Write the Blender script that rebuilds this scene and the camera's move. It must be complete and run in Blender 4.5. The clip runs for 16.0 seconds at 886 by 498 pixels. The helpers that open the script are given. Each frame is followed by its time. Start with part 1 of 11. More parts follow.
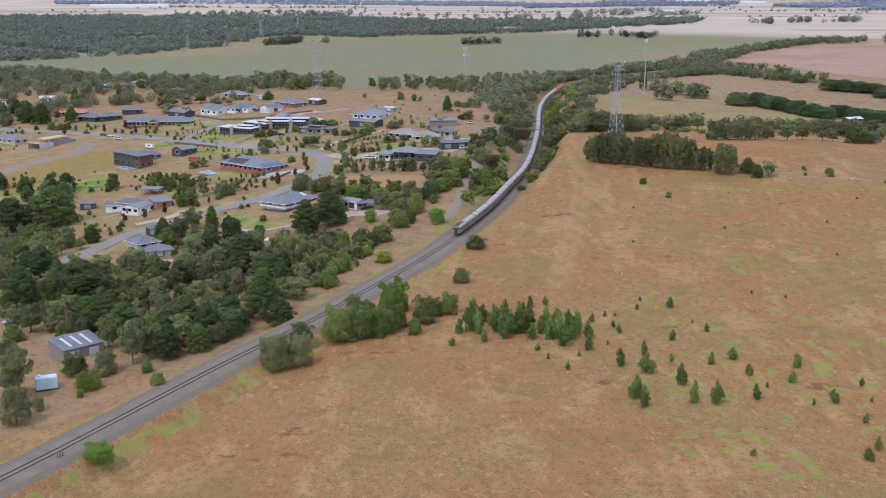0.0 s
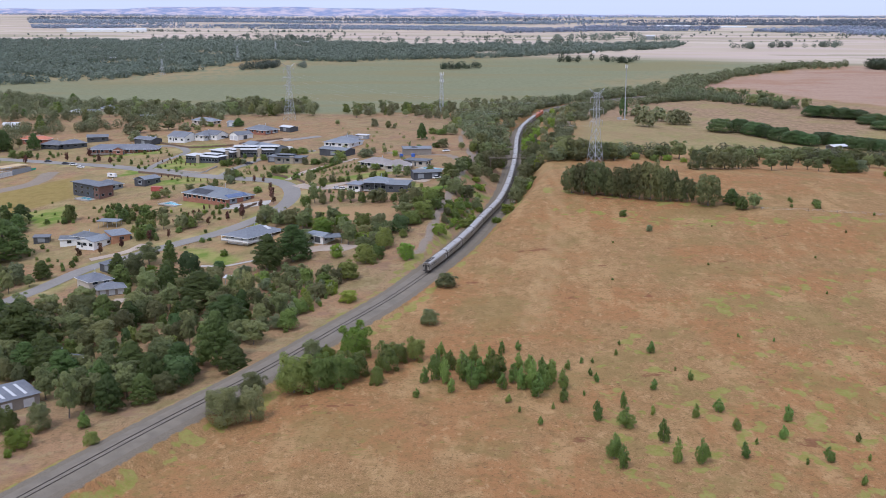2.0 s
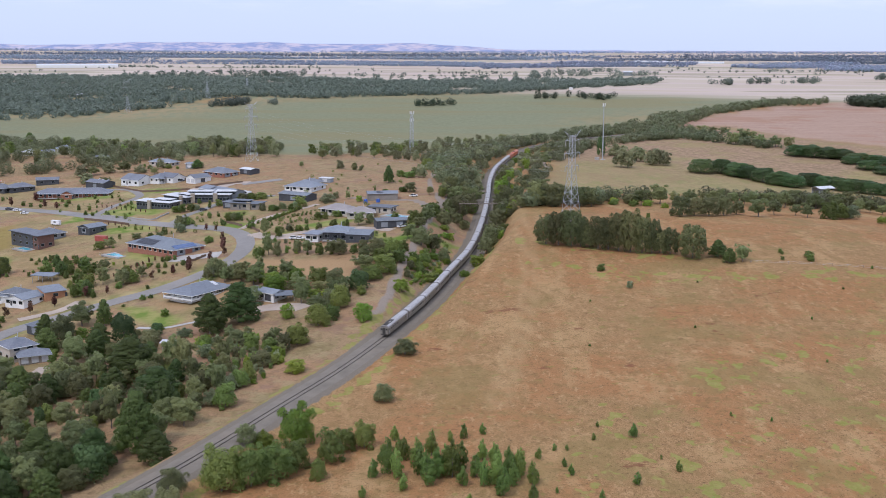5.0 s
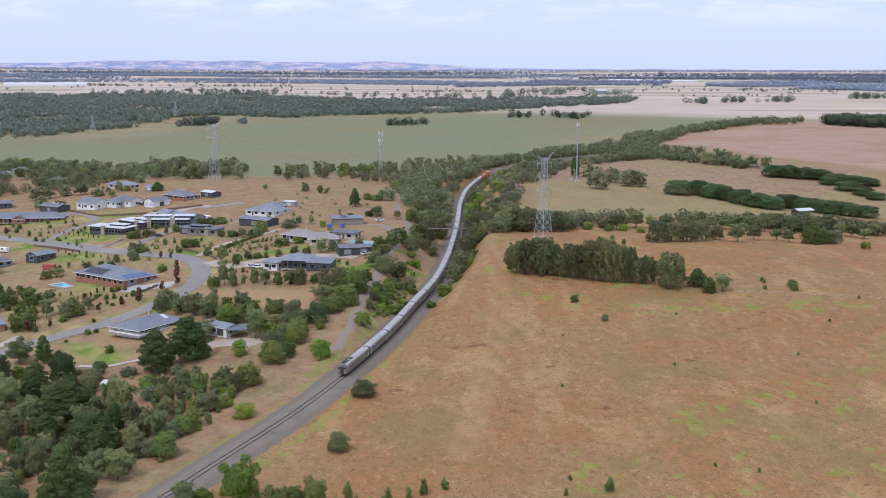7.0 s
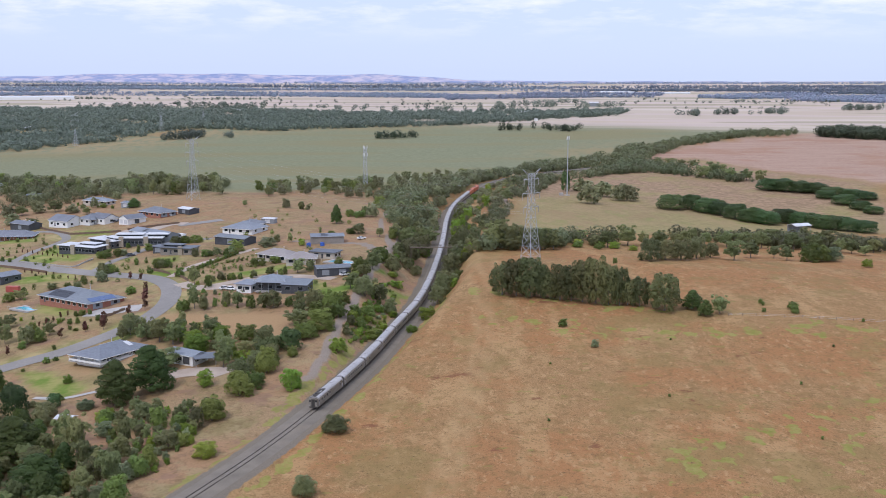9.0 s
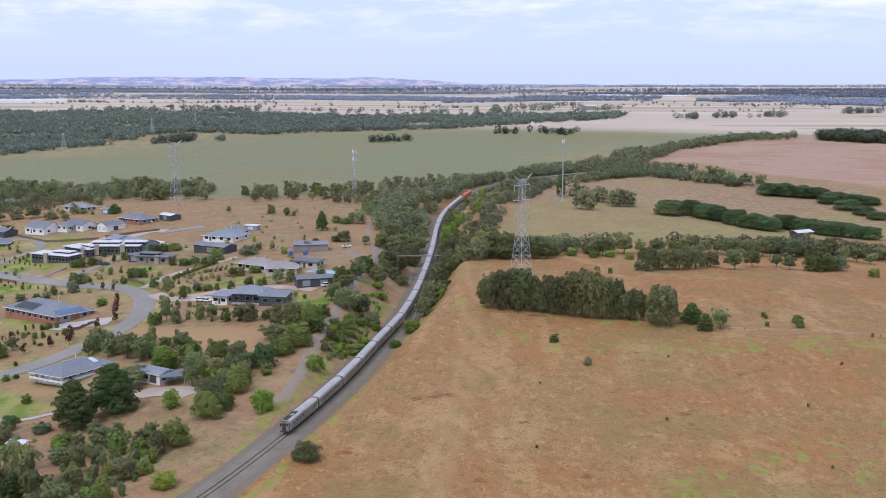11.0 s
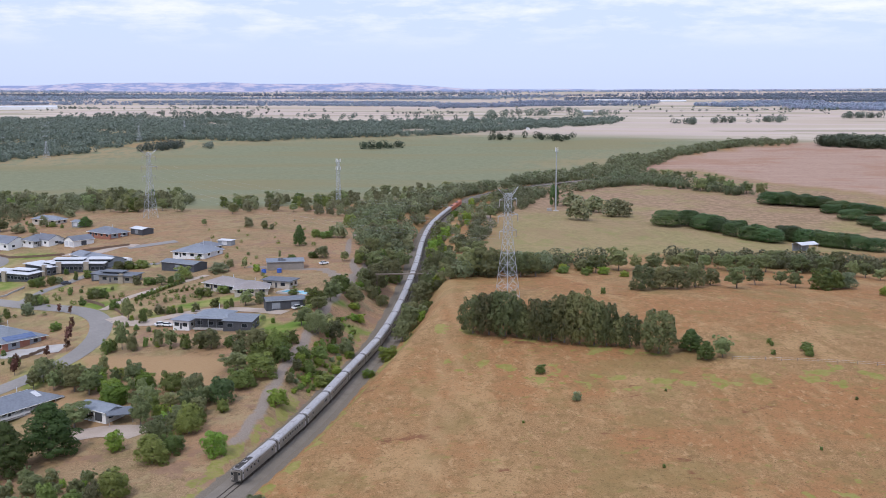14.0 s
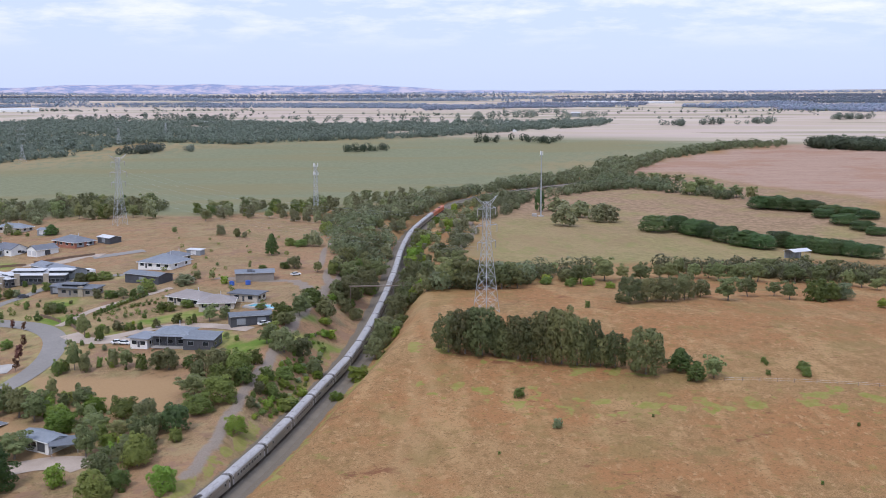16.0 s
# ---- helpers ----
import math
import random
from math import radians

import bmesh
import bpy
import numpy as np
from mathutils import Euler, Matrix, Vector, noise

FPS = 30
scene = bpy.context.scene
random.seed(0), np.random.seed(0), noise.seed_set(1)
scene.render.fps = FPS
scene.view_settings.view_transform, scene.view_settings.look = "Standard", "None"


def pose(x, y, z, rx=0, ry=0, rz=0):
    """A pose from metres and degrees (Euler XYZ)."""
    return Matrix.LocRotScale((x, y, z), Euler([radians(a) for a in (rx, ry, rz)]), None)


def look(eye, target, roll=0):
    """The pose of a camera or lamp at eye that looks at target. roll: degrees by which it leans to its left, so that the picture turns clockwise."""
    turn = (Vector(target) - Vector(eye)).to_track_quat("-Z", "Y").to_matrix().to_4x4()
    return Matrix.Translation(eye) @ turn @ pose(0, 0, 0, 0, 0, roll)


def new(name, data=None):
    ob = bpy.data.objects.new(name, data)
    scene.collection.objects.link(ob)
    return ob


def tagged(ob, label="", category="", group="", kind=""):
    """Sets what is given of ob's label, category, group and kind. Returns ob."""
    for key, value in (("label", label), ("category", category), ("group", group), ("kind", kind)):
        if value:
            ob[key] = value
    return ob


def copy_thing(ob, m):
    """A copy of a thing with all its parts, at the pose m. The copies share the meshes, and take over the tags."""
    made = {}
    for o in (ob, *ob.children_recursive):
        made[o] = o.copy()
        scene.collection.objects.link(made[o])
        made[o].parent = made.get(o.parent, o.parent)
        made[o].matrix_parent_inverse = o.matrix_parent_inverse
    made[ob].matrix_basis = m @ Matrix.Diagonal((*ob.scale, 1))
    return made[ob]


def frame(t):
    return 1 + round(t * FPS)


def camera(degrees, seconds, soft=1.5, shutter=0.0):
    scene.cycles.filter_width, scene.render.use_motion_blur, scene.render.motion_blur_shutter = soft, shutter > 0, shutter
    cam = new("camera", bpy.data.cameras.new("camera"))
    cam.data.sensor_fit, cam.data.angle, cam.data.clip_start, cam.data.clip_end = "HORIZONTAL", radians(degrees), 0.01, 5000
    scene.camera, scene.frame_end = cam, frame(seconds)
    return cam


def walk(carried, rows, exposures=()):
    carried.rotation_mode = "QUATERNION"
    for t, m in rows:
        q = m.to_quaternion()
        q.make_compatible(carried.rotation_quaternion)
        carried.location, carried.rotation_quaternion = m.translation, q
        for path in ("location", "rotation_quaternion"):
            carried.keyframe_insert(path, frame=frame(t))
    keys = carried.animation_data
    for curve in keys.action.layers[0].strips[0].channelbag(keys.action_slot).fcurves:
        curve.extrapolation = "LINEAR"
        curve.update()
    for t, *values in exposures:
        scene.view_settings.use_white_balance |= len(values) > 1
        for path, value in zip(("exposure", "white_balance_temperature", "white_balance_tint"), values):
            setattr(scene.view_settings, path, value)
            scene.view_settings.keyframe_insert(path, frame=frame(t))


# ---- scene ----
cam = camera(42.00, 16.0, soft=0.9)
PATH = [
    (0, (0.00, 0.00, 101.15), (0.01, 97.47, 78.80), 0.09),
    (0.5, (1.23, 5.48, 100.95), (1.60, 103.06, 79.09), 0.06),
    (1, (2.60, 11.90, 100.85), (3.38, 109.59, 79.49), 0.10),
    (1.5, (3.77, 18.16, 100.86), (4.92, 115.94, 79.97), 0.17),
    (2, (5.19, 25.01, 101.01), (6.70, 122.91, 80.65), 0.19),
    (2.5, (6.25, 31.54, 101.41), (8.13, 129.52, 81.50), 0.27),
    (3, (7.77, 38.75, 101.39), (9.95, 136.84, 82.05), 0.26),
    (3.5, (8.94, 45.50, 101.60), (11.42, 143.67, 82.74), 0.26),
    (4, (10.12, 53.11, 101.69), (12.95, 151.37, 83.35), 0.27),
    (6.5, (16.52, 86.53, 102.35), (21.14, 185.08, 86.03), 0.21),
    (7, (17.87, 93.35, 102.06), (23.26, 191.93, 86.14), 0.25),
    (7.5, (19.17, 99.01, 102.14), (24.76, 197.62, 86.52), 0.23),
    (8, (20.79, 105.18, 101.98), (26.53, 203.83, 86.65), 0.20),
    (8.5, (22.02, 111.29, 102.00), (27.94, 209.97, 86.88), 0.16),
    (9, (23.72, 117.78, 101.57), (29.72, 216.49, 86.71), 0.12),
    (11.5, (31.58, 146.92, 100.54), (37.76, 245.67, 86.01), 0.10),
    (12, (33.10, 152.47, 100.58), (39.33, 251.22, 86.13), 0.07),
    (12.5, (34.64, 157.88, 100.54), (40.87, 256.65, 86.18), 0.05),
    (13, (36.10, 163.49, 100.64), (42.34, 262.27, 86.38), 0.02),
    (13.5, (37.51, 169.04, 100.88), (43.73, 267.83, 86.68), -0.01),
    (14, (39.28, 175.20, 101.13), (45.56, 274.00, 86.98), -0.03),
    (14.5, (40.75, 181.17, 101.17), (47.39, 279.95, 87.08), -0.02),
    (15, (42.50, 187.70, 101.31), (49.43, 286.47, 87.28), -0.06),
    (15.5, (44.26, 193.58, 101.42), (51.36, 292.33, 87.40), -0.09),
    (16, (46.07, 199.76, 101.45), (53.28, 298.50, 87.42), -0.12),
]
walk(cam, [(t, look(eye, target, roll)) for t, eye, target, roll in PATH],
     exposures=((0, 0.5), (16, 0.5)))

# ---- world and sun: high thin cloud, soft light ----
SUN_ELEVATION, SUN_TURN = radians(52), radians(215)
world = bpy.data.worlds.new("world")
scene.world = world
world.use_nodes = True
wn, wl = world.node_tree.nodes, world.node_tree.links
wn.clear()


def wnode(kind, **values):
    n = wn.new(kind)
    for key, value in values.items():
        n.inputs[key].default_value = value
    return n


sky = wn.new("ShaderNodeTexSky")
sky.sky_type, sky.sun_disc = "NISHITA", False
sky.sun_elevation, sky.sun_rotation = SUN_ELEVATION, SUN_TURN
sky.air_density, sky.dust_density, sky.ozone_density = 1.0, 0.6, 3.0
skygain = wn.new("ShaderNodeVectorMath")
skygain.operation = "MULTIPLY"
skygain.inputs[1].default_value = (0.070, 0.078, 0.102)
coord = wn.new("ShaderNodeTexCoord")
# clouds lie on a level sheet: the direction divided by its height above the horizon
split = wn.new("ShaderNodeSeparateXYZ")
lift = wn.new("ShaderNodeMath")
lift.operation = "MAXIMUM"
lift.inputs[1].default_value = 0.0
lift2 = wn.new("ShaderNodeMath")
lift2.operation = "ADD"
lift2.inputs[1].default_value = 0.17
sheet = wn.new("ShaderNodeVectorMath")
sheet.operation = "DIVIDE"
comb = wn.new("ShaderNodeCombineXYZ")
clouds = wnode("ShaderNodeTexNoise", Scale=3.4, Detail=8.0, Roughness=0.6)
foot = wnode("ShaderNodeMapRange")
foot.interpolation_type = "SMOOTHSTEP"
foot.inputs["From Min"].default_value, foot.inputs["From Max"].default_value = 0.022, 0.062
cover = wn.new("ShaderNodeMath")
cover.operation = "MULTIPLY"
ramp = wn.new("ShaderNodeValToRGB")
ramp.color_ramp.elements[0].position, ramp.color_ramp.elements[0].color = 0.45, (0, 0, 0, 1)
ramp.color_ramp.elements[1].position, ramp.color_ramp.elements[1].color = 0.68, (1, 1, 1, 1)
# thin cloud: paler heaps over a lavender veil, brighter towards the zenith
veil = wn.new("ShaderNodeMix")
veil.data_type = "RGBA"
veil.inputs["A"].default_value, veil.inputs["B"].default_value = (0.475, 0.55, 0.775, 1), (0.69, 0.705, 0.80, 1)
zenith = wn.new("ShaderNodeMath")
zenith.operation = "MULTIPLY_ADD"
zenith.inputs[1].default_value, zenith.inputs[2].default_value = 0.45, 1.0
bright = wn.new("ShaderNodeVectorMath")
bright.operation = "SCALE"
mixer = wn.new("ShaderNodeMix")
mixer.data_type = "RGBA"
mixer.inputs["Factor"].default_value = 0.86
bg = wnode("ShaderNodeBackground", Strength=1.0)
wout = wn.new("ShaderNodeOutputWorld")
wl.new(coord.outputs["Generated"], split.inputs[0])
wl.new(split.outputs["Z"], lift.inputs[0])
wl.new(lift.outputs[0], lift2.inputs[0])
wl.new(coord.outputs["Generated"], sheet.inputs[0])
for axis in ("X", "Y", "Z"):
    wl.new(lift2.outputs[0], comb.inputs[axis])
wl.new(comb.outputs[0], sheet.inputs[1])
wl.new(sheet.outputs[0], clouds.inputs["Vector"])
wl.new(clouds.outputs["Fac"], ramp.inputs["Fac"])
wl.new(split.outputs["Z"], foot.inputs["Value"])
wl.new(ramp.outputs["Color"], cover.inputs[0])
wl.new(foot.outputs[0], cover.inputs[1])
wl.new(cover.outputs[0], veil.inputs["Factor"])
wl.new(lift.outputs[0], zenith.inputs[0])
wl.new(veil.outputs["Result"], bright.inputs[0])
wl.new(zenith.outputs[0], bright.inputs["Scale"])
wl.new(sky.outputs[0], skygain.inputs[0])
wl.new(bright.outputs[0], mixer.inputs["B"])
wl.new(skygain.outputs[0], mixer.inputs["A"])
wl.new(mixer.outputs["Result"], bg.inputs["Color"])
wl.new(bg.outputs[0], wout.inputs[0])

sun = new("sun", bpy.data.lights.new("sun", "SUN"))
sun.data.energy, sun.data.angle, sun.data.color = 1.2, radians(10), (1.0, 0.945, 0.935)
sun.matrix_world = look((0, 0, 500), (-500 * math.cos(SUN_ELEVATION) * math.sin(SUN_TURN), -500 * math.cos(SUN_ELEVATION) * math.cos(SUN_TURN),
                                      500 - 500 * math.sin(SUN_ELEVATION)))

# ---- the lie of the land ----
# heights on a 100 m grid, x from -400 to 400 (across), y from 200 to 1000 (down the page)
HEIGHTS = np.array([
    (-22.1, -16.9, -11.9, -6.6, -2.8, -6.2, -10.7, -13.9, -16.2),
    (-20.4, -15.8, -11.1, -7.5, -0.7, -3.3, -5.5, -6.9, -7.9),
    (-18.6, -14.9, -11.8, -7.5, 0.2, 4.2, 2, 0.4, -0.6),
    (-16.3, -13.5, -11.7, -4.5, 5.5, 11.2, 12.2, 8, 4.4),
    (-13.4, -9.9, -5.4, 4.4, 13.6, 19.3, 16.8, 11.5, 5.7),
    (-8.8, -3.8, 2, 10.9, 16.9, 16.5, 12.2, 7, 1.3),
    (-2.4, 1.9, 5.7, 13.9, 18.8, 14.4, 7.7, 1.7, -3.3),
    (4.7, 7.3, 10.6, 18, 19.5, 14.3, 7, -0.2, -4.7),
    (12.1, 13.2, 15, 18.3, 17.5, 12.9, 7.3, 2.4, -3)
])
# the railway's line on plan, from behind the camera to the far bend
RAIL = np.array([(-175, 90), (-120, 180), (-92, 231), (-62, 296), (-41, 339), (-23, 381), (-7, 419), (7.6, 461), (20.6, 505), (32, 553), (42, 596), (50, 647),
                 (58.3, 717), (65, 786), (68.3, 825), (74.2, 878), (82, 928), (100, 1008), (122, 1085), (150, 1138), (170, 1164), (212, 1206), (290, 1270)], float)


def catmull(t):
    return np.stack([-0.5 * t + t * t - 0.5 * t**3, 1 - 2.5 * t * t + 1.5 * t**3, 0.5 * t + 2 * t * t - 1.5 * t**3, -0.5 * t * t + 0.5 * t**3])


def dense(points, step=2.0):
    """Points along a smooth line through the given ones."""
    p = np.asarray(points, float)
    p = np.vstack([2 * p[0] - p[1], p, 2 * p[-1] - p[-2]])
    out = []
    for i in range(1, len(p) - 2):
        n = max(2, int(np.linalg.norm(p[i + 1] - p[i]) / step))
        w = catmull(np.arange(n) / n)
        out.append(w.T @ p[i - 1 : i + 3])
    out.append(p[-2:-1])
    return np.vstack(out)


RAIL_LINE = dense(RAIL, 3.0)


def rail_z(y):
    return 0.015 * (np.asarray(y) - 330)


def rail_near(x, y):
    """Distance from the railway's middle, which side (right is positive), and the nearest y on it."""
    x, y = np.asarray(x, float), np.asarray(y, float)
    best, side, where = np.full(x.shape, 1e9), np.zeros(x.shape), np.zeros(x.shape)
    for a, b in zip(RAIL_LINE[:-1], RAIL_LINE[1:]):
        d = b - a
        k = np.clip(((x - a[0]) * d[0] + (y - a[1]) * d[1]) / (d @ d), 0, 1)
        px, py = a[0] + k * d[0], a[1] + k * d[1]
        r = np.hypot(x - px, y - py)
        near = r < best
        best = np.where(near, r, best)
        side = np.where(near, np.sign((x - px) * d[1] - (y - py) * d[0]), side)
        where = np.where(near, py, where)
    return best, side, where


def step(a, b, v):
    t = np.clip((v - a) / (b - a), 0, 1)
    return t * t * (3 - 2 * t)


def land(x, y):
    """Height of the land before the railway was dug through it; its far rise is fitted to the camera's view."""
    x, y = np.asarray(x, float), np.asarray(y, float)
    fx, fy = np.clip((x + 400) / 100, 0, 7.999), np.clip((y - 200) / 100, 0, 7.999)
    i, j = fx.astype(int), fy.astype(int)
    a, b = catmull(fx - i), catmull(fy - j)
    z = 0
    for m in range(4):
        for n in range(4):
            z = z + a[m] * b[n] * HEIGHTS[np.clip(j + n - 1, 0, 8), np.clip(i + m - 1, 0, 8)]
    r = np.hypot(x - 20, y - 100)
    # far ground climbs so that its rim meets the horizon as the camera sees it
    far = np.interp(r, [0, 900, 1300, 1600, 1980, 4500, 9000], [6, 12, 10, 15, 27, 77, 160])
    k = np.maximum(step(850, 1150, r), step(380, 650, np.abs(x)))
    return z * (1 - k) + far * k


def height(x, y):
    """Height of the ground, with the railway's bed, cutting and bank."""
    z = land(x, y)
    d, side, where = rail_near(x, y)
    bed = rail_z(where)
    w = step(6.0, 7.5 + np.minimum(26, np.where(side > 0, 1.15, 1.7) * np.abs(z - bed)), d)
    w = np.where(where > 1262, 1, w)
    return bed * (1 - w) + z * w


def at(x, y, up=0.0):
    return Vector((x, y, float(height(x, y)) + up))

# ---- materials ----
def paint(name, dark, light, scale=1.0, rough=0.8, metal=0.0, bump=0.0, vary=0.0, fine=8.0, spots=None, amount=0.3, stretch=(1, 1, 1), seam=0.0):
    """A surface that drifts between two colours at a coarse and a fine scale, with optional stains, relief and lengthwise ribs."""
    m = bpy.data.materials.new(name)
    m.use_nodes = True
    n, l = m.node_tree.nodes, m.node_tree.links
    p = n["Principled BSDF"]
    p.inputs["Roughness"].default_value, p.inputs["Metallic"].default_value = rough, metal
    c = n.new("ShaderNodeTexCoord")
    mp = n.new("ShaderNodeMapping")
    mp.inputs["Scale"].default_value = stretch
    l.new(c.outputs["Object"], mp.inputs["Vector"])
    a, b = n.new("ShaderNodeTexNoise"), n.new("ShaderNodeTexNoise")
    a.inputs["Scale"].default_value, a.inputs["Detail"].default_value = scale, 5
    b.inputs["Scale"].default_value, b.inputs["Detail"].default_value = scale * fine, 4
    l.new(mp.outputs[0], a.inputs["Vector"])
    l.new(mp.outputs[0], b.inputs["Vector"])
    mean = n.new("ShaderNodeMath")
    mean.operation = "ADD"
    l.new(a.outputs["Fac"], mean.inputs[0])
    l.new(b.outputs["Fac"], mean.inputs[1])
    r = n.new("ShaderNodeValToRGB")
    r.color_ramp.elements[0].position, r.color_ramp.elements[1].position = 0.36, 0.64
    r.color_ramp.elements[0].color, r.color_ramp.elements[1].color = (*dark, 1), (*light, 1)
    half = n.new("ShaderNodeMath")
    half.operation = "MULTIPLY"
    half.inputs[1].default_value = 0.5
    l.new(mean.outputs[0], half.inputs[0])
    l.new(half.outputs[0], r.inputs["Fac"])
    colour = r.outputs["Color"]
    if spots:
        s = n.new("ShaderNodeTexNoise")
        s.inputs["Scale"].default_value, s.inputs["Detail"].default_value = scale * 0.35, 6
        l.new(mp.outputs[0], s.inputs["Vector"])
        sr = n.new("ShaderNodeMapRange")
        sr.inputs["From Min"].default_value, sr.inputs["From Max"].default_value = 0.5, 0.7
        sr.inputs["To Max"].default_value = amount
        l.new(s.outputs["Fac"], sr.inputs["Value"])
        x = n.new("ShaderNodeMix")
        x.data_type = "RGBA"
        x.inputs["B"].default_value = (*spots, 1)
        l.new(sr.outputs[0], x.inputs["Factor"])
        l.new(colour, x.inputs["A"])
        colour = x.outputs["Result"]
    if vary:
        o = n.new("ShaderNodeObjectInfo")
        h = n.new("ShaderNodeHueSaturation")
        mr, mh = n.new("ShaderNodeMapRange"), n.new("ShaderNodeMapRange")
        mr.inputs["To Min"].default_value, mr.inputs["To Max"].default_value = 1 - vary, 1 + vary
        mh.inputs["To Min"].default_value, mh.inputs["To Max"].default_value = 0.5 - vary * 0.09, 0.5 + vary * 0.06
        fr = n.new("ShaderNodeMath")
        fr.operation = "MULTIPLY"
        fr.inputs[1].default_value = 7.31
        fc = n.new("ShaderNodeMath")
        fc.operation = "FRACT"
        l.new(o.outputs["Random"], fr.inputs[0])
        l.new(fr.outputs[0], fc.inputs[0])
        l.new(o.outputs["Random"], mr.inputs["Value"])
        l.new(fc.outputs[0], mh.inputs["Value"])
        l.new(mr.outputs[0], h.inputs["Value"])
        l.new(mh.outputs[0], h.inputs["Hue"])
        l.new(colour, h.inputs["Color"])
        colour = h.outputs["Color"]
    l.new(colour, p.inputs["Base Color"])
    if bump or seam:
        bp = n.new("ShaderNodeBump")
        bp.inputs["Strength"].default_value, bp.inputs["Distance"].default_value = bump or 0.5, 0.05
        l.new(b.outputs["Fac"], bp.inputs["Height"])
        if seam:
            wv = n.new("ShaderNodeTexWave")
            wv.inputs["Scale"].default_value = seam
            wv.bands_direction = "X"
            l.new(c.outputs["Object"], wv.inputs["Vector"])
            l.new(wv.outputs["Fac"], bp.inputs["Height"])
        l.new(bp.outputs[0], p.inputs["Normal"])
    return m


def leafy(name, dark, light, vary=0.36, gloss=0.5):
    """Foliage: each clump of leaves has its own shade, each plant its own tone."""
    m = bpy.data.materials.new(name)
    m.use_nodes = True
    n, l = m.node_tree.nodes, m.node_tree.links
    p = n["Principled BSDF"]
    p.inputs["Roughness"].default_value = gloss
    p.inputs["Specular IOR Level"].default_value = 0.25
    g, o, r = n.new("ShaderNodeNewGeometry"), n.new("ShaderNodeObjectInfo"), n.new("ShaderNodeValToRGB")
    r.color_ramp.elements[0].color, r.color_ramp.elements[1].color = (*dark, 1), (*light, 1)
    # a wood's trees carry a tone each
    tone, spread, shade = n.new("ShaderNodeAttribute"), n.new("ShaderNodeMath"), n.new("ShaderNodeMath")
    tone.attribute_name = "tone"
    spread.operation, shade.operation = "MULTIPLY_ADD", "ADD"
    spread.inputs[1].default_value, spread.inputs[2].default_value = 0.45, -0.02
    l.new(g.outputs["Random Per Island"], spread.inputs[0])
    l.new(spread.outputs[0], shade.inputs[0])
    l.new(tone.outputs["Fac"], shade.inputs[1])
    # broad noise within a crown paints in the light and dark of its lobes
    where, lobe_tone, sum_ = n.new("ShaderNodeTexCoord"), n.new("ShaderNodeTexNoise"), n.new("ShaderNodeMath")
    lobe_tone.inputs["Scale"].default_value, lobe_tone.inputs["Detail"].default_value = 5.0, 3
    sum_.operation, sum_.inputs[1].default_value = "MULTIPLY_ADD", 0.55
    l.new(where.outputs["Object"], lobe_tone.inputs["Vector"])
    l.new(lobe_tone.outputs["Fac"], sum_.inputs[0])
    l.new(shade.outputs[0], sum_.inputs[2])
    l.new(sum_.outputs[0], r.inputs["Fac"])
    h = n.new("ShaderNodeHueSaturation")
    mr, mh = n.new("ShaderNodeMapRange"), n.new("ShaderNodeMapRange")
    mr.inputs["To Min"].default_value, mr.inputs["To Max"].default_value = 1 - vary, 1 + vary
    mh.inputs["To Min"].default_value, mh.inputs["To Max"].default_value = 0.5 - vary * 0.08, 0.5 + vary * 0.05
    fr, fc = n.new("ShaderNodeMath"), n.new("ShaderNodeMath")
    fr.operation, fc.operation = "MULTIPLY", "FRACT"
    fr.inputs[1].default_value = 7.31
    l.new(o.outputs["Random"], fr.inputs[0])
    l.new(fr.outputs[0], fc.inputs[0])
    l.new(o.outputs["Random"], mr.inputs["Value"])
    l.new(fc.outputs[0], mh.inputs["Value"])
    l.new(mr.outputs[0], h.inputs["Value"])
    hue = n.new("ShaderNodeMath")
    hue.operation = "MULTIPLY_ADD"
    hue.inputs[1].default_value = 0.05
    l.new(tone.outputs["Fac"], hue.inputs[0])
    l.new(mh.outputs[0], hue.inputs[2])
    l.new(hue.outputs[0], h.inputs["Hue"])
    l.new(r.outputs["Color"], h.inputs["Color"])
    l.new(h.outputs["Color"], p.inputs["Base Color"])
    # leaves let some light through
    t, x = n.new("ShaderNodeBsdfTranslucent"), n.new("ShaderNodeMixShader")
    x.inputs[0].default_value = 0.42
    l.new(h.outputs["Color"], t.inputs["Color"])
    l.new(p.outputs[0], x.inputs[1])
    l.new(t.outputs[0], x.inputs[2])
    l.new(x.outputs[0], n["Material Output"].inputs["Surface"])
    return m


def glassy(name, colour=(0.02, 0.025, 0.03)):
    m = bpy.data.materials.new(name)
    m.use_nodes = True
    p = m.node_tree.nodes["Principled BSDF"]
    p.inputs["Base Color"].default_value, p.inputs["Roughness"].default_value = (*colour, 1), 0.08
    return m


BALLAST = paint("ballast", (0.132, 0.112, 0.087), (0.20, 0.17, 0.132), 0.25, 0.95, bump=0.6, fine=30, spots=(0.22, 0.17, 0.12), amount=0.35)
STEEL = paint("rail steel", (0.05, 0.04, 0.035), (0.09, 0.07, 0.06), 0.5, 0.45, 0.6)
SLEEPER = paint("sleeper", (0.155, 0.135, 0.11), (0.22, 0.19, 0.16), 0.4, 0.9)
ASPHALT = paint("asphalt", (0.19, 0.175, 0.16), (0.255, 0.235, 0.215), 0.06, 0.9, bump=0.2, fine=20, spots=(0.17, 0.155, 0.14), amount=0.4)
CONCRETE = paint("pale concrete", (0.31, 0.29, 0.27), (0.42, 0.395, 0.365), 0.2, 0.85, fine=15)
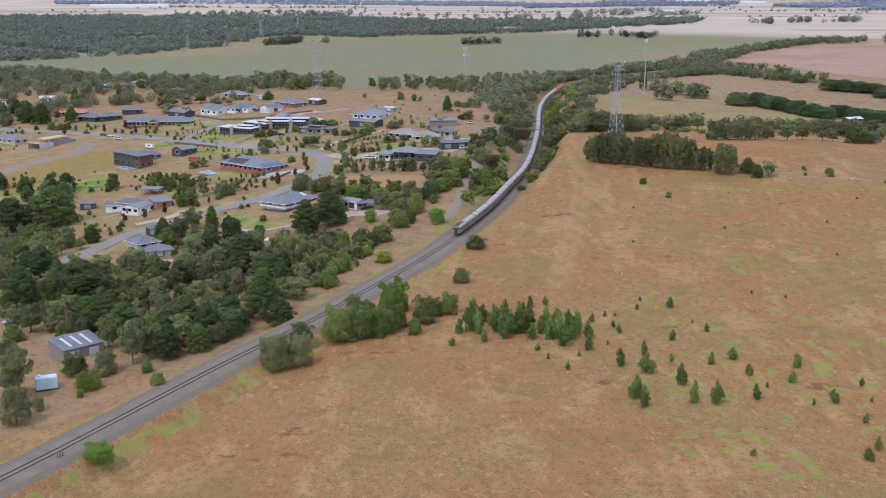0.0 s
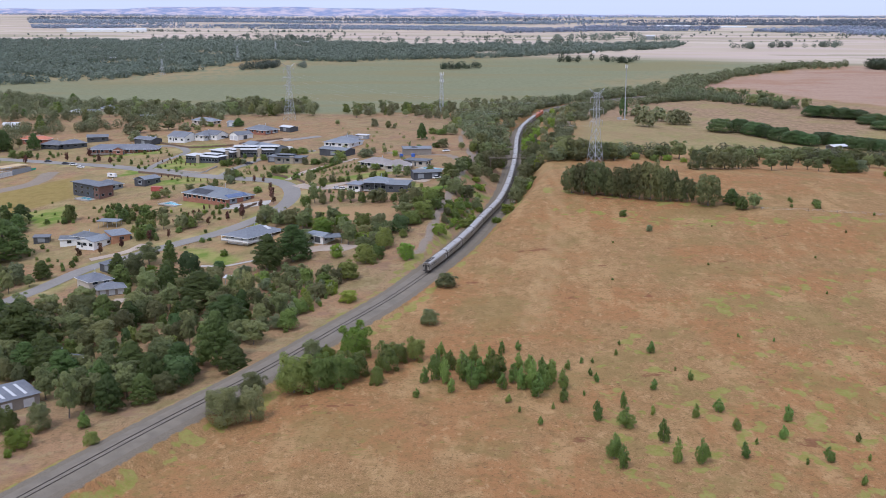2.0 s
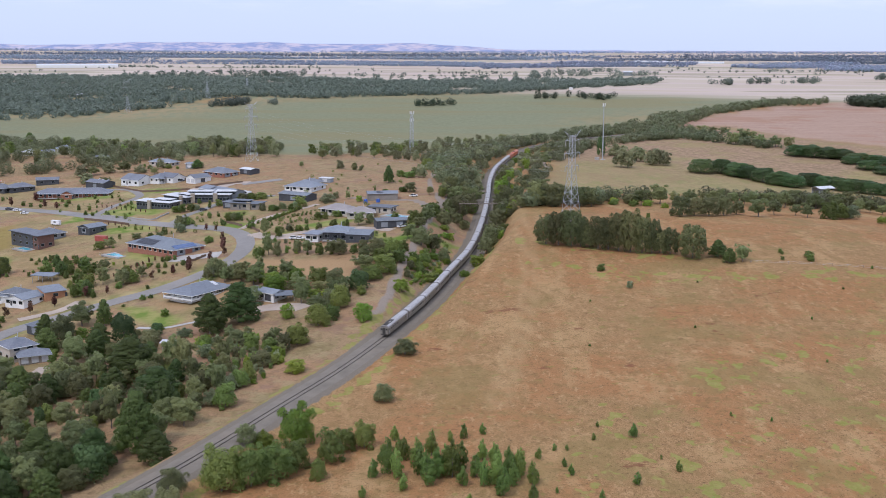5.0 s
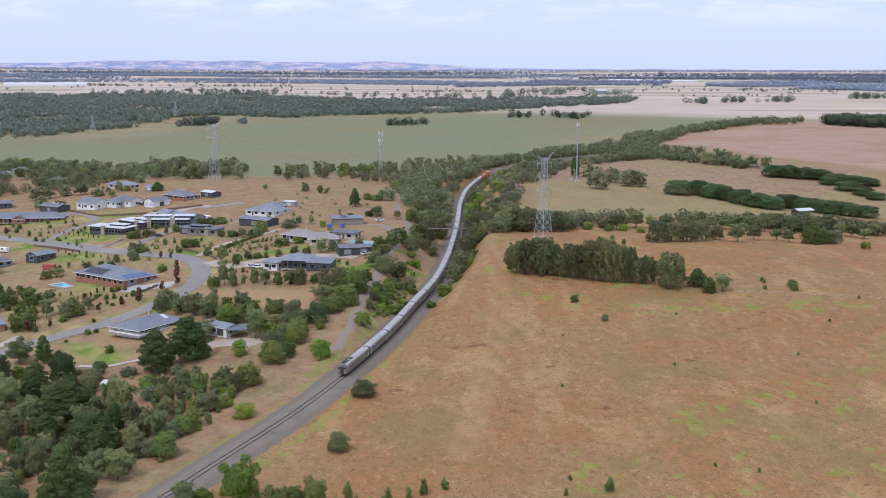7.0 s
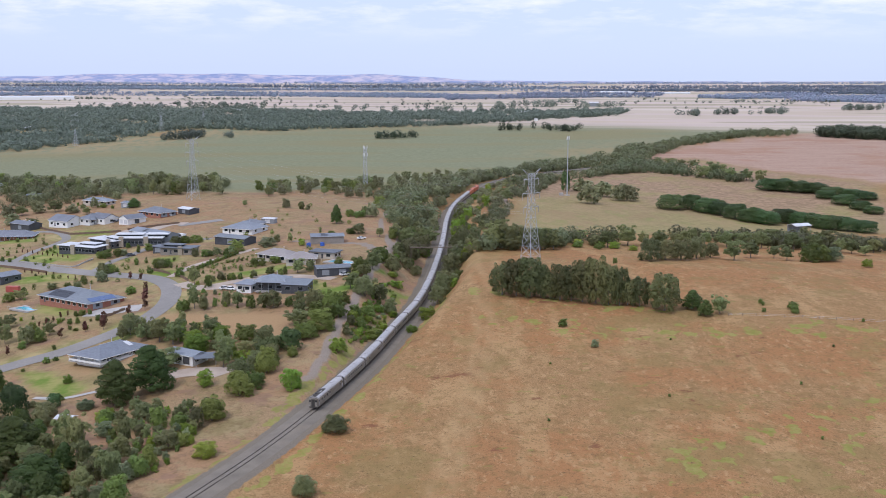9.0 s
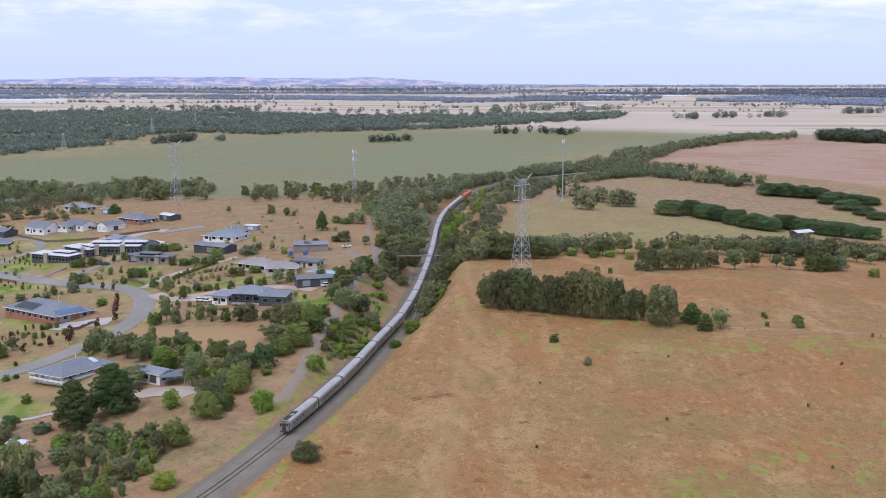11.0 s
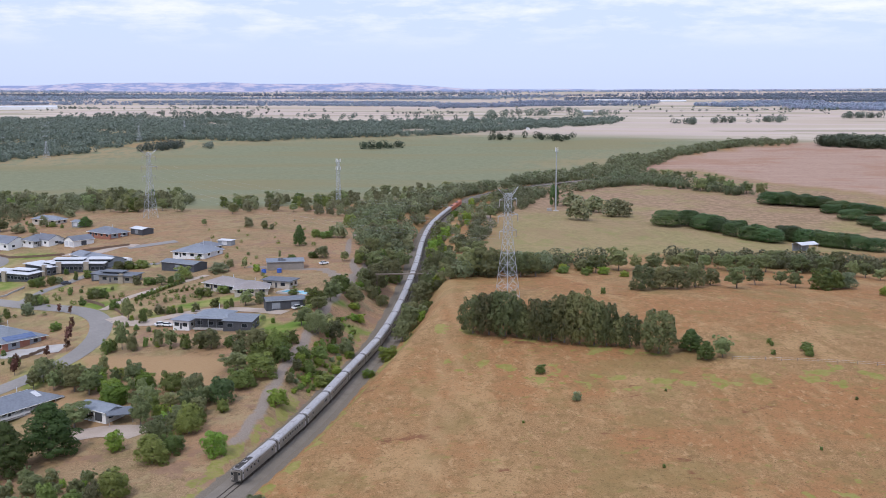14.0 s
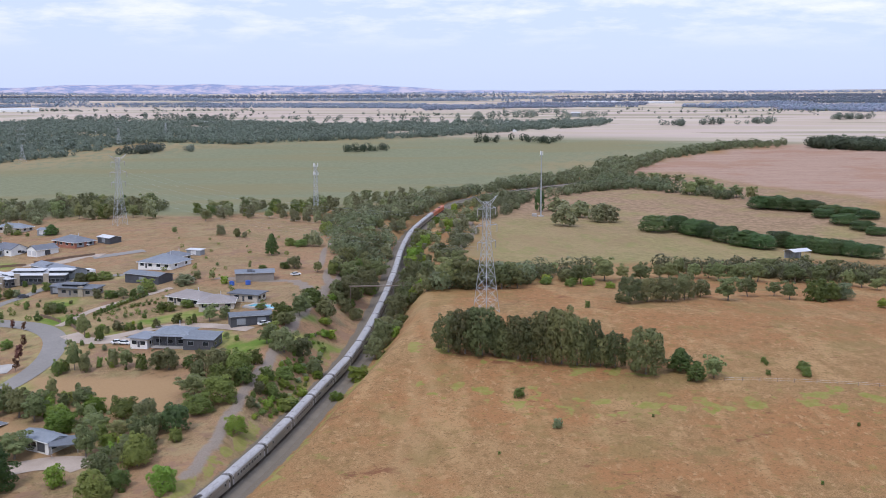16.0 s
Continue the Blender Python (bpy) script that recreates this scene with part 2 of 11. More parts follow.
GRAVEL = paint("pale gravel", (0.31, 0.245, 0.195), (0.42, 0.345, 0.285), 0.15, 0.95, bump=0.5, fine=20)
STAINLESS = paint("weathered stainless steel", (0.21, 0.188, 0.158), (0.31, 0.282, 0.245), 0.35, 0.5, 0.45, stretch=(0.25, 1, 1.6), spots=(0.16, 0.13, 0.10), amount=0.5, fine=6)
ROOFSTEEL = paint("silver carriage roof", (0.31, 0.295, 0.29), (0.44, 0.425, 0.42), 0.3, 0.6, 0.2, stretch=(0.3, 1, 1), spots=(0.28, 0.27, 0.27), amount=0.5)
UNDER = paint("dirty underframe", (0.03, 0.028, 0.025), (0.07, 0.06, 0.055), 0.8, 0.85)
DARKGLASS = glassy("dark window glass")
GALVANISED = paint("galvanised steel", (0.36, 0.38, 0.39), (0.5, 0.51, 0.52), 0.3, 0.5, 0.5)
BARK = paint("grey bark", (0.12, 0.10, 0.085), (0.26, 0.22, 0.19), 0.8, 0.95, bump=0.6)
GRAVEL2 = paint("grey service gravel", (0.21, 0.175, 0.145), (0.32, 0.275, 0.23), 0.2, 0.95, bump=0.4, fine=20)
WORN = paint("worn pale grass", (0.27, 0.19, 0.105), (0.36, 0.27, 0.15), 0.3, 0.95, fine=12)
WHITEWALL = paint("white painted boards", (0.66, 0.66, 0.65), (0.78, 0.78, 0.76), 0.4, 0.7)
BEIGEWALL = paint("beige render", (0.42, 0.38, 0.32), (0.52, 0.47, 0.40), 0.4, 0.8)
TAUPEWALL = paint("taupe steel cladding", (0.20, 0.18, 0.155), (0.27, 0.24, 0.21), 0.4, 0.7)
GREYWALL = paint("blue-grey steel cladding", (0.20, 0.22, 0.24), (0.27, 0.29, 0.31), 0.4, 0.6)
CHARCOAL = paint("charcoal cladding", (0.045, 0.048, 0.055), (0.075, 0.08, 0.09), 0.4, 0.6)
BRICK = paint("red brick", (0.26, 0.10, 0.065), (0.36, 0.16, 0.11), 0.8, 0.85, fine=14)
BROWNBRICK = paint("brown brick", (0.12, 0.065, 0.05), (0.19, 0.10, 0.075), 0.8, 0.85, fine=14)
ORANGEBRICK = paint("orange brick", (0.36, 0.17, 0.09), (0.45, 0.23, 0.13), 0.8, 0.85, fine=14)
TIMBER = paint("raw timber framing", (0.42, 0.30, 0.16), (0.55, 0.41, 0.25), 1.0, 0.8)
GREYROOF = paint("blue-grey sheet roofing", (0.150, 0.168, 0.198), (0.215, 0.236, 0.268), 0.15, 0.78, seam=1.6, vary=0.12)
DARKROOF = paint("dark grey sheet roofing", (0.10, 0.11, 0.13), (0.15, 0.165, 0.19), 0.15, 0.78, seam=1.6, vary=0.12)
SLATEROOF = paint("slate grey roofing", (0.11, 0.12, 0.145), (0.17, 0.18, 0.205), 0.2, 0.78, vary=0.12)
BROWNROOF = paint("brown-grey roofing", (0.21, 0.18, 0.17), (0.29, 0.26, 0.245), 0.2, 0.6)
PALEROOF = paint("pale zinc roofing", (0.46, 0.47, 0.49), (0.6, 0.61, 0.63), 0.15, 0.78, seam=1.6)
REDROOF = paint("orange-red tiled roofing", (0.42, 0.12, 0.07), (0.52, 0.19, 0.11), 0.4, 0.7)
CLOTH = paint("green shade cloth", (0.03, 0.27, 0.17), (0.05, 0.35, 0.23), 0.6, 0.8)
STONE = paint("buff stone facing", (0.26, 0.22, 0.17), (0.38, 0.33, 0.26), 1.2, 0.9, fine=8)
BLUESOLAR = paint("blue solar cells", (0.05, 0.09, 0.20), (0.08, 0.13, 0.26), 0.5, 0.2)
SOLAR = paint("solar cells", (0.02, 0.022, 0.03), (0.035, 0.038, 0.05), 0.5, 0.5)
WATER = glassy("pool water", (0.10, 0.42, 0.52))
# Gum grey-green, shifted bluer to carry distance haze in the base colour.
FAR_GUM = leafy("far gum leaves greyed by haze", (0.105, 0.132, 0.104), (0.165, 0.190, 0.148))
# Olive leaves; the added blue is haze mixed into their colour.
OLIVE_WOOD = leafy("dull olive woodland leaves", (0.142, 0.160, 0.082), (0.248, 0.264, 0.138))
FAR_PINE = leafy("far pine needles", (0.055, 0.078, 0.048), (0.098, 0.122, 0.07))
# Haze over the farthest woods is put into their leaf colour.
FAR_HAZE = leafy("far woods tinted with haze", (0.23, 0.27, 0.35), (0.30, 0.335, 0.41))
LEAVES = {
    "pine": leafy("pine needles", (0.056, 0.097, 0.027), (0.145, 0.202, 0.058)),
    "cypress": leafy("cypress leaves", (0.046, 0.086, 0.030), (0.118, 0.178, 0.062)),
    "gum": leafy("gum leaves", (0.125, 0.150, 0.058), (0.290, 0.312, 0.132)),
    "casuarina": leafy("dull olive needles", (0.115, 0.130, 0.056), (0.252, 0.262, 0.116)),
    "bush": leafy("shrub leaves", (0.092, 0.136, 0.034), (0.232, 0.285, 0.076)),
    "shelter": leafy("dark shelter-row leaves", (0.085, 0.100, 0.040), (0.200, 0.212, 0.086)),
    "garden": leafy("garden shrub leaves", (0.094, 0.138, 0.034), (0.220, 0.275, 0.072)),
    "bright": leafy("bright green leaves", (0.137, 0.215, 0.032), (0.273, 0.362, 0.063)),
    "silver": leafy("silvery wattle leaves", (0.167, 0.209, 0.105), (0.336, 0.375, 0.199)),
    "sapling": leafy("young pine needles", (0.110, 0.182, 0.043), (0.237, 0.325, 0.085)),
    "purple": leafy("plum leaves", (0.085, 0.042, 0.027), (0.175, 0.090, 0.055)),
}


# ---- ground ----
def link(name, bm, material=None, smooth=False):
    me = bpy.data.meshes.new(name)
    bm.to_mesh(me)
    bm.free()
    for m in material if isinstance(material, (list, tuple)) else [material]:
        me.materials.append(m)
    if smooth:
        me.polygons.foreach_set("use_smooth", np.ones(len(me.polygons), bool))
    return new(name, me)


def surface(name, verts, faces, materials, smooth=True):
    me = bpy.data.meshes.new(name)
    me.from_pydata([tuple(v) for v in verts], [], faces)
    for m in materials if isinstance(materials, (list, tuple)) else [materials]:
        me.materials.append(m)
    if smooth:
        me.polygons.foreach_set("use_smooth", np.ones(len(me.polygons), bool))
    return new(name, me)


def inside(poly, x, y):
    """Signed distance to a polygon's edge, positive inside."""
    p = np.asarray(poly, float)
    d, hit = np.full(x.shape, 1e9), np.zeros(x.shape, bool)
    for a, b in zip(p, np.roll(p, -1, 0)):
        e = b - a
        k = np.clip(((x - a[0]) * e[0] + (y - a[1]) * e[1]) / (e @ e), 0, 1)
        d = np.minimum(d, np.hypot(x - a[0] - k * e[0], y - a[1] - k * e[1]))
        cross = (a[1] > y) != (b[1] > y)
        with np.errstate(divide="ignore", invalid="ignore"):
            hit ^= cross & (x < a[0] + (y - a[1]) * e[0] / e[1])
    return np.where(hit, d, -d)


def axis(lo, hi, fine, far_lo, far_hi, grow=1.09):
    """Coordinates: even steps from lo to hi, then ever wider ones."""
    mid = list(np.arange(lo, hi + fine, fine))
    for end, sign, at_end in ((far_hi, 1, -1), (far_lo, -1, 0)):
        s = fine
        while (mid[at_end] - end) * sign < 0:
            s = min(s * grow, 60)
            mid.insert(len(mid) if sign > 0 else 0, mid[at_end] + sign * s)
    return np.array(mid)


GREEN_FIELD = [(-900, 1150), (-194, 990), (-56, 940), (17, 985), (120, 1150), (165, 1190), (290, 1395), (420, 1600), (540, 1715), (700, 1775), (900, 1850), (754, 1960), (499, 2130), (104, 2002), (-85, 1957),
               (-228, 1857), (-299, 1722), (-364, 1559), (-900, 1500)]
PLOUGHED = [(300, 1380), (440, 1590), (560, 1705), (700, 1760), (900, 1700), (900, 1250), (467, 1092), (405, 1217), (381, 1391)]
OLIVE_FIELD = [(112, 854), (150, 1080), (190, 1190), (300, 1370), (385, 1391), (405, 1217), (460, 1100), (430, 1010), (420, 890), (293, 846), (128, 758), (95, 790)]
GREEN_BAND = [(65.1, 578.4), (86.5, 562.5), (113.4, 549.4), (138.4, 541.9), (140.8, 533.4), (111.1, 537.3), (84.8, 548.0), (66.9, 561.3)]

gx, gy = axis(-260, 280, 3.0, -2600, 2600), axis(190, 960, 3.0, -700, 4520)
X, Y = np.meshgrid(gx, gy)
Z = height(X, Y)
nx = len(gx)
idx = np.arange(len(gy) * nx).reshape(len(gy), nx)
quads = np.stack([idx[:-1, :-1], idx[:-1, 1:], idx[1:, 1:], idx[1:, :-1]], -1).reshape(-1, 4)
me = bpy.data.meshes.new("ground")
me.from_pydata(np.stack([X, Y, Z], -1).reshape(-1, 3).tolist(), [], quads.tolist())
me.polygons.foreach_set("use_smooth", np.ones(len(me.polygons), bool))
d, side, where = rail_near(X, Y)
zones = np.zeros((*X.shape, 4))
zones[..., 0] = step(-12, 12, inside(GREEN_FIELD, X, Y))
WOODLAND = [(-974.6, 2186.3), (-851.1, 2342.7), (-565.6, 2417.9), (-395.6, 2365.2), (-185.8, 2373.4), (18.1, 2253.3), (187.0, 2327.4), (398.8, 2314.1), (528.6, 2366.2), (464.1, 2190.9), (258.1, 2028.7), (124.6, 1938.8), (-46.6, 1887.3), (-117.2, 1834.8), (-237.6, 1884.4), (-291.0, 1819.9), (-291.8, 1690.7), (-351.0, 1597.9), (-387.5, 1496.6), (-476.7, 1406.9), (-565.2, 1351.9)]
zones[..., 0] = np.maximum(zones[..., 0], step(-20, 10, inside(WOODLAND, X, Y)))
zones[..., 1] = step(-8, 8, inside(PLOUGHED, X, Y))
zones[..., 2] = np.maximum(step(-10, 10, inside(OLIVE_FIELD, X, Y)), 0)
verge = np.where(side > 0, step(7.2, 8.4, d) * step(14.5, 9.8, d), step(6.5, 8, d) * step(14, 9.5, d)) * (Y < 620)
zones[..., 3] = np.maximum(1.6 * verge, 1.1 * step(-6, 6, inside(GREEN_BAND, X, Y)))
WEEDY = [(60, 215), (180, 200), (260, 420), (240, 500), (150, 440), (95, 400), (85, 330)]
zones[..., 3] = np.maximum(zones[..., 3], 0.45 * step(-25, 25, inside(WEEDY, X, Y)))
for flush, much in (([(61.9, 572.7), (76.2, 558.1), (96.7, 547.7), (116.6, 538.7), (137.9, 529.7), (139.4, 535.5), (117.4, 542.3), (97.3, 551.4), (76.9, 564.3), (64.6, 577.3)], 2.0), ([(63.7, 542.9), (81.7, 533.7), (102.4, 520.4), (141.9, 514.1), (174.7, 519.4), (208.9, 517.0), (199.0, 494.7), (167.8, 500.4), (137.8, 499.9), (99.4, 504.5), (79.1, 514.2), (62.3, 527.4)], 1.05), ([(95.4, 404.3), (178.7, 449.2), (146.0, 375.8), (88.8, 376.8)], 0.72), ([(57.1, 381.4), (139.7, 349.7), (94.6, 228.1), (55.3, 224.3), (46.0, 281.1)], 0.7)):
    zones[..., 3] = np.maximum(zones[..., 3], much * step(-6, 6, inside(flush, X, Y)))
# a third set: crushed stone spilt beside the line, mown lawns, ochre stubble
zones3 = np.zeros((*X.shape, 4))
zones3[..., 0] = step(8.6, 4.6, d) * (where < 1262)
LAWNS = [[(-102.9, 526.4), (-89.2, 520.1), (-70.7, 498.3), (-77.0, 490.3), (-91.7, 504.1)], [(-221.1, 821.9), (-175.8, 817.6), (-168.8, 783.7), (-205.3, 783.4)], [(-152.6, 723.4), (-133.5, 746.9), (-127.8, 724.7), (-141.8, 699.5)], [(-201.2, 610.6), (-183.7, 635.5), (-172.7, 601.0), (-185.1, 587.5)], [(0.4, 587.9), (35.9, 623.4), (38.0, 617.5), (5.2, 577.5)], [(13.0, 624.2), (29.1, 641.2), (29.3, 633.7), (11.9, 611.7)], [(-151.4, 676.7), (-120.5, 672.0), (-114.6, 656.6), (-144.8, 661.2)], [(-53.6, 635.6), (-46.7, 632.9), (-36.0, 609.7), (-40.6, 607.9)], [(-9.8, 615.2), (-1.1, 612.1), (7.0, 588.9), (0.1, 586.7)], [(-227.2, 598.2), (-211.2, 613.3), (-212.1, 589.0), (-223.3, 579.6)], [(-84.4, 662.0), (-63.7, 656.0), (-61.4, 641.2), (-77.4, 645.5)], [(-154.5, 742.6), (-150.6, 753.1), (-119.0, 709.9), (-125.7, 700.3), (-145.0, 712.1)], [(-69.3, 636.9), (-57.7, 621.1), (-59.8, 617.4), (-69.3, 633.0)], [(-86.7, 690.2), (-74.4, 694.2), (-70.5, 680.2), (-79.2, 673.1)], [(-41.4, 638.8), (-16.5, 651.7), (-11.8, 640.8), (-31.9, 630.0)], [(-153.2, 809.2), (-128.8, 799.6), (-127.3, 780.8), (-147.5, 788.7)], [(-176.9, 698.5), (-173.4, 728.4), (-131.6, 736.1), (-127.4, 720.1), (-164.1, 703.4)], [(-202.1, 623.5), (-182.1, 629.7), (-175.5, 617.0), (-192.4, 601.8)], [(-81.9, 561.1), (-68.8, 581.0), (-57.6, 569.9), (-71.8, 547.3)], [(-233.6, 599.5), (-213.2, 629.0), (-194.4, 618.6), (-212.1, 589.0)], [(-118.5, 615.8), (-103.3, 606.8), (-103.6, 590.8), (-119.2, 603.3)]]
for lawn in LAWNS:
    zones3[..., 1] = np.maximum(zones3[..., 1], step(-1.5, 1.5, inside(lawn, X, Y)))
OCHRE = [(-243.0, 660.3), (-240.1, 671.2), (-204.2, 709.9), (-186.4, 651.4), (-199.5, 635.6), (-218.9, 608.9), (-233.6, 599.5), (-246.3, 633.7)]
zones3[..., 2] = step(-3, 3, inside(OCHRE, X, Y))
for line, wide in (
    ([(43.0, 749.7), (32.6, 690.9), (28.8, 665.9), (22.5, 627.0), (18.4, 591.9), (14.7, 565.6), (11.1, 545.2), (8.0, 522.3), (5.5, 501.3), (2.0, 482.2)], 3.2),
    ([(28.8, 665.9), (17.9, 698.6), (7.1, 700.2), (-15.4, 712.8)], 5),
    ([(32.6, 690.9), (28.2, 762.5), (32.7, 829.8), (45.3, 883.9), (46.4, 944.7)], 2.4),
    ([(121.3, 987.7), (114.4, 886.8), (93.4, 781.3), (82.0, 721.4)], 3.0),
    ([(-254.4, 655.7), (-242.4, 677.7), (-224.8, 697.0), (-224.5, 728.7)], 11),
):
    w = np.full(X.shape, 1e9)
    q = dense(np.array(line, float), 6.0)
    for a, b in zip(q[:-1], q[1:]):
        e = b - a
        k = np.clip(((X - a[0]) * e[0] + (Y - a[1]) * e[1]) / (e @ e), 0, 1)
        w = np.minimum(w, np.hypot(X - a[0] - k * e[0], Y - a[1] - k * e[1]))
    zones3[..., 3] = np.maximum(zones3[..., 3], step(wide / 2 + 1.6, wide / 2 - 1.4, w))
# a fourth set: grass verges and gardens of the estate, browner ends of the fields
zones4 = np.zeros((*X.shape, 4))
ESTATE = [(-365.6, 796.6), (-338.2, 881.6), (-237.6, 876.9), (-145.6, 866.1), (-110.6, 741.2), (-49.0, 691.6), (-47.8, 553.4), (-65.0, 492.3), (-113.1, 497.6), (-152.0, 520.7), (-201.5, 512.9), (-228.1, 485.7)]
zones4[..., 0] = 0.4 * step(-8, 8, inside(ESTATE, X, Y))
for line in (
    [(-180.5, 422.5), (-162.0, 443.4), (-157.3, 456.4), (-149.4, 476.5), (-139.5, 502.7), (-125.1, 517.4), (-107.2, 532.5), (-90.4, 544.2), (-75.9, 560.4), (-66.5, 576.5), (-62.3, 596.0), (-64.2, 617.3), (-70.3, 634.1), (-81.8, 648.5), (-102.9, 662.5), (-130.0, 683.4), (-155.4, 707.0), (-196.7, 746.4), (-248.7, 778), (-298.9, 801), (-346.6, 822)],
    [(-161.9, 714.4), (-158.9, 744.3), (-152.6, 765.7), (-150.9, 779.7), (-157.4, 798.5), (-166.7, 812.9), (-179.5, 819.2)],
    [(-110.8, 668.0), (-105.4, 691.8), (-99.4, 703.1), (-93.6, 720.6), (-88.0, 735.2), (-73.4, 737.5), (-62.7, 736.4)],
):
    w = np.full(X.shape, 1e9)
    q = dense(np.array(line, float), 8.0)
    for a, b in zip(q[:-1], q[1:]):
        e = b - a
        k = np.clip(((X - a[0]) * e[0] + (Y - a[1]) * e[1]) / (e @ e), 0, 1)
        w = np.minimum(w, np.hypot(X - a[0] - k * e[0], Y - a[1] - k * e[1]))
    zones4[..., 0] = np.maximum(zones4[..., 0], step(13, 6, w))
zones4[..., 1] = step(160, 20, inside(GREEN_FIELD, X, Y)) * step(500, 200, X) * step(1350, 1500, Y)
zones4[..., 2] = step(930, 1130, Y + 0.3 * X)
col = me.attributes.new("zones4", "FLOAT_COLOR", "POINT")
col.data.foreach_set("color", zones4.reshape(-1))
col = me.attributes.new("zones3", "FLOAT_COLOR", "POINT")
col.data.foreach_set("color", zones3.reshape(-1))
col = me.attributes.new("zones", "FLOAT_COLOR", "POINT")
col.data.foreach_set("color", zones.reshape(-1))
# a second set: pale plains picked by distance, bare brown earth by the houses
zones2 = np.zeros((*X.shape, 4))
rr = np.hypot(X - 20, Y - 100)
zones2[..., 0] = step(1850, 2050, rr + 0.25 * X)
LEFT_LAND = [(-400, 250), (-120, 250), (-60, 310), (-20, 400), (10, 470), (34, 560), (46, 640), (56, 740), (70, 900), (10, 950), (-400, 1050)]
zones2[..., 1] = step(-6, 6, inside(LEFT_LAND, X, Y))
BARE = [[(-65.5, 580.6), (-2.9, 558.2), (-10.8, 546.9), (-9.0, 522.8), (-29.7, 528.5), (-49.9, 553.7)], [(-92.3, 533.0), (-86.2, 527.4), (-73.6, 517.8), (-74.8, 510.5), (-86.5, 522.1)], [(-273.2, 706.6), (-239.5, 721.3), (-239.0, 767.3), (-268.0, 752.4)], [(-60.5, 543.1), (-37.2, 519.5), (-41.0, 501.7), (-63.2, 520.0)]]
for b in BARE:
    zones2[..., 2] = np.maximum(zones2[..., 2], step(-2, 2, inside(b, X, Y)))
# wheel tracks worn through the pasture
for line in (((75, 705), (66, 620), (64, 560), (58, 500), (48, 440), (36, 380)), ((78, 705), (70, 620), (68.5, 560), (62.5, 500), (52.5, 440), (40.5, 380))):
    w = np.full(X.shape, 1e9)
    q = dense(np.array(line, float), 8.0)
    for a, b in zip(q[:-1], q[1:]):
        e = b - a
        k = np.clip(((X - a[0]) * e[0] + (Y - a[1]) * e[1]) / (e @ e), 0, 1)
        w = np.minimum(w, np.hypot(X - a[0] - k * e[0], Y - a[1] - k * e[1]))
    zones2[..., 3] = np.maximum(zones2[..., 3], 0.6 * step(2.2, 0.4, w))
col = me.attributes.new("zones2", "FLOAT_COLOR", "POINT")
col.data.foreach_set("color", zones2.reshape(-1))


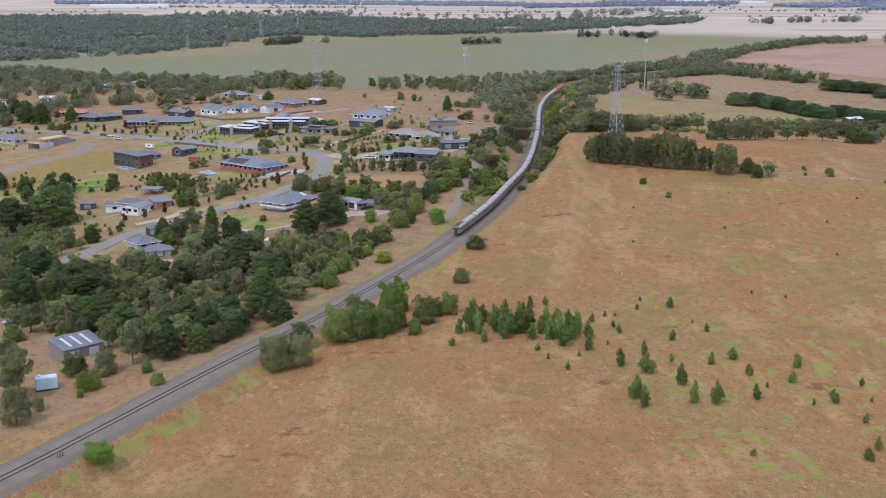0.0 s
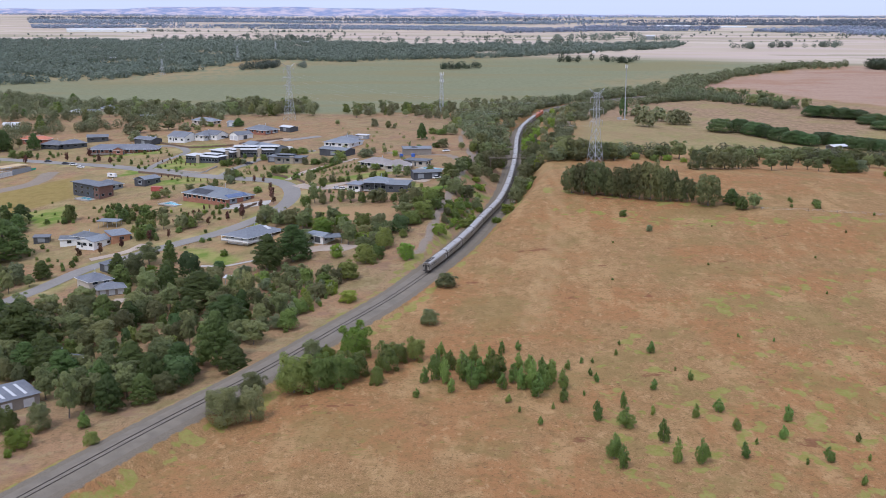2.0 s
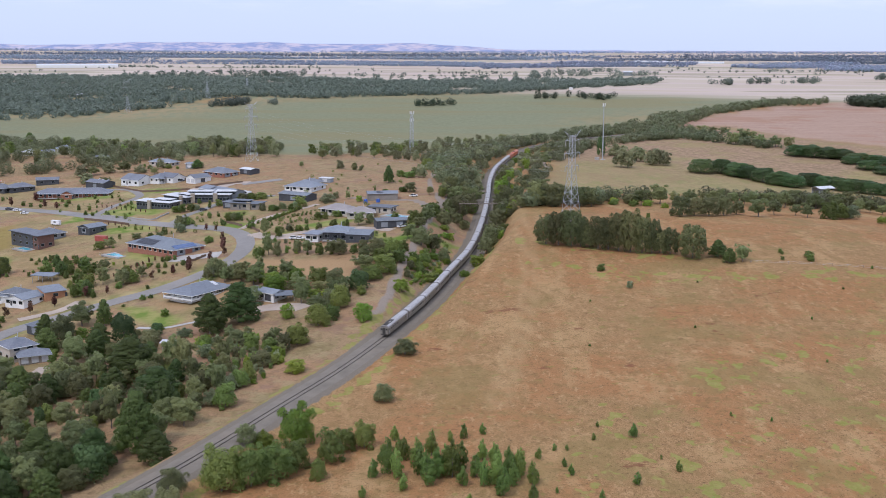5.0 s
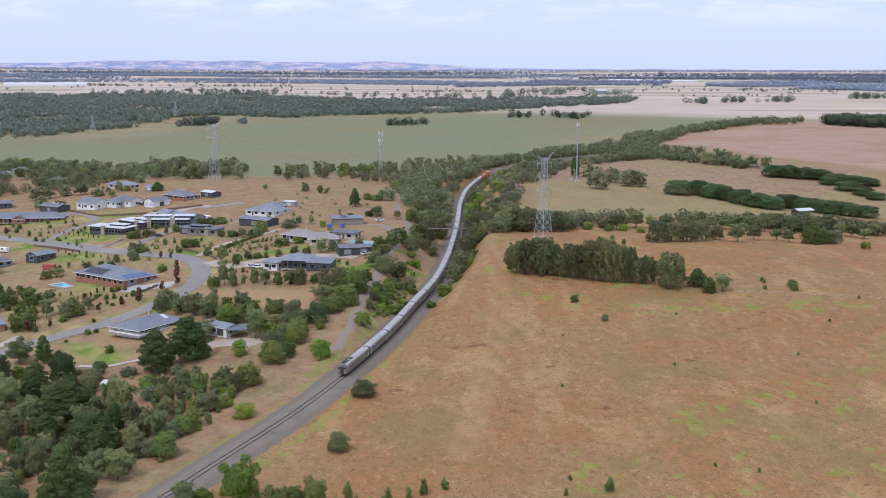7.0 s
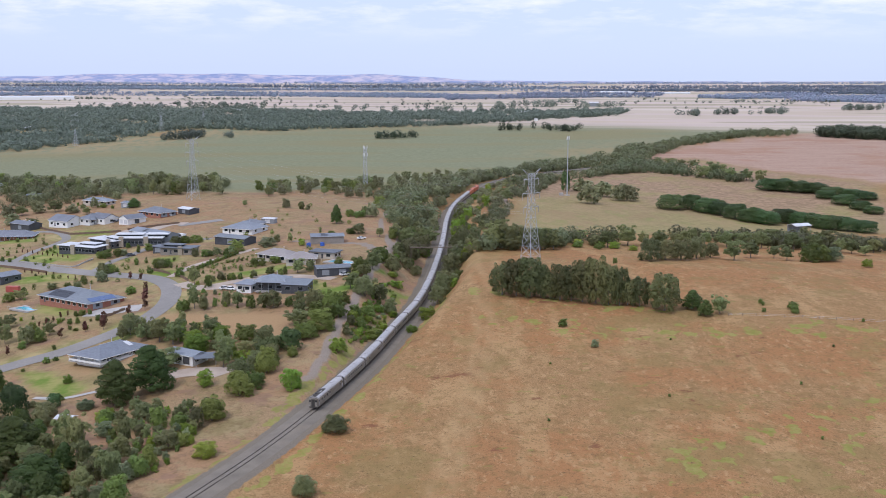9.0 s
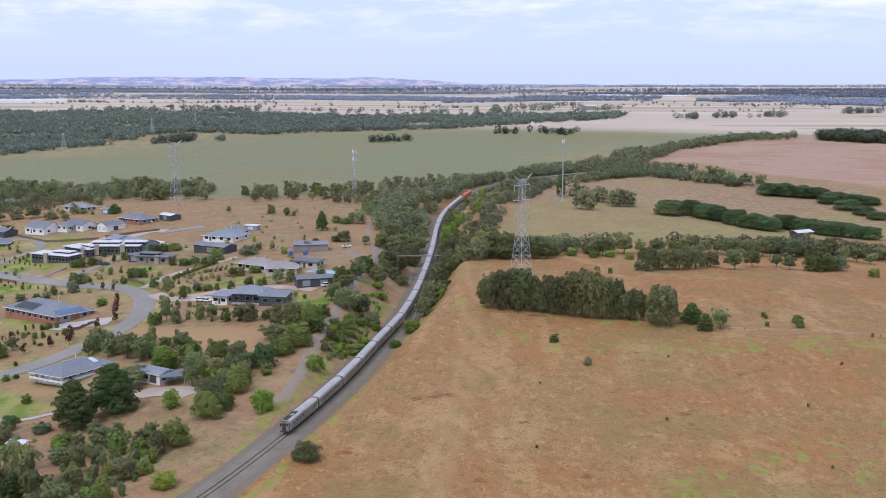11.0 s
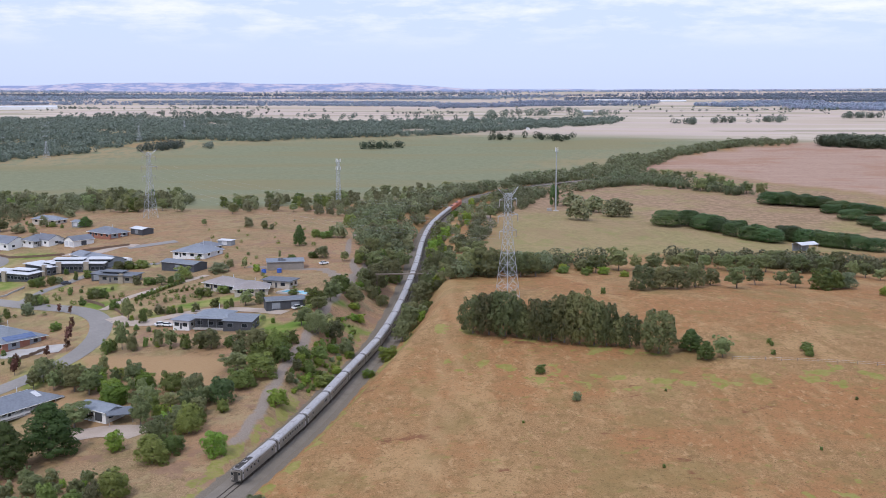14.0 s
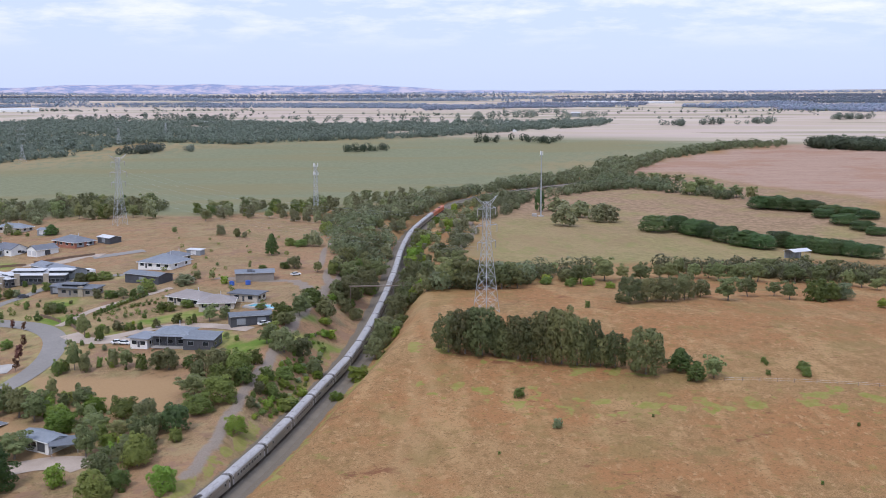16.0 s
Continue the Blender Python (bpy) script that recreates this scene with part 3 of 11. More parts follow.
def ground_material():
    m = bpy.data.materials.new("pasture")
    m.use_nodes = True
    n, l = m.node_tree.nodes, m.node_tree.links
    p = n["Principled BSDF"]
    p.inputs["Roughness"].default_value = 0.95
    p.inputs["Specular IOR Level"].default_value = 0.1
    c = n.new("ShaderNodeTexCoord")

    def noise_of(scale, detail=6, rough=0.6, stretch=(1, 1, 1), turn=0.0, seed=0.0):
        mp = n.new("ShaderNodeMapping")
        mp.inputs["Scale"].default_value, mp.inputs["Rotation"].default_value = stretch, (0, 0, turn)
        mp.inputs["Location"].default_value = (seed, seed * 1.7, 0)
        t = n.new("ShaderNodeTexNoise")
        t.inputs["Scale"].default_value, t.inputs["Detail"].default_value, t.inputs["Roughness"].default_value = scale, detail, rough
        l.new(c.outputs["Object"], mp.inputs["Vector"])
        l.new(mp.outputs[0], t.inputs["Vector"])
        return t.outputs["Fac"]

    def ranged(v, lo, hi, top=1.0):
        r = n.new("ShaderNodeMapRange")
        r.interpolation_type = "SMOOTHSTEP"
        r.inputs["From Min"].default_value, r.inputs["From Max"].default_value, r.inputs["To Max"].default_value = lo, hi, top
        l.new(v, r.inputs["Value"])
        return r.outputs[0]

    def times(a, b):
        k = n.new("ShaderNodeMath")
        k.operation = "MULTIPLY"
        l.new(a, k.inputs[0])
        if isinstance(b, float):
            k.inputs[1].default_value = b
        else:
            l.new(b, k.inputs[1])
        return k.outputs[0]

    def mixed(f, a, b):
        x = n.new("ShaderNodeMix")
        x.data_type = "RGBA"
        for key, v in (("Factor", f), ("A", a), ("B", b)):
            if isinstance(v, tuple):
                x.inputs[key].default_value = (*v, 1)
            else:
                l.new(v, x.inputs[key])
        return x.outputs["Result"]

    def channels(name):
        a = n.new("ShaderNodeAttribute")
        a.attribute_name = name
        s = n.new("ShaderNodeSeparateColor")
        l.new(a.outputs["Color"], s.inputs[0])
        return s.outputs[0], s.outputs[1], s.outputs[2], a.outputs["Alpha"]

    green, pink, olive, lush = channels("zones")
    plains, left, bare, worn = channels("zones2")
    stone, lawn, ochre, path = channels("zones3")
    grassy, faded, pinkish, _ = channels("zones4")
    fine, mid, coarse = noise_of(2.6, 8, 0.75), noise_of(0.22, 8, 0.7), noise_of(0.022, 6, 0.6)
    streak = noise_of(0.07, 8, 0.65, (1.0, 0.4, 1), 0.5)
    tuft = noise_of(1.1, 6, 0.75, seed=9)
    # dry grass: straw, with redder, paler and brownish patches down to single tussocks
    clump = noise_of(0.55, 6, 0.7, (1, 0.75, 1), 0.4, seed=17)
    straw = mixed(ranged(fine, 0.28, 0.72), (0.175, 0.098, 0.040), (0.365, 0.236, 0.109))
    straw = mixed(times(ranged(coarse, 0.42, 0.58), 0.6), straw, (0.295, 0.137, 0.055))
    straw = mixed(times(ranged(streak, 0.50, 0.62), 0.55), straw, (0.375, 0.249, 0.116))
    straw = mixed(times(ranged(mid, 0.51, 0.60), 0.5), straw, (0.19, 0.124, 0.048))
    straw = mixed(times(ranged(clump, 0.54, 0.62), 0.5), straw, (0.165, 0.101, 0.043))
    straw = mixed(times(ranged(noise_of(0.4, 6, 0.7, (1, 0.6, 1), 0.9, seed=41), 0.56, 0.64), 0.55), straw, (0.40, 0.265, 0.129))
    straw = mixed(times(ranged(noise_of(0.03, 7, 0.65, seed=52), 0.52, 0.6), 0.5), straw, (0.20, 0.150, 0.056))
    straw = mixed(times(ranged(tuft, 0.56, 0.63), 0.7), straw, (0.105, 0.068, 0.032))
    straw = mixed(times(ranged(noise_of(1.3, 4, 0.7, (1, 0.7, 1), 0.6, seed=71), 0.60, 0.68), 0.55), straw, (0.085, 0.068, 0.034))
    rust = noise_of(0.05, 6, 0.72, (1, 1.7, 1), 0.2, seed=31)
    straw = mixed(times(ranged(rust, 0.62, 0.68), 0.75), straw, (0.15, 0.064, 0.034))
    weed = noise_of(0.2, 5, 0.6, (1, 1.6, 1), 0.1, seed=4)
    straw = mixed(times(ranged(weed, 0.62, 0.67), 0.4), straw, (0.165, 0.183, 0.044))
    straw = mixed(times(times(worn, ranged(mid, 0.25, 0.5)), 0.6), straw, (0.37, 0.256, 0.124))
    warm = n.new("ShaderNodeVectorMath")
    warm.operation = "MULTIPLY"
    warm.inputs[1].default_value = (1.025, 0.99, 1.015)
    l.new(straw, warm.inputs[0])
    straw = warm.outputs[0]
    # land about the houses is browner and rougher
    yard = mixed(ranged(fine, 0.34, 0.66), (0.190, 0.121, 0.061), (0.358, 0.249, 0.143))
    yard = mixed(times(ranged(noise_of(0.05, 8, 0.7, seed=3), 0.5, 0.6), 0.55), yard, (0.174, 0.150, 0.061))
    yard = mixed(times(ranged(coarse, 0.45, 0.58), 0.5), yard, (0.319, 0.174, 0.100))
    yard = mixed(times(ranged(mid, 0.52, 0.62), 0.5), yard, (0.155, 0.102, 0.054))
    yard = mixed(times(ranged(clump, 0.55, 0.64), 0.5), yard, (0.120, 0.084, 0.043))
    yard = mixed(times(ranged(noise_of(0.13, 6, 0.7, seed=83), 0.52, 0.6), 0.55), yard, (0.30, 0.235, 0.125))
    yard = mixed(times(ranged(tuft, 0.57, 0.64), 0.65), yard, (0.085, 0.066, 0.036))
    yard = mixed(times(ranged(noise_of(0.08, 5, 0.65, seed=88), 0.55, 0.62), 0.6), yard, (0.225, 0.135, 0.095))
    tended = mixed(ranged(noise_of(0.09, 6, 0.65, seed=12), 0.36, 0.64), (0.185, 0.180, 0.065), (0.345, 0.275, 0.135))
    yard = mixed(times(grassy, ranged(noise_of(0.045, 5, 0.6, seed=19), 0.42, 0.55)), yard, tended)
    out = mixed(left, straw, yard)
    field = mixed(ranged(mid, 0.3, 0.7), (0.160, 0.168, 0.096), (0.212, 0.214, 0.128))
    field = mixed(times(ranged(noise_of(0.008, 5, 0.5, (0.5, 1.4, 1), 0.25), 0.45, 0.65), 0.6), field, (0.21, 0.175, 0.085))
    field = mixed(times(faded, ranged(streak, 0.4, 0.55)), field, (0.265, 0.21, 0.115))
    out = mixed(green, out, field)
    soil = mixed(ranged(mid, 0.3, 0.7), (0.285, 0.185, 0.135), (0.365, 0.245, 0.182))
    furrow = noise_of(0.16, 6, 0.7, (0.08, 1.0, 1), 0.5, seed=28)
    soil = mixed(times(ranged(furrow, 0.48, 0.6), 0.45), soil, (0.43, 0.30, 0.225))
    soil = mixed(times(ranged(noise_of(0.012, 6, 0.6, seed=35), 0.5, 0.62), 0.5), soil, (0.29, 0.155, 0.095))
    out = mixed(pink, out, soil)
    sere = mixed(ranged(mid, 0.3, 0.7), (0.21, 0.17, 0.075), (0.29, 0.235, 0.11))
    sere = mixed(times(ranged(noise_of(0.03, 7, 0.65, (1, 0.6, 1), 0.5, seed=44), 0.45, 0.6), 0.6), sere, (0.30, 0.215, 0.115))
    sere = mixed(times(ranged(clump, 0.52, 0.62), 0.4), sere, (0.15, 0.125, 0.06))
    sere = mixed(times(ranged(noise_of(0.011, 6, 0.65, (1, 0.5, 1), 0.4, seed=91), 0.48, 0.6), 0.65), sere, (0.245, 0.165, 0.09))
    sere = mixed(times(ranged(noise_of(0.06, 6, 0.7, (1, 0.5, 1), 0.3, seed=95), 0.54, 0.62), 0.6), sere, (0.205, 0.195, 0.07))
    sere = mixed(times(pinkish, ranged(noise_of(0.02, 6, 0.6, seed=46), 0.36, 0.54)), sere, mixed(ranged(mid, 0.35, 0.65), (0.20, 0.135, 0.08), (0.33, 0.22, 0.14)))
    out = mixed(olive, out, sere)
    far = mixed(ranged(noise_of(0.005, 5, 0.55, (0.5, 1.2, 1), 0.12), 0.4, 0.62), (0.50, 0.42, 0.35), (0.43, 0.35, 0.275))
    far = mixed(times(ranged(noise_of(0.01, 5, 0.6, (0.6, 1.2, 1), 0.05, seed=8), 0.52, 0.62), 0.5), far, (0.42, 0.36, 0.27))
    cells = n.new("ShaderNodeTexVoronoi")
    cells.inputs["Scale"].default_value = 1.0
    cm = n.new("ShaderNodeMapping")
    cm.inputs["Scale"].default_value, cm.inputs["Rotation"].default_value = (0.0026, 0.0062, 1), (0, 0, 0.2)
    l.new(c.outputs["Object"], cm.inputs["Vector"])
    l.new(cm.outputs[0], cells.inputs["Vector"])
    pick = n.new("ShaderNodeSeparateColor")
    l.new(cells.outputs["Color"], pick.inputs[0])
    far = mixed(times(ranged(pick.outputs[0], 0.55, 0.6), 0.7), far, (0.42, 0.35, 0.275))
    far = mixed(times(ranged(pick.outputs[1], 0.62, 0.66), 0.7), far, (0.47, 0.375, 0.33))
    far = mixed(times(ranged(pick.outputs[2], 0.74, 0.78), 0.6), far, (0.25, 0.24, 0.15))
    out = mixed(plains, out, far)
    turf = mixed(ranged(mid, 0.3, 0.65), (0.16, 0.18, 0.032), (0.26, 0.245, 0.075))
    green_gate = n.new("ShaderNodeMath")
    green_gate.operation = "MULTIPLY_ADD"
    green_gate.inputs[1].default_value = 0.13
    l.new(lush, green_gate.inputs[0])
    l.new(noise_of(0.17, 2.5, 0.55, (1, 0.8, 1), 0.15, seed=21), green_gate.inputs[2])
    out = mixed(times(times(ranged(lush, 0.0, 0.3), ranged(green_gate.outputs[0], 0.655, 0.71)), ranged(tuft, 0.2, 0.6, 0.9)), out, turf)
    mown = mixed(ranged(noise_of(0.1, 5, 0.6, seed=6), 0.35, 0.65), (0.115, 0.175, 0.03), (0.27, 0.25, 0.09))
    out = mixed(lawn, out, mown)
    out = mixed(times(ochre, 0.85), out, mixed(ranged(mid, 0.3, 0.7), (0.205, 0.15, 0.045), (0.275, 0.205, 0.07)))
    grit = mixed(ranged(fine, 0.3, 0.7), (0.135, 0.114, 0.089), (0.205, 0.174, 0.135))
    edge = n.new("ShaderNodeMath")
    edge.operation = "ADD"
    l.new(stone, edge.inputs[0])
    l.new(times(noise_of(0.5, 5, 0.7, seed=77), 0.5), edge.inputs[1])
    out = mixed(ranged(edge.outputs[0], 0.66, 0.8), out, grit)
    shoulder = n.new("ShaderNodeMath")
    shoulder.operation = "ADD"
    l.new(path, shoulder.inputs[0])
    l.new(times(noise_of(0.6, 5, 0.7, seed=63), 0.6), shoulder.inputs[1])
    out = mixed(times(ranged(shoulder.outputs[0], 0.6, 0.95), 0.85), out, mixed(ranged(fine, 0.3, 0.7), (0.19, 0.158, 0.132), (0.285, 0.245, 0.208)))
    earth = mixed(ranged(fine, 0.3, 0.7), (0.27, 0.168, 0.085), (0.36, 0.24, 0.13))
    out = mixed(bare, out, earth)
    l.new(out, p.inputs["Base Color"])
    b = n.new("ShaderNodeBump")
    b.inputs["Strength"].default_value, b.inputs["Distance"].default_value = 0.25, 0.25
    l.new(tuft, b.inputs["Height"])
    l.new(b.outputs[0], p.inputs["Normal"])
    return m


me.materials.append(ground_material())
ground = tagged(new("ground", me), "dry straw-coloured rolling pasture with green patches reaching the horizon", "ground", kind="structure")


def strip(name, line, width, up, material, label, category="road", cols=4, step_m=3.0):
    """A strip of paving laid along a line over the ground."""
    p = dense(line, step_m)
    t = np.gradient(p, axis=0)
    t /= np.linalg.norm(t, axis=1)[:, None]
    nrm = np.stack([t[:, 1], -t[:, 0]], 1)
    v, fs = [], []
    for k in range(cols + 1):
        q = p + nrm * (k / cols - 0.5) * width
        v.append(np.column_stack([q, height(q[:, 0], q[:, 1]) + up]))
    v = np.stack(v, 1).reshape(-1, 3)
    for i in range(len(p) - 1):
        for k in range(cols):
            a = i * (cols + 1) + k
            fs.append((a, a + 1, a + cols + 2, a + cols + 1))
    ob = surface(name, v, fs, material)
    return tagged(ob, label, category, kind="structure")


# ---- railway ----
def along(line):
    seg = np.linalg.norm(np.diff(line, axis=0), axis=1)
    return np.concatenate([[0], np.cumsum(seg)])


LINE = dense(RAIL, 1.0)
S = along(LINE)


def rail_at(s):
    """Place and heading at s metres along the railway."""
    x, y = np.interp(s, S, LINE[:, 0]), np.interp(s, S, LINE[:, 1])
    x2, y2 = np.interp(s + 1, S, LINE[:, 0]), np.interp(s + 1, S, LINE[:, 1])
    return x, y, math.atan2(y2 - y, x2 - x)


def sweep(profile, line, z, closed=True):
    """Profile (across, up) drawn along a line."""
    t = np.gradient(line, axis=0)
    t /= np.linalg.norm(t, axis=1)[:, None]
    nrm = np.stack([t[:, 1], -t[:, 0]], 1)
    k = len(profile)
    v = np.stack([np.column_stack([line + nrm * a, z + b]) for a, b in profile], 1).reshape(-1, 3)
    fs = [(i * k + j, i * k + (j + 1) % k, (i + 1) * k + (j + 1) % k, (i + 1) * k + j) for i in range(len(line) - 1) for j in range(k if closed else k - 1)]
    return v, fs


v, fs = sweep([(-4.4, 0.0), (-2.2, 0.3), (2.2, 0.3), (4.4, 0.0)], LINE[::3], rail_z(LINE[::3, 1]) + 0.02, False)
tagged(surface("track_bed", v, [f[::-1] for f in fs], BALLAST), "grey crushed-stone railway bed along the pasture", "railway bed", kind="structure")
railway = tagged(new("railway_track"), "single railway track with dark steel rails on concrete sleepers", "railway track", kind="structure")
for off in (-0.8, 0.8):
    v, fs = sweep([(off - 0.07, 0), (off + 0.07, 0), (off + 0.04, 0.17), (off - 0.04, 0.17)], LINE[::4], rail_z(LINE[::4, 1]) + 0.32)
    r = surface("rail", v, fs, STEEL, False)
    r.parent = railway
bm = bmesh.new()
s = 60.0
while s < 620:
    x, y, a = rail_at(s)
    bmesh.ops.create_cube(bm, size=1, matrix=Matrix.Translation((x, y, rail_z(y) + 0.27)) @ Matrix.Rotation(a, 4, "Z") @ Matrix.Diagonal((0.26, 2.6, 0.16, 1)))
    s += 0.7 if s < 400 else 1.4
sl = tagged(link("sleepers", bm, SLEEPER), kind="stuff")
sl.parent = railway


# ---- helpers for things ----
def part(name, bm, material, parent, label="", smooth=False):
    ob = link(name, bm, material, smooth)
    ob.parent = parent
    return tagged(ob, label) if label else ob


def box(bm, cx, cy, cz, sx, sy, sz, turn=0.0, bevel=0.0):
    r = bmesh.ops.create_cube(bm, size=1, matrix=Matrix.Translation((cx, cy, cz)) @ Matrix.Rotation(turn, 4, "Z") @ Matrix.Diagonal((sx, sy, sz, 1)))
    if bevel:
        bmesh.ops.bevel(bm, geom=list({e for v in r["verts"] for e in v.link_edges}), offset=bevel, segments=1, affect="EDGES")
    return bm


def boxed(*args, **kw):
    return box(bmesh.new(), *args, **kw)


def tube(bm, a, b, r1, r2=None, sides=6):
    a, b = Vector(a), Vector(b)
    q = (b - a).to_track_quat("Z", "Y").to_matrix().to_4x4()
    bmesh.ops.create_cone(bm, cap_ends=True, segments=sides, radius1=r1, radius2=r1 if r2 is None else r2, depth=(b - a).length, matrix=Matrix.Translation((a + b) / 2) @ q)
    return bm


def prism(bm, outline, x0, x1):
    """A solid between x0 and x1 with the given outline of (y, z)."""
    va = [bm.verts.new((x0, y, z)) for y, z in outline]
    vb = [bm.verts.new((x1, y, z)) for y, z in outline]
    n = len(outline)
    bm.faces.new(va[::-1])
    bm.faces.new(vb)
    for i in range(n):
        bm.faces.new((va[i], va[(i + 1) % n], vb[(i + 1) % n], vb[i]))
    bmesh.ops.recalc_face_normals(bm, faces=bm.faces)
    return bm


# ---- the train ----
CAR, HALF = 23.8, 11.4


def carriage(windows, label, end_car=False):
    c = tagged(new("train_carriage"), label, "train carriage", "carriages of the train")
    shell = [(-1.45, 1.05), (1.45, 1.05), (1.5, 1.3), (1.5, 3.2), (1.44, 3.5), (1.3, 3.66), (-1.3, 3.66), (-1.44, 3.5), (-1.5, 3.2), (-1.5, 1.3)]
    part("body", prism(bmesh.new(), shell, -HALF, HALF), STAINLESS, c)
    arch = [(1.38 * math.cos(a), 3.58 + 0.6 * math.sin(a)) for a in np.linspace(0, math.pi, 11)]
    part("roof", prism(bmesh.new(), arch, -HALF - 0.05, HALF + 0.05), ROOFSTEEL, c, smooth=False)
    for x in (-HALF + 0.12, HALF - 0.12):
        part("roof_rib", prism(bmesh.new(), [(p * 1.02, (q - 3.58) * 1.03 + 3.58) for p, q in arch], x - 0.09, x + 0.09), UNDER, c)
    for k in range(7):
        part("roof_seam", prism(bmesh.new(), [(p * 1.008, (q - 3.58) * 1.012 + 3.58) for p, q in arch], -9.0 + k * 3.0 - 0.04, -9.0 + k * 3.0 + 0.04), STAINLESS, c)
    for s in (-1, 1):
        for z in (1.5, 1.75, 2.0, 3.25):
            part("flute", boxed(0, s * 1.505, z, 2 * HALF - 2.4, 0.04, 0.07), STAINLESS, c)
        for x in windows:
            f = part("window", boxed(x, s * 1.5, 2.72, 1.0 if not end_car else 0.95, 0.06, 0.86), ROOFSTEEL, c)
            part("pane", boxed(x, s * 1.52, 2.72, 0.82 if not end_car else 0.8, 0.06, 0.68), DARKGLASS, f)
            if end_car:
                part("louvre", boxed(x + 1.1, s * 1.5, 3.3, 0.9, 0.05, 0.16), UNDER, c)
        for x in (-HALF + 0.75, HALF - 0.75):
            d = part("door", boxed(x, s * 1.49, 2.3, 0.75, 0.05, 2.2), ROOFSTEEL, c)
            part("door_window", boxed(x, s * 1.505, 2.85, 0.4, 0.05, 0.6), DARKGLASS, d)
    for x in (-8.2, 8.2):
        b = part("bogie", boxed(x, 0, 0.62, 3.4, 2.3, 0.35), UNDER, c)
        for dx in (-1.2, 1.2):
            bm = bmesh.new()
            for s in (-0.8, 0.8):
                tube(bm, (x + dx, s - 0.07, 0.46), (x + dx, s + 0.07, 0.46), 0.46, sides=14)
            tube(bm, (x + dx, -0.8, 0.46), (x + dx, 0.8, 0.46), 0.08)
            part("wheelset", bm, UNDER, b)
    part("equipment_box", boxed(-2.2, 0, 0.8, 4.6, 2.5, 0.5), UNDER, c)
    part("equipment_box", boxed(3.0, 0, 0.78, 2.6, 2.5, 0.46), UNDER, c)
    part("gangway", boxed(HALF + 0.2, 0, 2.45, 0.42, 2.3, 2.9, bevel=0.15), UNDER, c)
    part("gangway", boxed(-HALF - 0.2, 0, 2.45, 0.42, 2.3, 2.9, bevel=0.15), UNDER, c)
    part("roof_vent", boxed(-6, 0, 4.22, 1.6, 0.8, 0.18), ROOFSTEEL, c)
    part("roof_vent", boxed(5, 0, 4.22, 2.2, 0.9, 0.18), ROOFSTEEL, c)
    return c


kinds = [carriage([-7.6, -5.7, -3.8, -1.9, 0, 1.9, 3.8, 5.7, 7.6], "weathered stainless steel sleeping carriage with fluted sides"),
         carriage([-8, -6.4, -4.8, 1.6, 3.2, 4.8, 6.4, 8.0], "weathered stainless steel lounge carriage on the curved track"),
         carriage([-6, 6.5, 8], "plain stainless steel luggage carriage with few windows")]
tail = carriage([-8.2, -5.8, -3.6, -1.2, 8.2], "dusty stainless steel end carriage with a blunt dark rear end", True)
part("end_frame", boxed(-HALF - 0.44, 0, 2.4, 0.12, 2.75, 2.7, bevel=0.05), STAINLESS, tail)
# Flat dark panel: the open doorway's shade is put into its colour.
part("doorway_shade", boxed(-HALF - 0.5, 0, 2.3, 0.06, 1.1, 2.3), UNDER, tail, "dark panel painted as the shaded open gangway doorway")
for yy in (-0.95, 0.95):
    part("end_window", boxed(-HALF - 0.5, yy, 2.9, 0.06, 0.5, 0.6), DARKGLASS, tail)
part("tail_lamp", boxed(-HALF - 0.52, -1.15, 1.6, 0.08, 0.24, 0.24), CONCRETE, tail)
part("tail_lamp", boxed(-HALF - 0.52, 1.15, 1.6, 0.08, 0.24, 0.24), CONCRETE, tail)
part("buffer_beam", boxed(-HALF - 0.42, 0, 1.0, 0.2, 2.4, 0.35), UNDER, tail)
for k in range(4):
    part("air_conditioner", boxed(-HALF + 1.6 + k * 1.9, 0.35, 4.24, 1.1, 0.9, 0.3, bevel=0.05), UNDER, tail)
part("roof_patch", prism(bmesh.new(), [(1.2 * math.cos(a), 3.62 + 0.59 * math.sin(a)) for a in np.linspace(0.5, math.pi - 0.5, 7)], -HALF, -HALF + 9), UNDER, tail, "soot-dark roof sheeting")
TAIL_S = 407.0


def on_rails(s):
    x0, y0, _ = rail_at(s - 8.2)
    x1, y1, _ = rail_at(s + 8.2)
    a = math.atan2(y1 - y0, x1 - x0)
    x, y = (x0 + x1) / 2, (y0 + y1) / 2
    return Matrix.Translation((x, y, float(rail_z(y)) + 0.49)) @ Matrix.Rotation(a, 4, "Z") @ Matrix.Rotation(-math.atan(0.015 * math.sin(a)), 4, "Y")


tail.matrix_basis = on_rails(TAIL_S + 12)
used = set()
order = random.Random(3)
CARS = 23
for k in range(1, CARS):
    j = 2 if k in (2, 14) else order.randrange(2)
    m = on_rails(TAIL_S + 12 + k * CAR)
    if j in used:
        copy_thing(kinds[j], m)
    else:
        used.add(j)
        kinds[j].matrix_basis = m

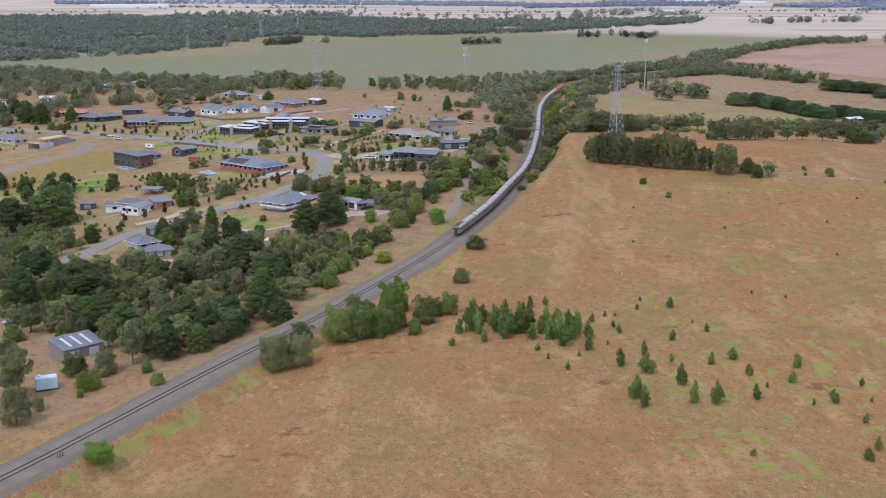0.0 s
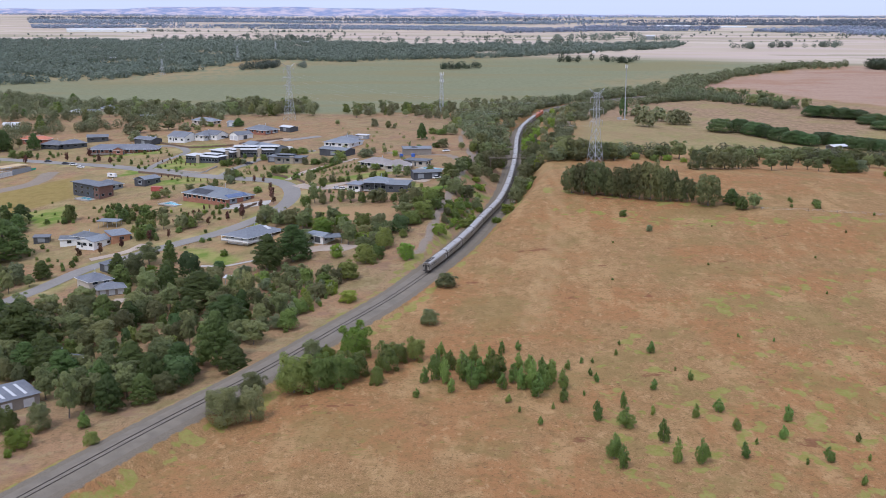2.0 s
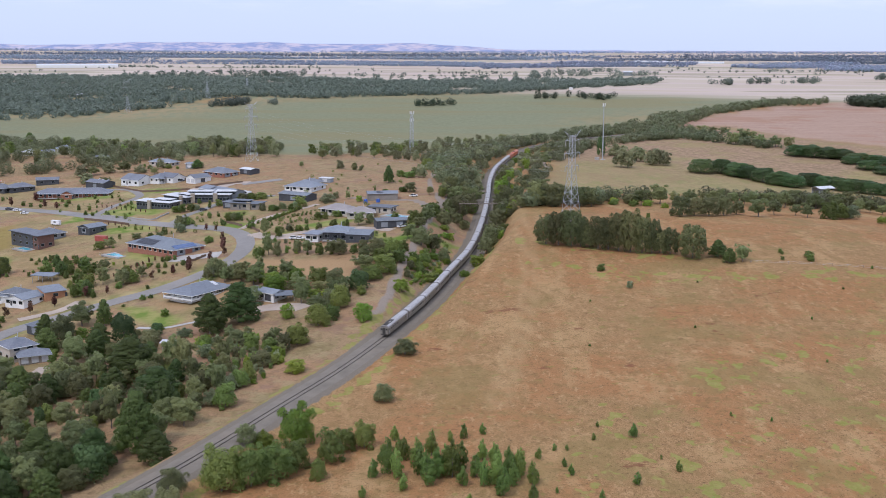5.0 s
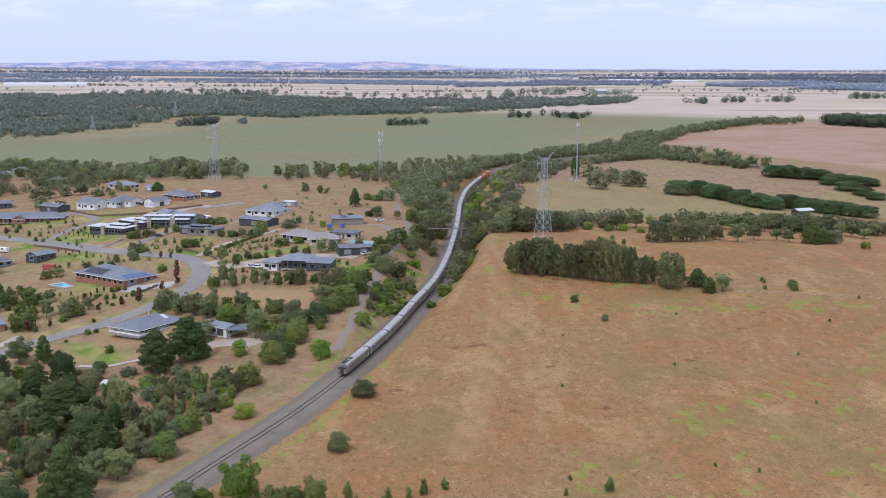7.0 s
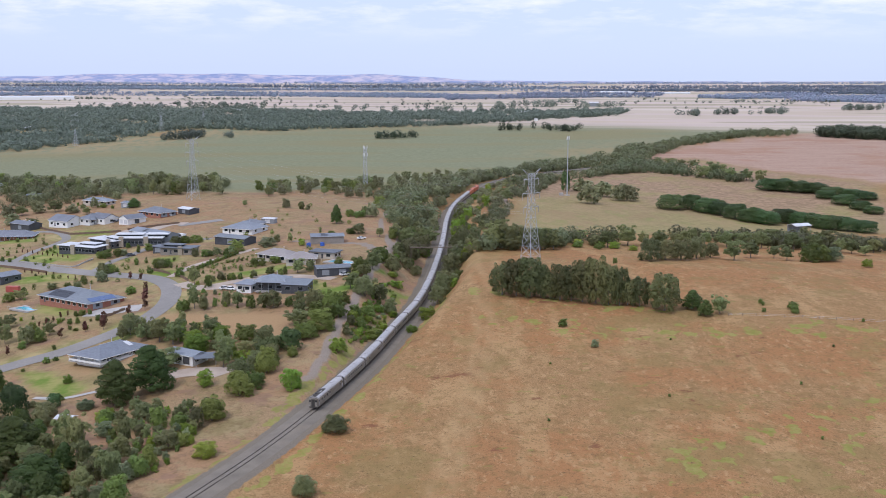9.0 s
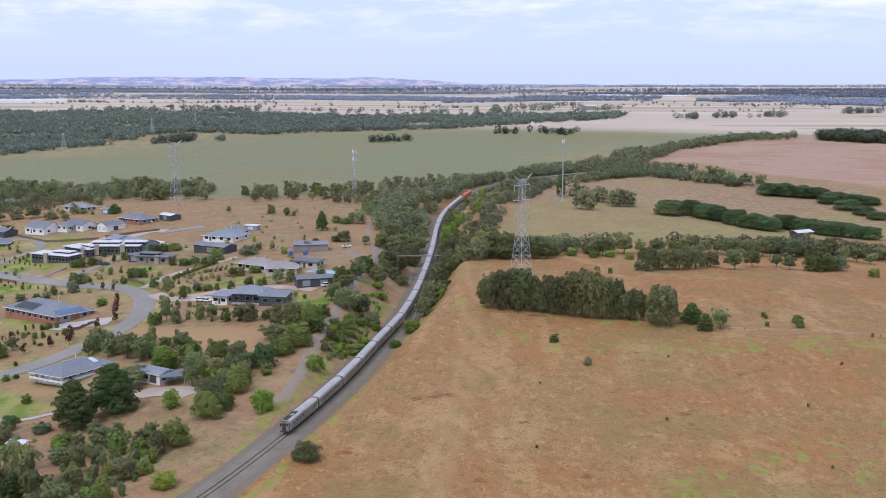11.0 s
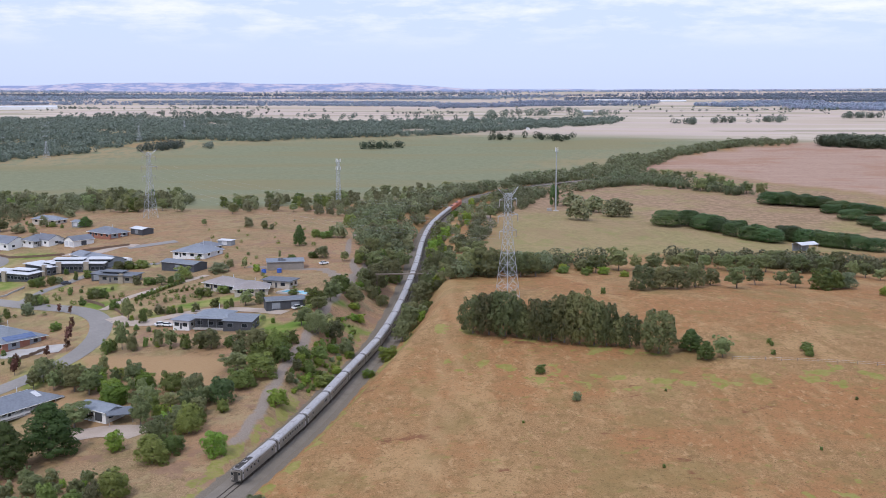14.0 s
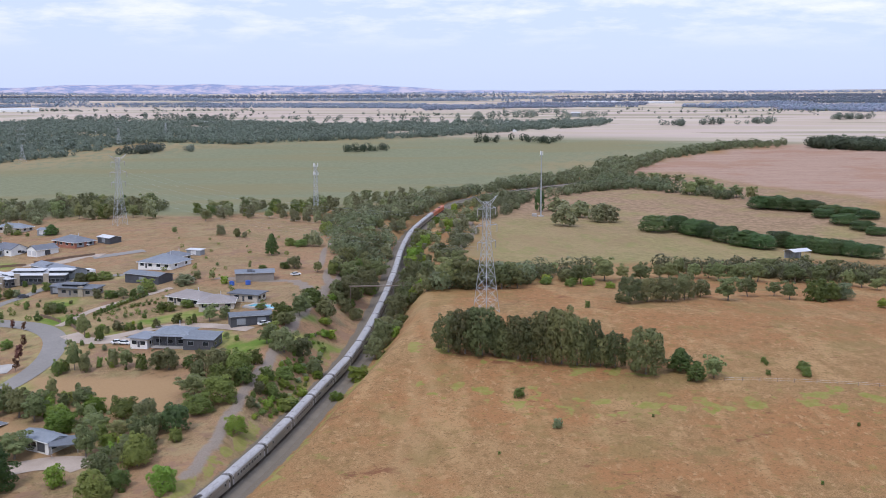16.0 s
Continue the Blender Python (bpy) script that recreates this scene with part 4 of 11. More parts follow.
ORANGE = paint("orange locomotive paint", (0.40, 0.09, 0.03), (0.50, 0.13, 0.05), 0.5, 0.5)
for k in range(2):
    c = tagged(new("locomotive"), "orange diesel locomotive with a dark roof heading the train", "locomotive", "locomotives")
    part("body", prism(bmesh.new(), [(-1.4, 1.1), (1.4, 1.1), (1.45, 3.5), (1.1, 4.0), (-1.1, 4.0), (-1.45, 3.5)], -9.8, 7.6), ORANGE, c)
    part("cab", prism(bmesh.new(), [(-1.45, 1.1), (1.45, 1.1), (1.45, 3.4), (1.1, 4.1), (-1.1, 4.1), (-1.45, 3.4)], 7.6, 10.0), ORANGE, c)
    part("windscreen", boxed(10.0, 0, 3.1, 0.06, 2.2, 0.7), DARKGLASS, c)
    part("roof_fan", boxed(-3, 0, 4.05, 6, 1.6, 0.2), UNDER, c)
    for x in (-6.5, 6.0):
        part("bogie", boxed(x, 0, 0.7, 4.2, 2.4, 0.9), UNDER, c)
    part("fuel_tank", boxed(-0.3, 0, 0.8, 5, 2.4, 0.7), UNDER, c)
    c.matrix_basis = on_rails(TAIL_S + 12 + CARS * CAR - 1.0 + k * 21.5)


# ---- houses and sheds ----
def roof_mesh(style, L, D, h, over, pitch):
    """A roof as one solid sheet; the ridge runs along the longer side."""
    bm = bmesh.new()
    a, b = L / 2 + over, D / 2 + over
    if style in ("flat", "skillion"):
        rise = 0.25 if style == "flat" else D * 0.16
        lo, hi = [(-a, -b, h), (a, -b, h), (a, b, h + rise), (-a, b, h + rise)], 0.28 if style == "flat" else 0.14
        v = [bm.verts.new(p) for p in lo] + [bm.verts.new((x, y, z + hi)) for x, y, z in lo]
        for f in ((3, 2, 1, 0), (4, 5, 6, 7), (0, 1, 5, 4), (1, 2, 6, 5), (2, 3, 7, 6), (3, 0, 4, 7)):
            bm.faces.new([v[i] for i in f])
        return bm
    long_x = L >= D
    if not long_x:
        a, b = b, a
    top = b * math.tan(radians(pitch))
    inset = b if style == "hip" else 0.0
    eave, low = [(-a, -b), (a, -b), (a, b), (-a, b)], h - over * math.tan(radians(pitch))
    rows = []
    for dz in (0.0, 0.16):
        pts = [(x, y, low + dz) for x, y in eave] + [(-a + inset, 0, low + top + dz), (a - inset, 0, low + top + dz)]
        rows.append([bm.verts.new(p if long_x else (p[1], p[0], p[2])) for p in pts])
    for r in rows:
        for f in ((0, 1, 5, 4), (2, 3, 4, 5), (1, 2, 5), (3, 0, 4)):
            if style == "hip" or len(f) == 4:
                bm.faces.new([r[i] for i in f])
    ring = [0, 1, 5, 2, 3, 4] if style == "gable" else [0, 1, 2, 3]
    for i, j in zip(ring, ring[1:] + ring[:1]):
        bm.faces.new((rows[0][i], rows[0][j], rows[1][j], rows[1][i]))
    bmesh.ops.recalc_face_normals(bm, faces=bm.faces)
    return bm


def wall_mesh(style, L, D, h, pitch):
    bm = boxed(0, 0, (h - 1.6) / 2, L, D, h + 1.6)
    if style == "gable":
        long_x = L >= D
        a, b = (L / 2, D / 2) if long_x else (D / 2, L / 2)
        top = b * math.tan(radians(pitch))
        v = []
        for x in (-a, a):
            for y, z in ((-b, h), (b, h), (0, h + top - 0.02)):
                v.append(bm.verts.new((x, y, z) if long_x else (y, x, z)))
        for f in ((0, 1, 2), (3, 4, 5), (0, 1, 4, 3), (1, 2, 5, 4), (2, 0, 3, 5)):
            bm.faces.new([v[i] for i in f])
        bmesh.ops.recalc_face_normals(bm, faces=bm.faces)
    return bm


FOOTPRINTS = []


def house(x, y, deg, L, D, h, style, walls, roofing, label, category="house", windows=2, doors=0, verandah=False, solar=0, storeys=1, skylights=0, slabs=(), piers=(), pitch=None, wrap=0.0, end_doors=0, arrays=()):
    t = tagged(new(category.replace(" ", "_")), label, category)
    FOOTPRINTS.append((x, y, radians(deg), L / 2, D / 2))
    t.matrix_basis = Matrix.Translation(at(x, y, 0.25)) @ Matrix.Rotation(radians(deg), 4, "Z")
    pitch, over = pitch or (21 if style == "hip" else 16), wrap or (0.7 if style == "hip" else 0.45)
    if style == "flat":
        over = 0.9 if category == "house" else 0.4
    if style == "frame":
        for k in range(int(L / 1.2) + 1):
            for yy in (-D / 2, 0, D / 2):
                part("stud", boxed(-L / 2 + k * 1.2, yy, h / 2 - 0.8, 0.14, 0.14, h + 1.6), TIMBER, t)
        for yy in (-D / 2, 0, D / 2):
            for z in (2.5, h):
                part("beam", boxed(0, yy, z, L, 0.16, 0.25), TIMBER, t)
        part("floor_deck", boxed(0, 0, 2.55, L, D, 0.12), TIMBER, t)
        part("rear_wall", boxed(0, D / 2 + 0.2, 1.2, L, 0.15, 4.0), WHITEWALL, t)
        for k in range(7):
            part("scaffold_pole", tube(bmesh.new(), (-L / 2 - 1 + k * 1.9, -D / 2 - 1.2, -1.5), (-L / 2 - 1 + k * 1.9, -D / 2 - 1.2, h + 1.4), 0.08), PALEROOF, t)
        for z in (1.6, 3.4, h + 0.6):
            part("scaffold_plank", boxed(-L / 2 + 4.7, -D / 2 - 1.2, z, 12.4, 0.7, 0.1), PALEROOF, t)
        part("roof_sheeting", boxed(L * 0.1, 0, h + 0.3, L * 0.72, D * 0.85, 0.18), TIMBER, t)
        part("wall_wrap", boxed(-L * 0.28, -D / 2 - 0.1, 0.8, L * 0.4, 0.12, 3.4), WHITEWALL, t)
        part("wall_wrap", boxed(L * 0.21, -D / 2 - 0.1, 1.2, L * 0.56, 0.12, 4.2), GREYWALL, t)
        part("end_wall", boxed(L / 2 + 0.1, 0, 1.2, 0.12, D, 4.2), GREYWALL, t)
        part("shade_cloth", boxed(L * 0.5 + 2.6, -D / 2 + 1, 1.0, 4.6, 0.1, 2.2), CLOTH, t)
        return t
    if walls:
        part("wall", wall_mesh(style, L, D, h, pitch), walls, t)
        if style == "skillion":
            part("gable_infill", prism(bmesh.new(), [(-D / 2, h - 0.02), (D / 2, h - 0.02), (D / 2, h + D * 0.15)], -L / 2 + 0.02, L / 2 - 0.02), walls, t)
    else:
        for px in np.linspace(-L / 2 + 0.3, L / 2 - 0.3, max(2, int(L / 4) + 1)):
            for py in (-D / 2 + 0.3, D / 2 - 0.3):
                part("post", boxed(px, py, h / 2 - 0.7, 0.16, 0.16, h + 1.4), GALVANISED, t)
        if h > 3:
            part("back_wall", boxed(0, D / 2 - 0.1, h / 2 - 0.5, L, 0.12, h + 1), GREYWALL, t)
    roof = part("roof", roof_mesh(style, L, D, h, over, pitch), roofing, t)
    trim = WHITEWALL if walls in (WHITEWALL, BRICK) else GREYWALL
    if walls and windows:
        for s in range(storeys):
            for k in range(windows):
                wx = -L / 2 + (k + 0.5) * L / windows
                ww = min(2.0, L / windows * (0.62 if windows < 9 else 0.86))
                f = part("window", boxed(wx, -D / 2 - 0.02, 1.55 + s * 2.9, ww + 0.16, 0.1, 1.46), trim, t)
                part("pane", boxed(wx, -D / 2 - 0.06, 1.55 + s * 2.9, ww, 0.06, 1.3), DARKGLASS, f)
        for sx in (-1, 1):
            for wy in (-D / 4, D / 4):
                f = part("window", boxed(sx * (L / 2 + 0.02), wy, 1.6, 0.1, 1.9, 1.4), trim, t)
                part("pane", boxed(sx * (L / 2 + 0.06), wy, 1.6, 0.06, 1.7, 1.2), DARKGLASS, f)
        if category == "house":
            d = part("door", boxed(-L / 2 + L / windows, -D / 2 - 0.03, 1.0, 0.95, 0.1, 2.1), CHARCOAL, t)
            part("door_handle", boxed(-L / 2 + L / windows + 0.35, -D / 2 - 0.1, 1.0, 0.05, 0.06, 0.2), GALVANISED, d)
    # gutter boards along the eaves, and roof vents
    if style in ("hip", "gable") and walls:
        low = h - over * math.tan(radians(pitch))
        for sy in (-1, 1):
            part("gutter", boxed(0, sy * (D / 2 + over + 0.05), low + 0.02, L + 2 * over, 0.12, 0.2), GALVANISED if walls in (CHARCOAL, TAUPEWALL) else WHITEWALL, roof)
        if style == "hip":
            for sx in (-1, 1):
                part("gutter", boxed(sx * (L / 2 + over + 0.05), 0, low + 0.02, 0.12, D + 2 * over, 0.2), GALVANISED if walls in (CHARCOAL, TAUPEWALL) else WHITEWALL, roof)
            ridge = low + (min(L, D) / 2 + over) * math.tan(radians(pitch)) + 0.2
            run = abs(L - D) / 2
            part("ridge_cap", boxed(0, 0, ridge, *((2 * run + 0.6, 0.3) if L >= D else (0.3, 2 * run + 0.6)), 0.1), GALVANISED, roof)
    if wrap:
        low = h - over * math.tan(radians(pitch))
        px_, py_ = L / 2 + over - 0.3, D / 2 + over - 0.3
        part("verandah_deck", boxed(0, 0, -0.15, L + 2 * over - 0.2, D + 2 * over - 0.2, 0.3), CONCRETE, t)
        for k in range(9):
            for sy in (-1, 1):
                part("verandah_post", boxed(-px_ + k * px_ / 4, sy * py_, low / 2, 0.16, 0.16, low), trim, t)
        for k in range(1, 6):
            for sx in (-1, 1):
                part("verandah_post", boxed(sx * px_, -py_ + k * py_ / 3, low / 2, 0.16, 0.16, low), trim, t)
        for sy in (-1, 1):
            part("verandah_rail", boxed(0, sy * py_, 0.55, 2 * px_, 0.07, 0.7), trim, t)
        for sx in (-1, 1):
            part("verandah_rail", boxed(sx * px_, 0, 0.55, 0.07, 2 * py_, 0.7), trim, t)
    for k in range(abs(end_doors)):
        sx = 1 if end_doors > 0 else -1
        dy = -D / 2 + (k + 0.5) * D / abs(end_doors)
        dw = min(4.8, D / abs(end_doors) * 0.72)
        part("roller_door", boxed(sx * (L / 2 + 0.03), dy, 1.15, 0.1, dw, 2.3), PALEROOF if walls is WHITEWALL else GREYWALL, t)
    # solar panels: side of the roof, place along it and up it, columns and rows
    for side, u0, v0, cols_, rows_, tone in arrays:
        half_, turn_ = (D / 2, 0.0) if side == "front" else (L / 2, radians(90))
        for i in range(cols_):
            for j in range(rows_):
                up = v0 + j * 1.72
                bm = boxed(0, 0, 0, 1.0, 1.65, 0.06)
                a_ = radians(pitch)
                bm.transform(Matrix.Rotation(turn_, 4, "Z") @ Matrix.Translation((u0 + i * 1.06, -(half_ + over) + up * math.cos(a_), h - over * math.tan(a_) + up * math.sin(a_) + 0.28)) @ Matrix.Rotation(a_, 4, "X"))
                part("solar_panel", bm, tone, roof)
    for k in range(doors):
        dx = -L / 2 + (k + 0.5) * L / doors
        dw = min(3.2, L / doors * 0.7)
        d = part("roller_door", boxed(dx, -D / 2 - 0.03, 1.2, dw, 0.1, 2.5), GREYWALL if walls is CHARCOAL else CHARCOAL if walls is WHITEWALL else PALEROOF, t)
        part("door_rail", boxed(dx, -D / 2 - 0.09, 0.05, dw, 0.06, 0.12), UNDER, d)
    if verandah:
        zt = h - 0.15
        part("verandah_roof", prism(bmesh.new(), [(-D / 2 - 2.3, zt - 0.45), (-D / 2 - 2.3, zt - 0.33), (-D / 2 + 0.1, zt + 0.12), (-D / 2 + 0.1, zt)], -L / 2, L / 2), roofing, t)
        part("verandah_deck", boxed(0, -D / 2 - 1.1, -0.35, L, 2.2, 0.5), CONCRETE, t)
        for px in np.linspace(-L / 2 + 0.15, L / 2 - 0.15, max(3, int(L / 2.6) + 1)):
            part("verandah_post", boxed(px, -D / 2 - 2.1, (zt - 0.5) / 2 - 0.1, 0.13, 0.13, zt - 0.3), trim, t)
    if style in ("hip", "gable") and (solar or skylights):
        tan = math.tan(radians(pitch))
        long_x = L >= D
        run, half = (L, D / 2) if long_x else (D, L / 2)
        for k in range(solar):
            col, row = k % ((solar + 1) // 2), k // ((solar + 1) // 2)
            along_ = -run * 0.12 + (col - (solar + 1) / 4) * 1.15 + 1
            y0 = half * (0.66 - 0.34 * row)
            z = h + (half - y0) * tan + 0.26
            m = Matrix.Translation((along_, -y0, z)) @ Matrix.Rotation(math.atan(tan), 4, "X")
            if not long_x:
                m = Matrix.Rotation(radians(90), 4, "Z") @ m
            bm = boxed(0, 0, 0, 1.05, 1.65, 0.05)
            bm.transform(m)
            part("solar_panel", bm, SOLAR, roof)
    for cx, cy, w, d, z in slabs:
        part("clerestory", boxed(cx, cy, (h + z) / 2 + 0.1, w - 1.8, d - 1.8, z - h + 0.2), DARKGLASS, roof)
        part("upper_roof", boxed(cx, cy, z + 0.35, w, d, 0.3), roofing, roof)
    for cx, cy in piers:
        part("stone_pier", boxed(cx, cy, h / 2 + 0.1, 2.4, 1.2, h + 1.6), STONE, t)
    for k in range(skylights):
        bm = boxed((k - (skylights - 1) / 2) * L / (skylights + 1), 0, 0, 0.9, D * 0.75, 0.04)
        bm.transform(Matrix.Translation((0, 0, h + D * 0.08 + 0.18)) @ Matrix.Rotation(math.atan(0.15), 4, "X"))
        part("skylight", bm, PALEROOF, roof)
    if category == "house" and style == "hip":
        part("vent_pipe", tube(bmesh.new(), (L * 0.1, D * 0.12, h), (L * 0.1, D * 0.12, h + D * 0.25 + 0.6), 0.12), PALEROOF, roof)
    return t


# ---- roads, drives and houses ----
strip("road", [(-180.5, 422.5), (-162.0, 443.4), (-157.3, 456.4), (-149.4, 476.5), (-139.5, 502.7), (-125.1, 517.4), (-107.2, 532.5), (-90.4, 544.2), (-75.9, 560.4), (-66.5, 576.5), (-62.3, 596.0), (-64.2, 617.3), (-70.3, 634.1), (-81.8, 648.5), (-102.9, 662.5), (-130.0, 683.4), (-155.4, 707.0), (-196.7, 746.4), (-248.7, 778), (-298.9, 801), (-346.6, 822)], 8.6, 0.14, ASPHALT, "grey asphalt estate road between the houses", "road")
strip("road", [(-161.9, 714.4), (-158.9, 744.3), (-152.6, 765.7), (-150.9, 779.7), (-157.4, 798.5), (-166.7, 812.9), (-179.5, 819.2)], 5, 0.14, ASPHALT, "narrow asphalt lane to the upper houses", "road")
strip("road", [(-110.8, 668.0), (-105.4, 691.8), (-99.4, 703.1), (-93.6, 720.6), (-88.0, 735.2), (-73.4, 737.5), (-62.7, 736.4)], 5, 0.14, ASPHALT, "narrow asphalt drive between dark houses", "road")
strip("driveway", [(-62.0, 629.0), (-56.0, 620.0), (-48.0, 614.5), (-40.1, 613.0), (-33.0, 611.5)], 7, 0.14, GRAVEL, "pale pink gravel driveway to the dark house", "driveway")
strip("driveway", [(-94.0, 592.5), (-86.0, 590.5), (-78.5, 592.5), (-72.0, 592.0)], 10, 0.14, CONCRETE, "pale concrete driveway at the brick house", "driveway")
strip("driveway", [(-48.1, 500.8), (-39.8, 502.5), (-30.0, 500.2), (-25.8, 496.3)], 9, 0.14, GRAVEL, "pale gravel yard by the white garage", "driveway")
strip("driveway", [(-69.5, 643.0), (-66.0, 652.0), (-61.1, 665.0), (-48.3, 680.0), (-41.0, 688.8), (-34.9, 697.2)], 4, 0.14, GRAVEL, "pale gravel drive lined with shrubs", "driveway")
strip("driveway", [(-110.2, 452.4), (-111.6, 443.9), (-114.1, 435.9), (-125.1, 424.0)], 5, 0.14, GRAVEL, "pale gravel driveway to the hip-roofed house", "driveway")
strip("driveway", [(-88.3, 493.8), (-78.1, 489.8), (-68.8, 492.8), (-64.4, 494.1)], 2.2, 0.14, CONCRETE, "pale curved garden path", "driveway")
strip("driveway", [(-121.9, 790.0), (-106.6, 786.0), (-96.4, 801.6), (-86.4, 801.3)], 9, 0.14, GRAVEL, "pale gravel forecourt at the white houses", "driveway")
strip("driveway", [(-141.2, 519.4), (-127.4, 527.5), (-121.8, 538.1)], 5, 0.14, GRAVEL, "gravel driveway beside the white house", "driveway")
strip("driveway", [(-90.2, 795.7), (-79.2, 800.2), (-66.0, 806.2)], 9, 0.14, ASPHALT, "grey asphalt yard behind the shed", "driveway")
strip("driveway", [(-48.4, 617.4), (-40.9, 619.9), (-26.8, 626.1), (-10.2, 621.9), (6.6, 611.0)], 6, 0.14, GRAVEL, "pink gravel yard behind the charcoal house", "driveway")
house(-71.5, 531.5, 56.7, 21.0, 11.5, 2.9, "hip", WHITEWALL, GREYROOF, "white weatherboard house with a big grey hipped roof and verandah", "house", windows=6, wrap=2.2, pitch=19, arrays=(("front", 5.0, 4.2, 2, 2, PALEROOF),))
house(-41.4, 515.4, -39.4, 13.0, 7.0, 3.0, "gable", WHITEWALL, GREYROOF, "white farm garage with a grey roof", "garage", windows=1, doors=2)
house(-34.6, 509.6, 15.0, 7.3, 7.0, 2.6, "flat", None, DARKROOF, "dark-roofed open carport beside the white garage", "carport")
# Nine wide dark windows stand in for the shade of a verandah recess.
house(-101.1, 611.1, -40.1, 34.0, 18.0, 2.9, "hip", BRICK, GREYROOF, "red brick house with a grey roof and dark solar panels", "house", windows=9, end_doors=2, pitch=19, arrays=(("front", -11.0, 2.2, 12, 3, SOLAR), ("right", -7.0, 1.6, 12, 2, BLUESOLAR)))
house(-29.0, 603.0, -25.0, 7.0, 9.0, 3.0, "flat", WHITEWALL, GREYROOF, "white glazed wing of the charcoal house", "house", windows=2)
house(-18.6, 602.0, -12.0, 12.0, 11.0, 4.2, "hip", CHARCOAL, GREYROOF, "raised hip-roofed middle of the charcoal house", "house", windows=3, verandah=True, pitch=17)
house(-8.2, 594.0, -15.5, 11.0, 8.0, 3.0, "skillion", CHARCOAL, GREYROOF, "charcoal end wing with a low grey roof", "house", windows=2)
house(5.6, 620.6, 13.0, 15.0, 7.5, 3.3, "gable", CHARCOAL, DARKROOF, "charcoal steel shed with a low gable roof", "shed", windows=0, doors=2, pitch=12)
house(-21.0, 663.5, -37.0, 18.0, 11.0, 2.8, "hip", BEIGEWALL, BROWNROOF, "beige house with a brown-grey hipped roof", "house", windows=4)
house(-10.0, 651.6, 2.0, 13.5, 11.0, 2.8, "hip", BEIGEWALL, BROWNROOF, "beige front wing with a brown-grey hipped roof", "house", windows=3)
house(1.0, 661.5, -25.0, 12.6, 7.0, 2.8, "flat", BEIGEWALL, DARKROOF, "low dark-roofed wing by the pool", "house", windows=2)
house(-128.4, 726.1, -27.5, 23.7, 9, 3.4, "flat", CHARCOAL, PALEROOF, "black flat-roofed pavilion with wide eaves", "house", windows=11, slabs=((3, 2.5, 12, 6, 4.3),), piers=((-2, -5.2),))
house(-117.3, 737.3, -40.4, 20.3, 9, 3.8, "flat", CHARCOAL, PALEROOF, "black flat-roofed pavilion with a stone wall", "house", windows=9, slabs=((2, 2, 9, 6, 4.7),), piers=((6, -5),))
house(-100.1, 736.2, -1.9, 24.1, 12, 3.8, "flat", CHARCOAL, PALEROOF, "long black glazed pavilion with a pale flat roof", "house", windows=12, slabs=((-6, 2.5, 15, 7, 4.8), (9, 2, 12, 8, 5.0)), piers=((-9, -6.4), (4, -6.4)))
house(-96.1, 751.2, -46.0, 31.0, 11.0, 3.6, "gable", GREYWALL, GREYROOF, "large grey steel shed with a blue-grey roof", "shed", windows=0, doors=2, solar=4)
house(-46.6, 752.0, -27.0, 18.5, 16.5, 2.8, "hip", WHITEWALL, GREYROOF, "pale house with a complex grey roof", "house", windows=4, end_doors=1, pitch=20)
house(-43.5, 766.0, -27.0, 12.0, 8.0, 3.0, "hip", BEIGEWALL, SLATEROOF, "dark hip-roofed rear wing of the pale house", "house", windows=2)
house(-47.8, 715.7, -34.0, 20.0, 9.0, 3.4, "gable", CHARCOAL, GREYROOF, "black steel shed with a grey roof", "shed", windows=0, doors=1, pitch=12)
house(-0.1, 705.5, 7.0, 16.5, 9.0, 3.4, "gable", TAUPEWALL, GREYROOF, "brown-grey steel shed with skylight strips", "shed", windows=0, doors=0, solar=5, pitch=12)
house(-73.7, 698.6, -18.0, 17.0, 8.0, 3.0, "flat", TAUPEWALL, DARKROOF, "small modern house with stone and dark walls", "house", windows=3, slabs=((-3.5, 1.0, 11, 6, 3.9),), piers=((2.5, -4.0),))
house(-84.3, 706.8, -18.0, 5.5, 7.0, 2.8, "flat", CHARCOAL, DARKROOF, "low charcoal garage of the modern house", "garage", windows=0, doors=1)
house(-164.1, 833.6, -36.0, 17.0, 13.5, 3.4, "gable", WHITEWALL, SLATEROOF, "white gabled house with a dark slate roof", "house", windows=3, pitch=24)
house(-147.0, 834.0, 50.0, 16.0, 10.0, 3.2, "hip", WHITEWALL, SLATEROOF, "white house with a dark slate hipped roof", "house", windows=4, verandah=True, pitch=25)
house(-140.8, 831.0, 50.0, 10.0, 13.5, 3.2, "gable", WHITEWALL, SLATEROOF, "white gable-fronted wing of the slate-roofed house", "house", windows=1, pitch=25)
house(-121.6, 820.0, 47.0, 13.0, 9.0, 3.0, "gable", WHITEWALL, SLATEROOF, "white gabled garage with a slate roof", "garage", windows=0, doors=1, end_doors=-2, pitch=24)
house(-110.0, 840.2, -41.0, 20.0, 13.0, 2.8, "hip", BRICK, SLATEROOF, "red brick house with a dark grey hipped roof", "house", windows=4, end_doors=2)
house(-91.3, 841.7, -45.0, 11.5, 7.5, 2.9, "gable", CHARCOAL, PALEROOF, "small blue-grey steel shed", "shed", windows=0, doors=1, pitch=12)
house(-36.1, 781.3, -25.0, 8.0, 4.0, 2.3, "flat", GREYWALL, PALEROOF, "small pale steel garden shed", "shed", windows=0, doors=1)
house(-196.7, 801.1, 4.0, 45.0, 12.0, 2.9, "hip", BRICK, SLATEROOF, "long red brick house with a grey hipped roof", "house", windows=8, verandah=True)
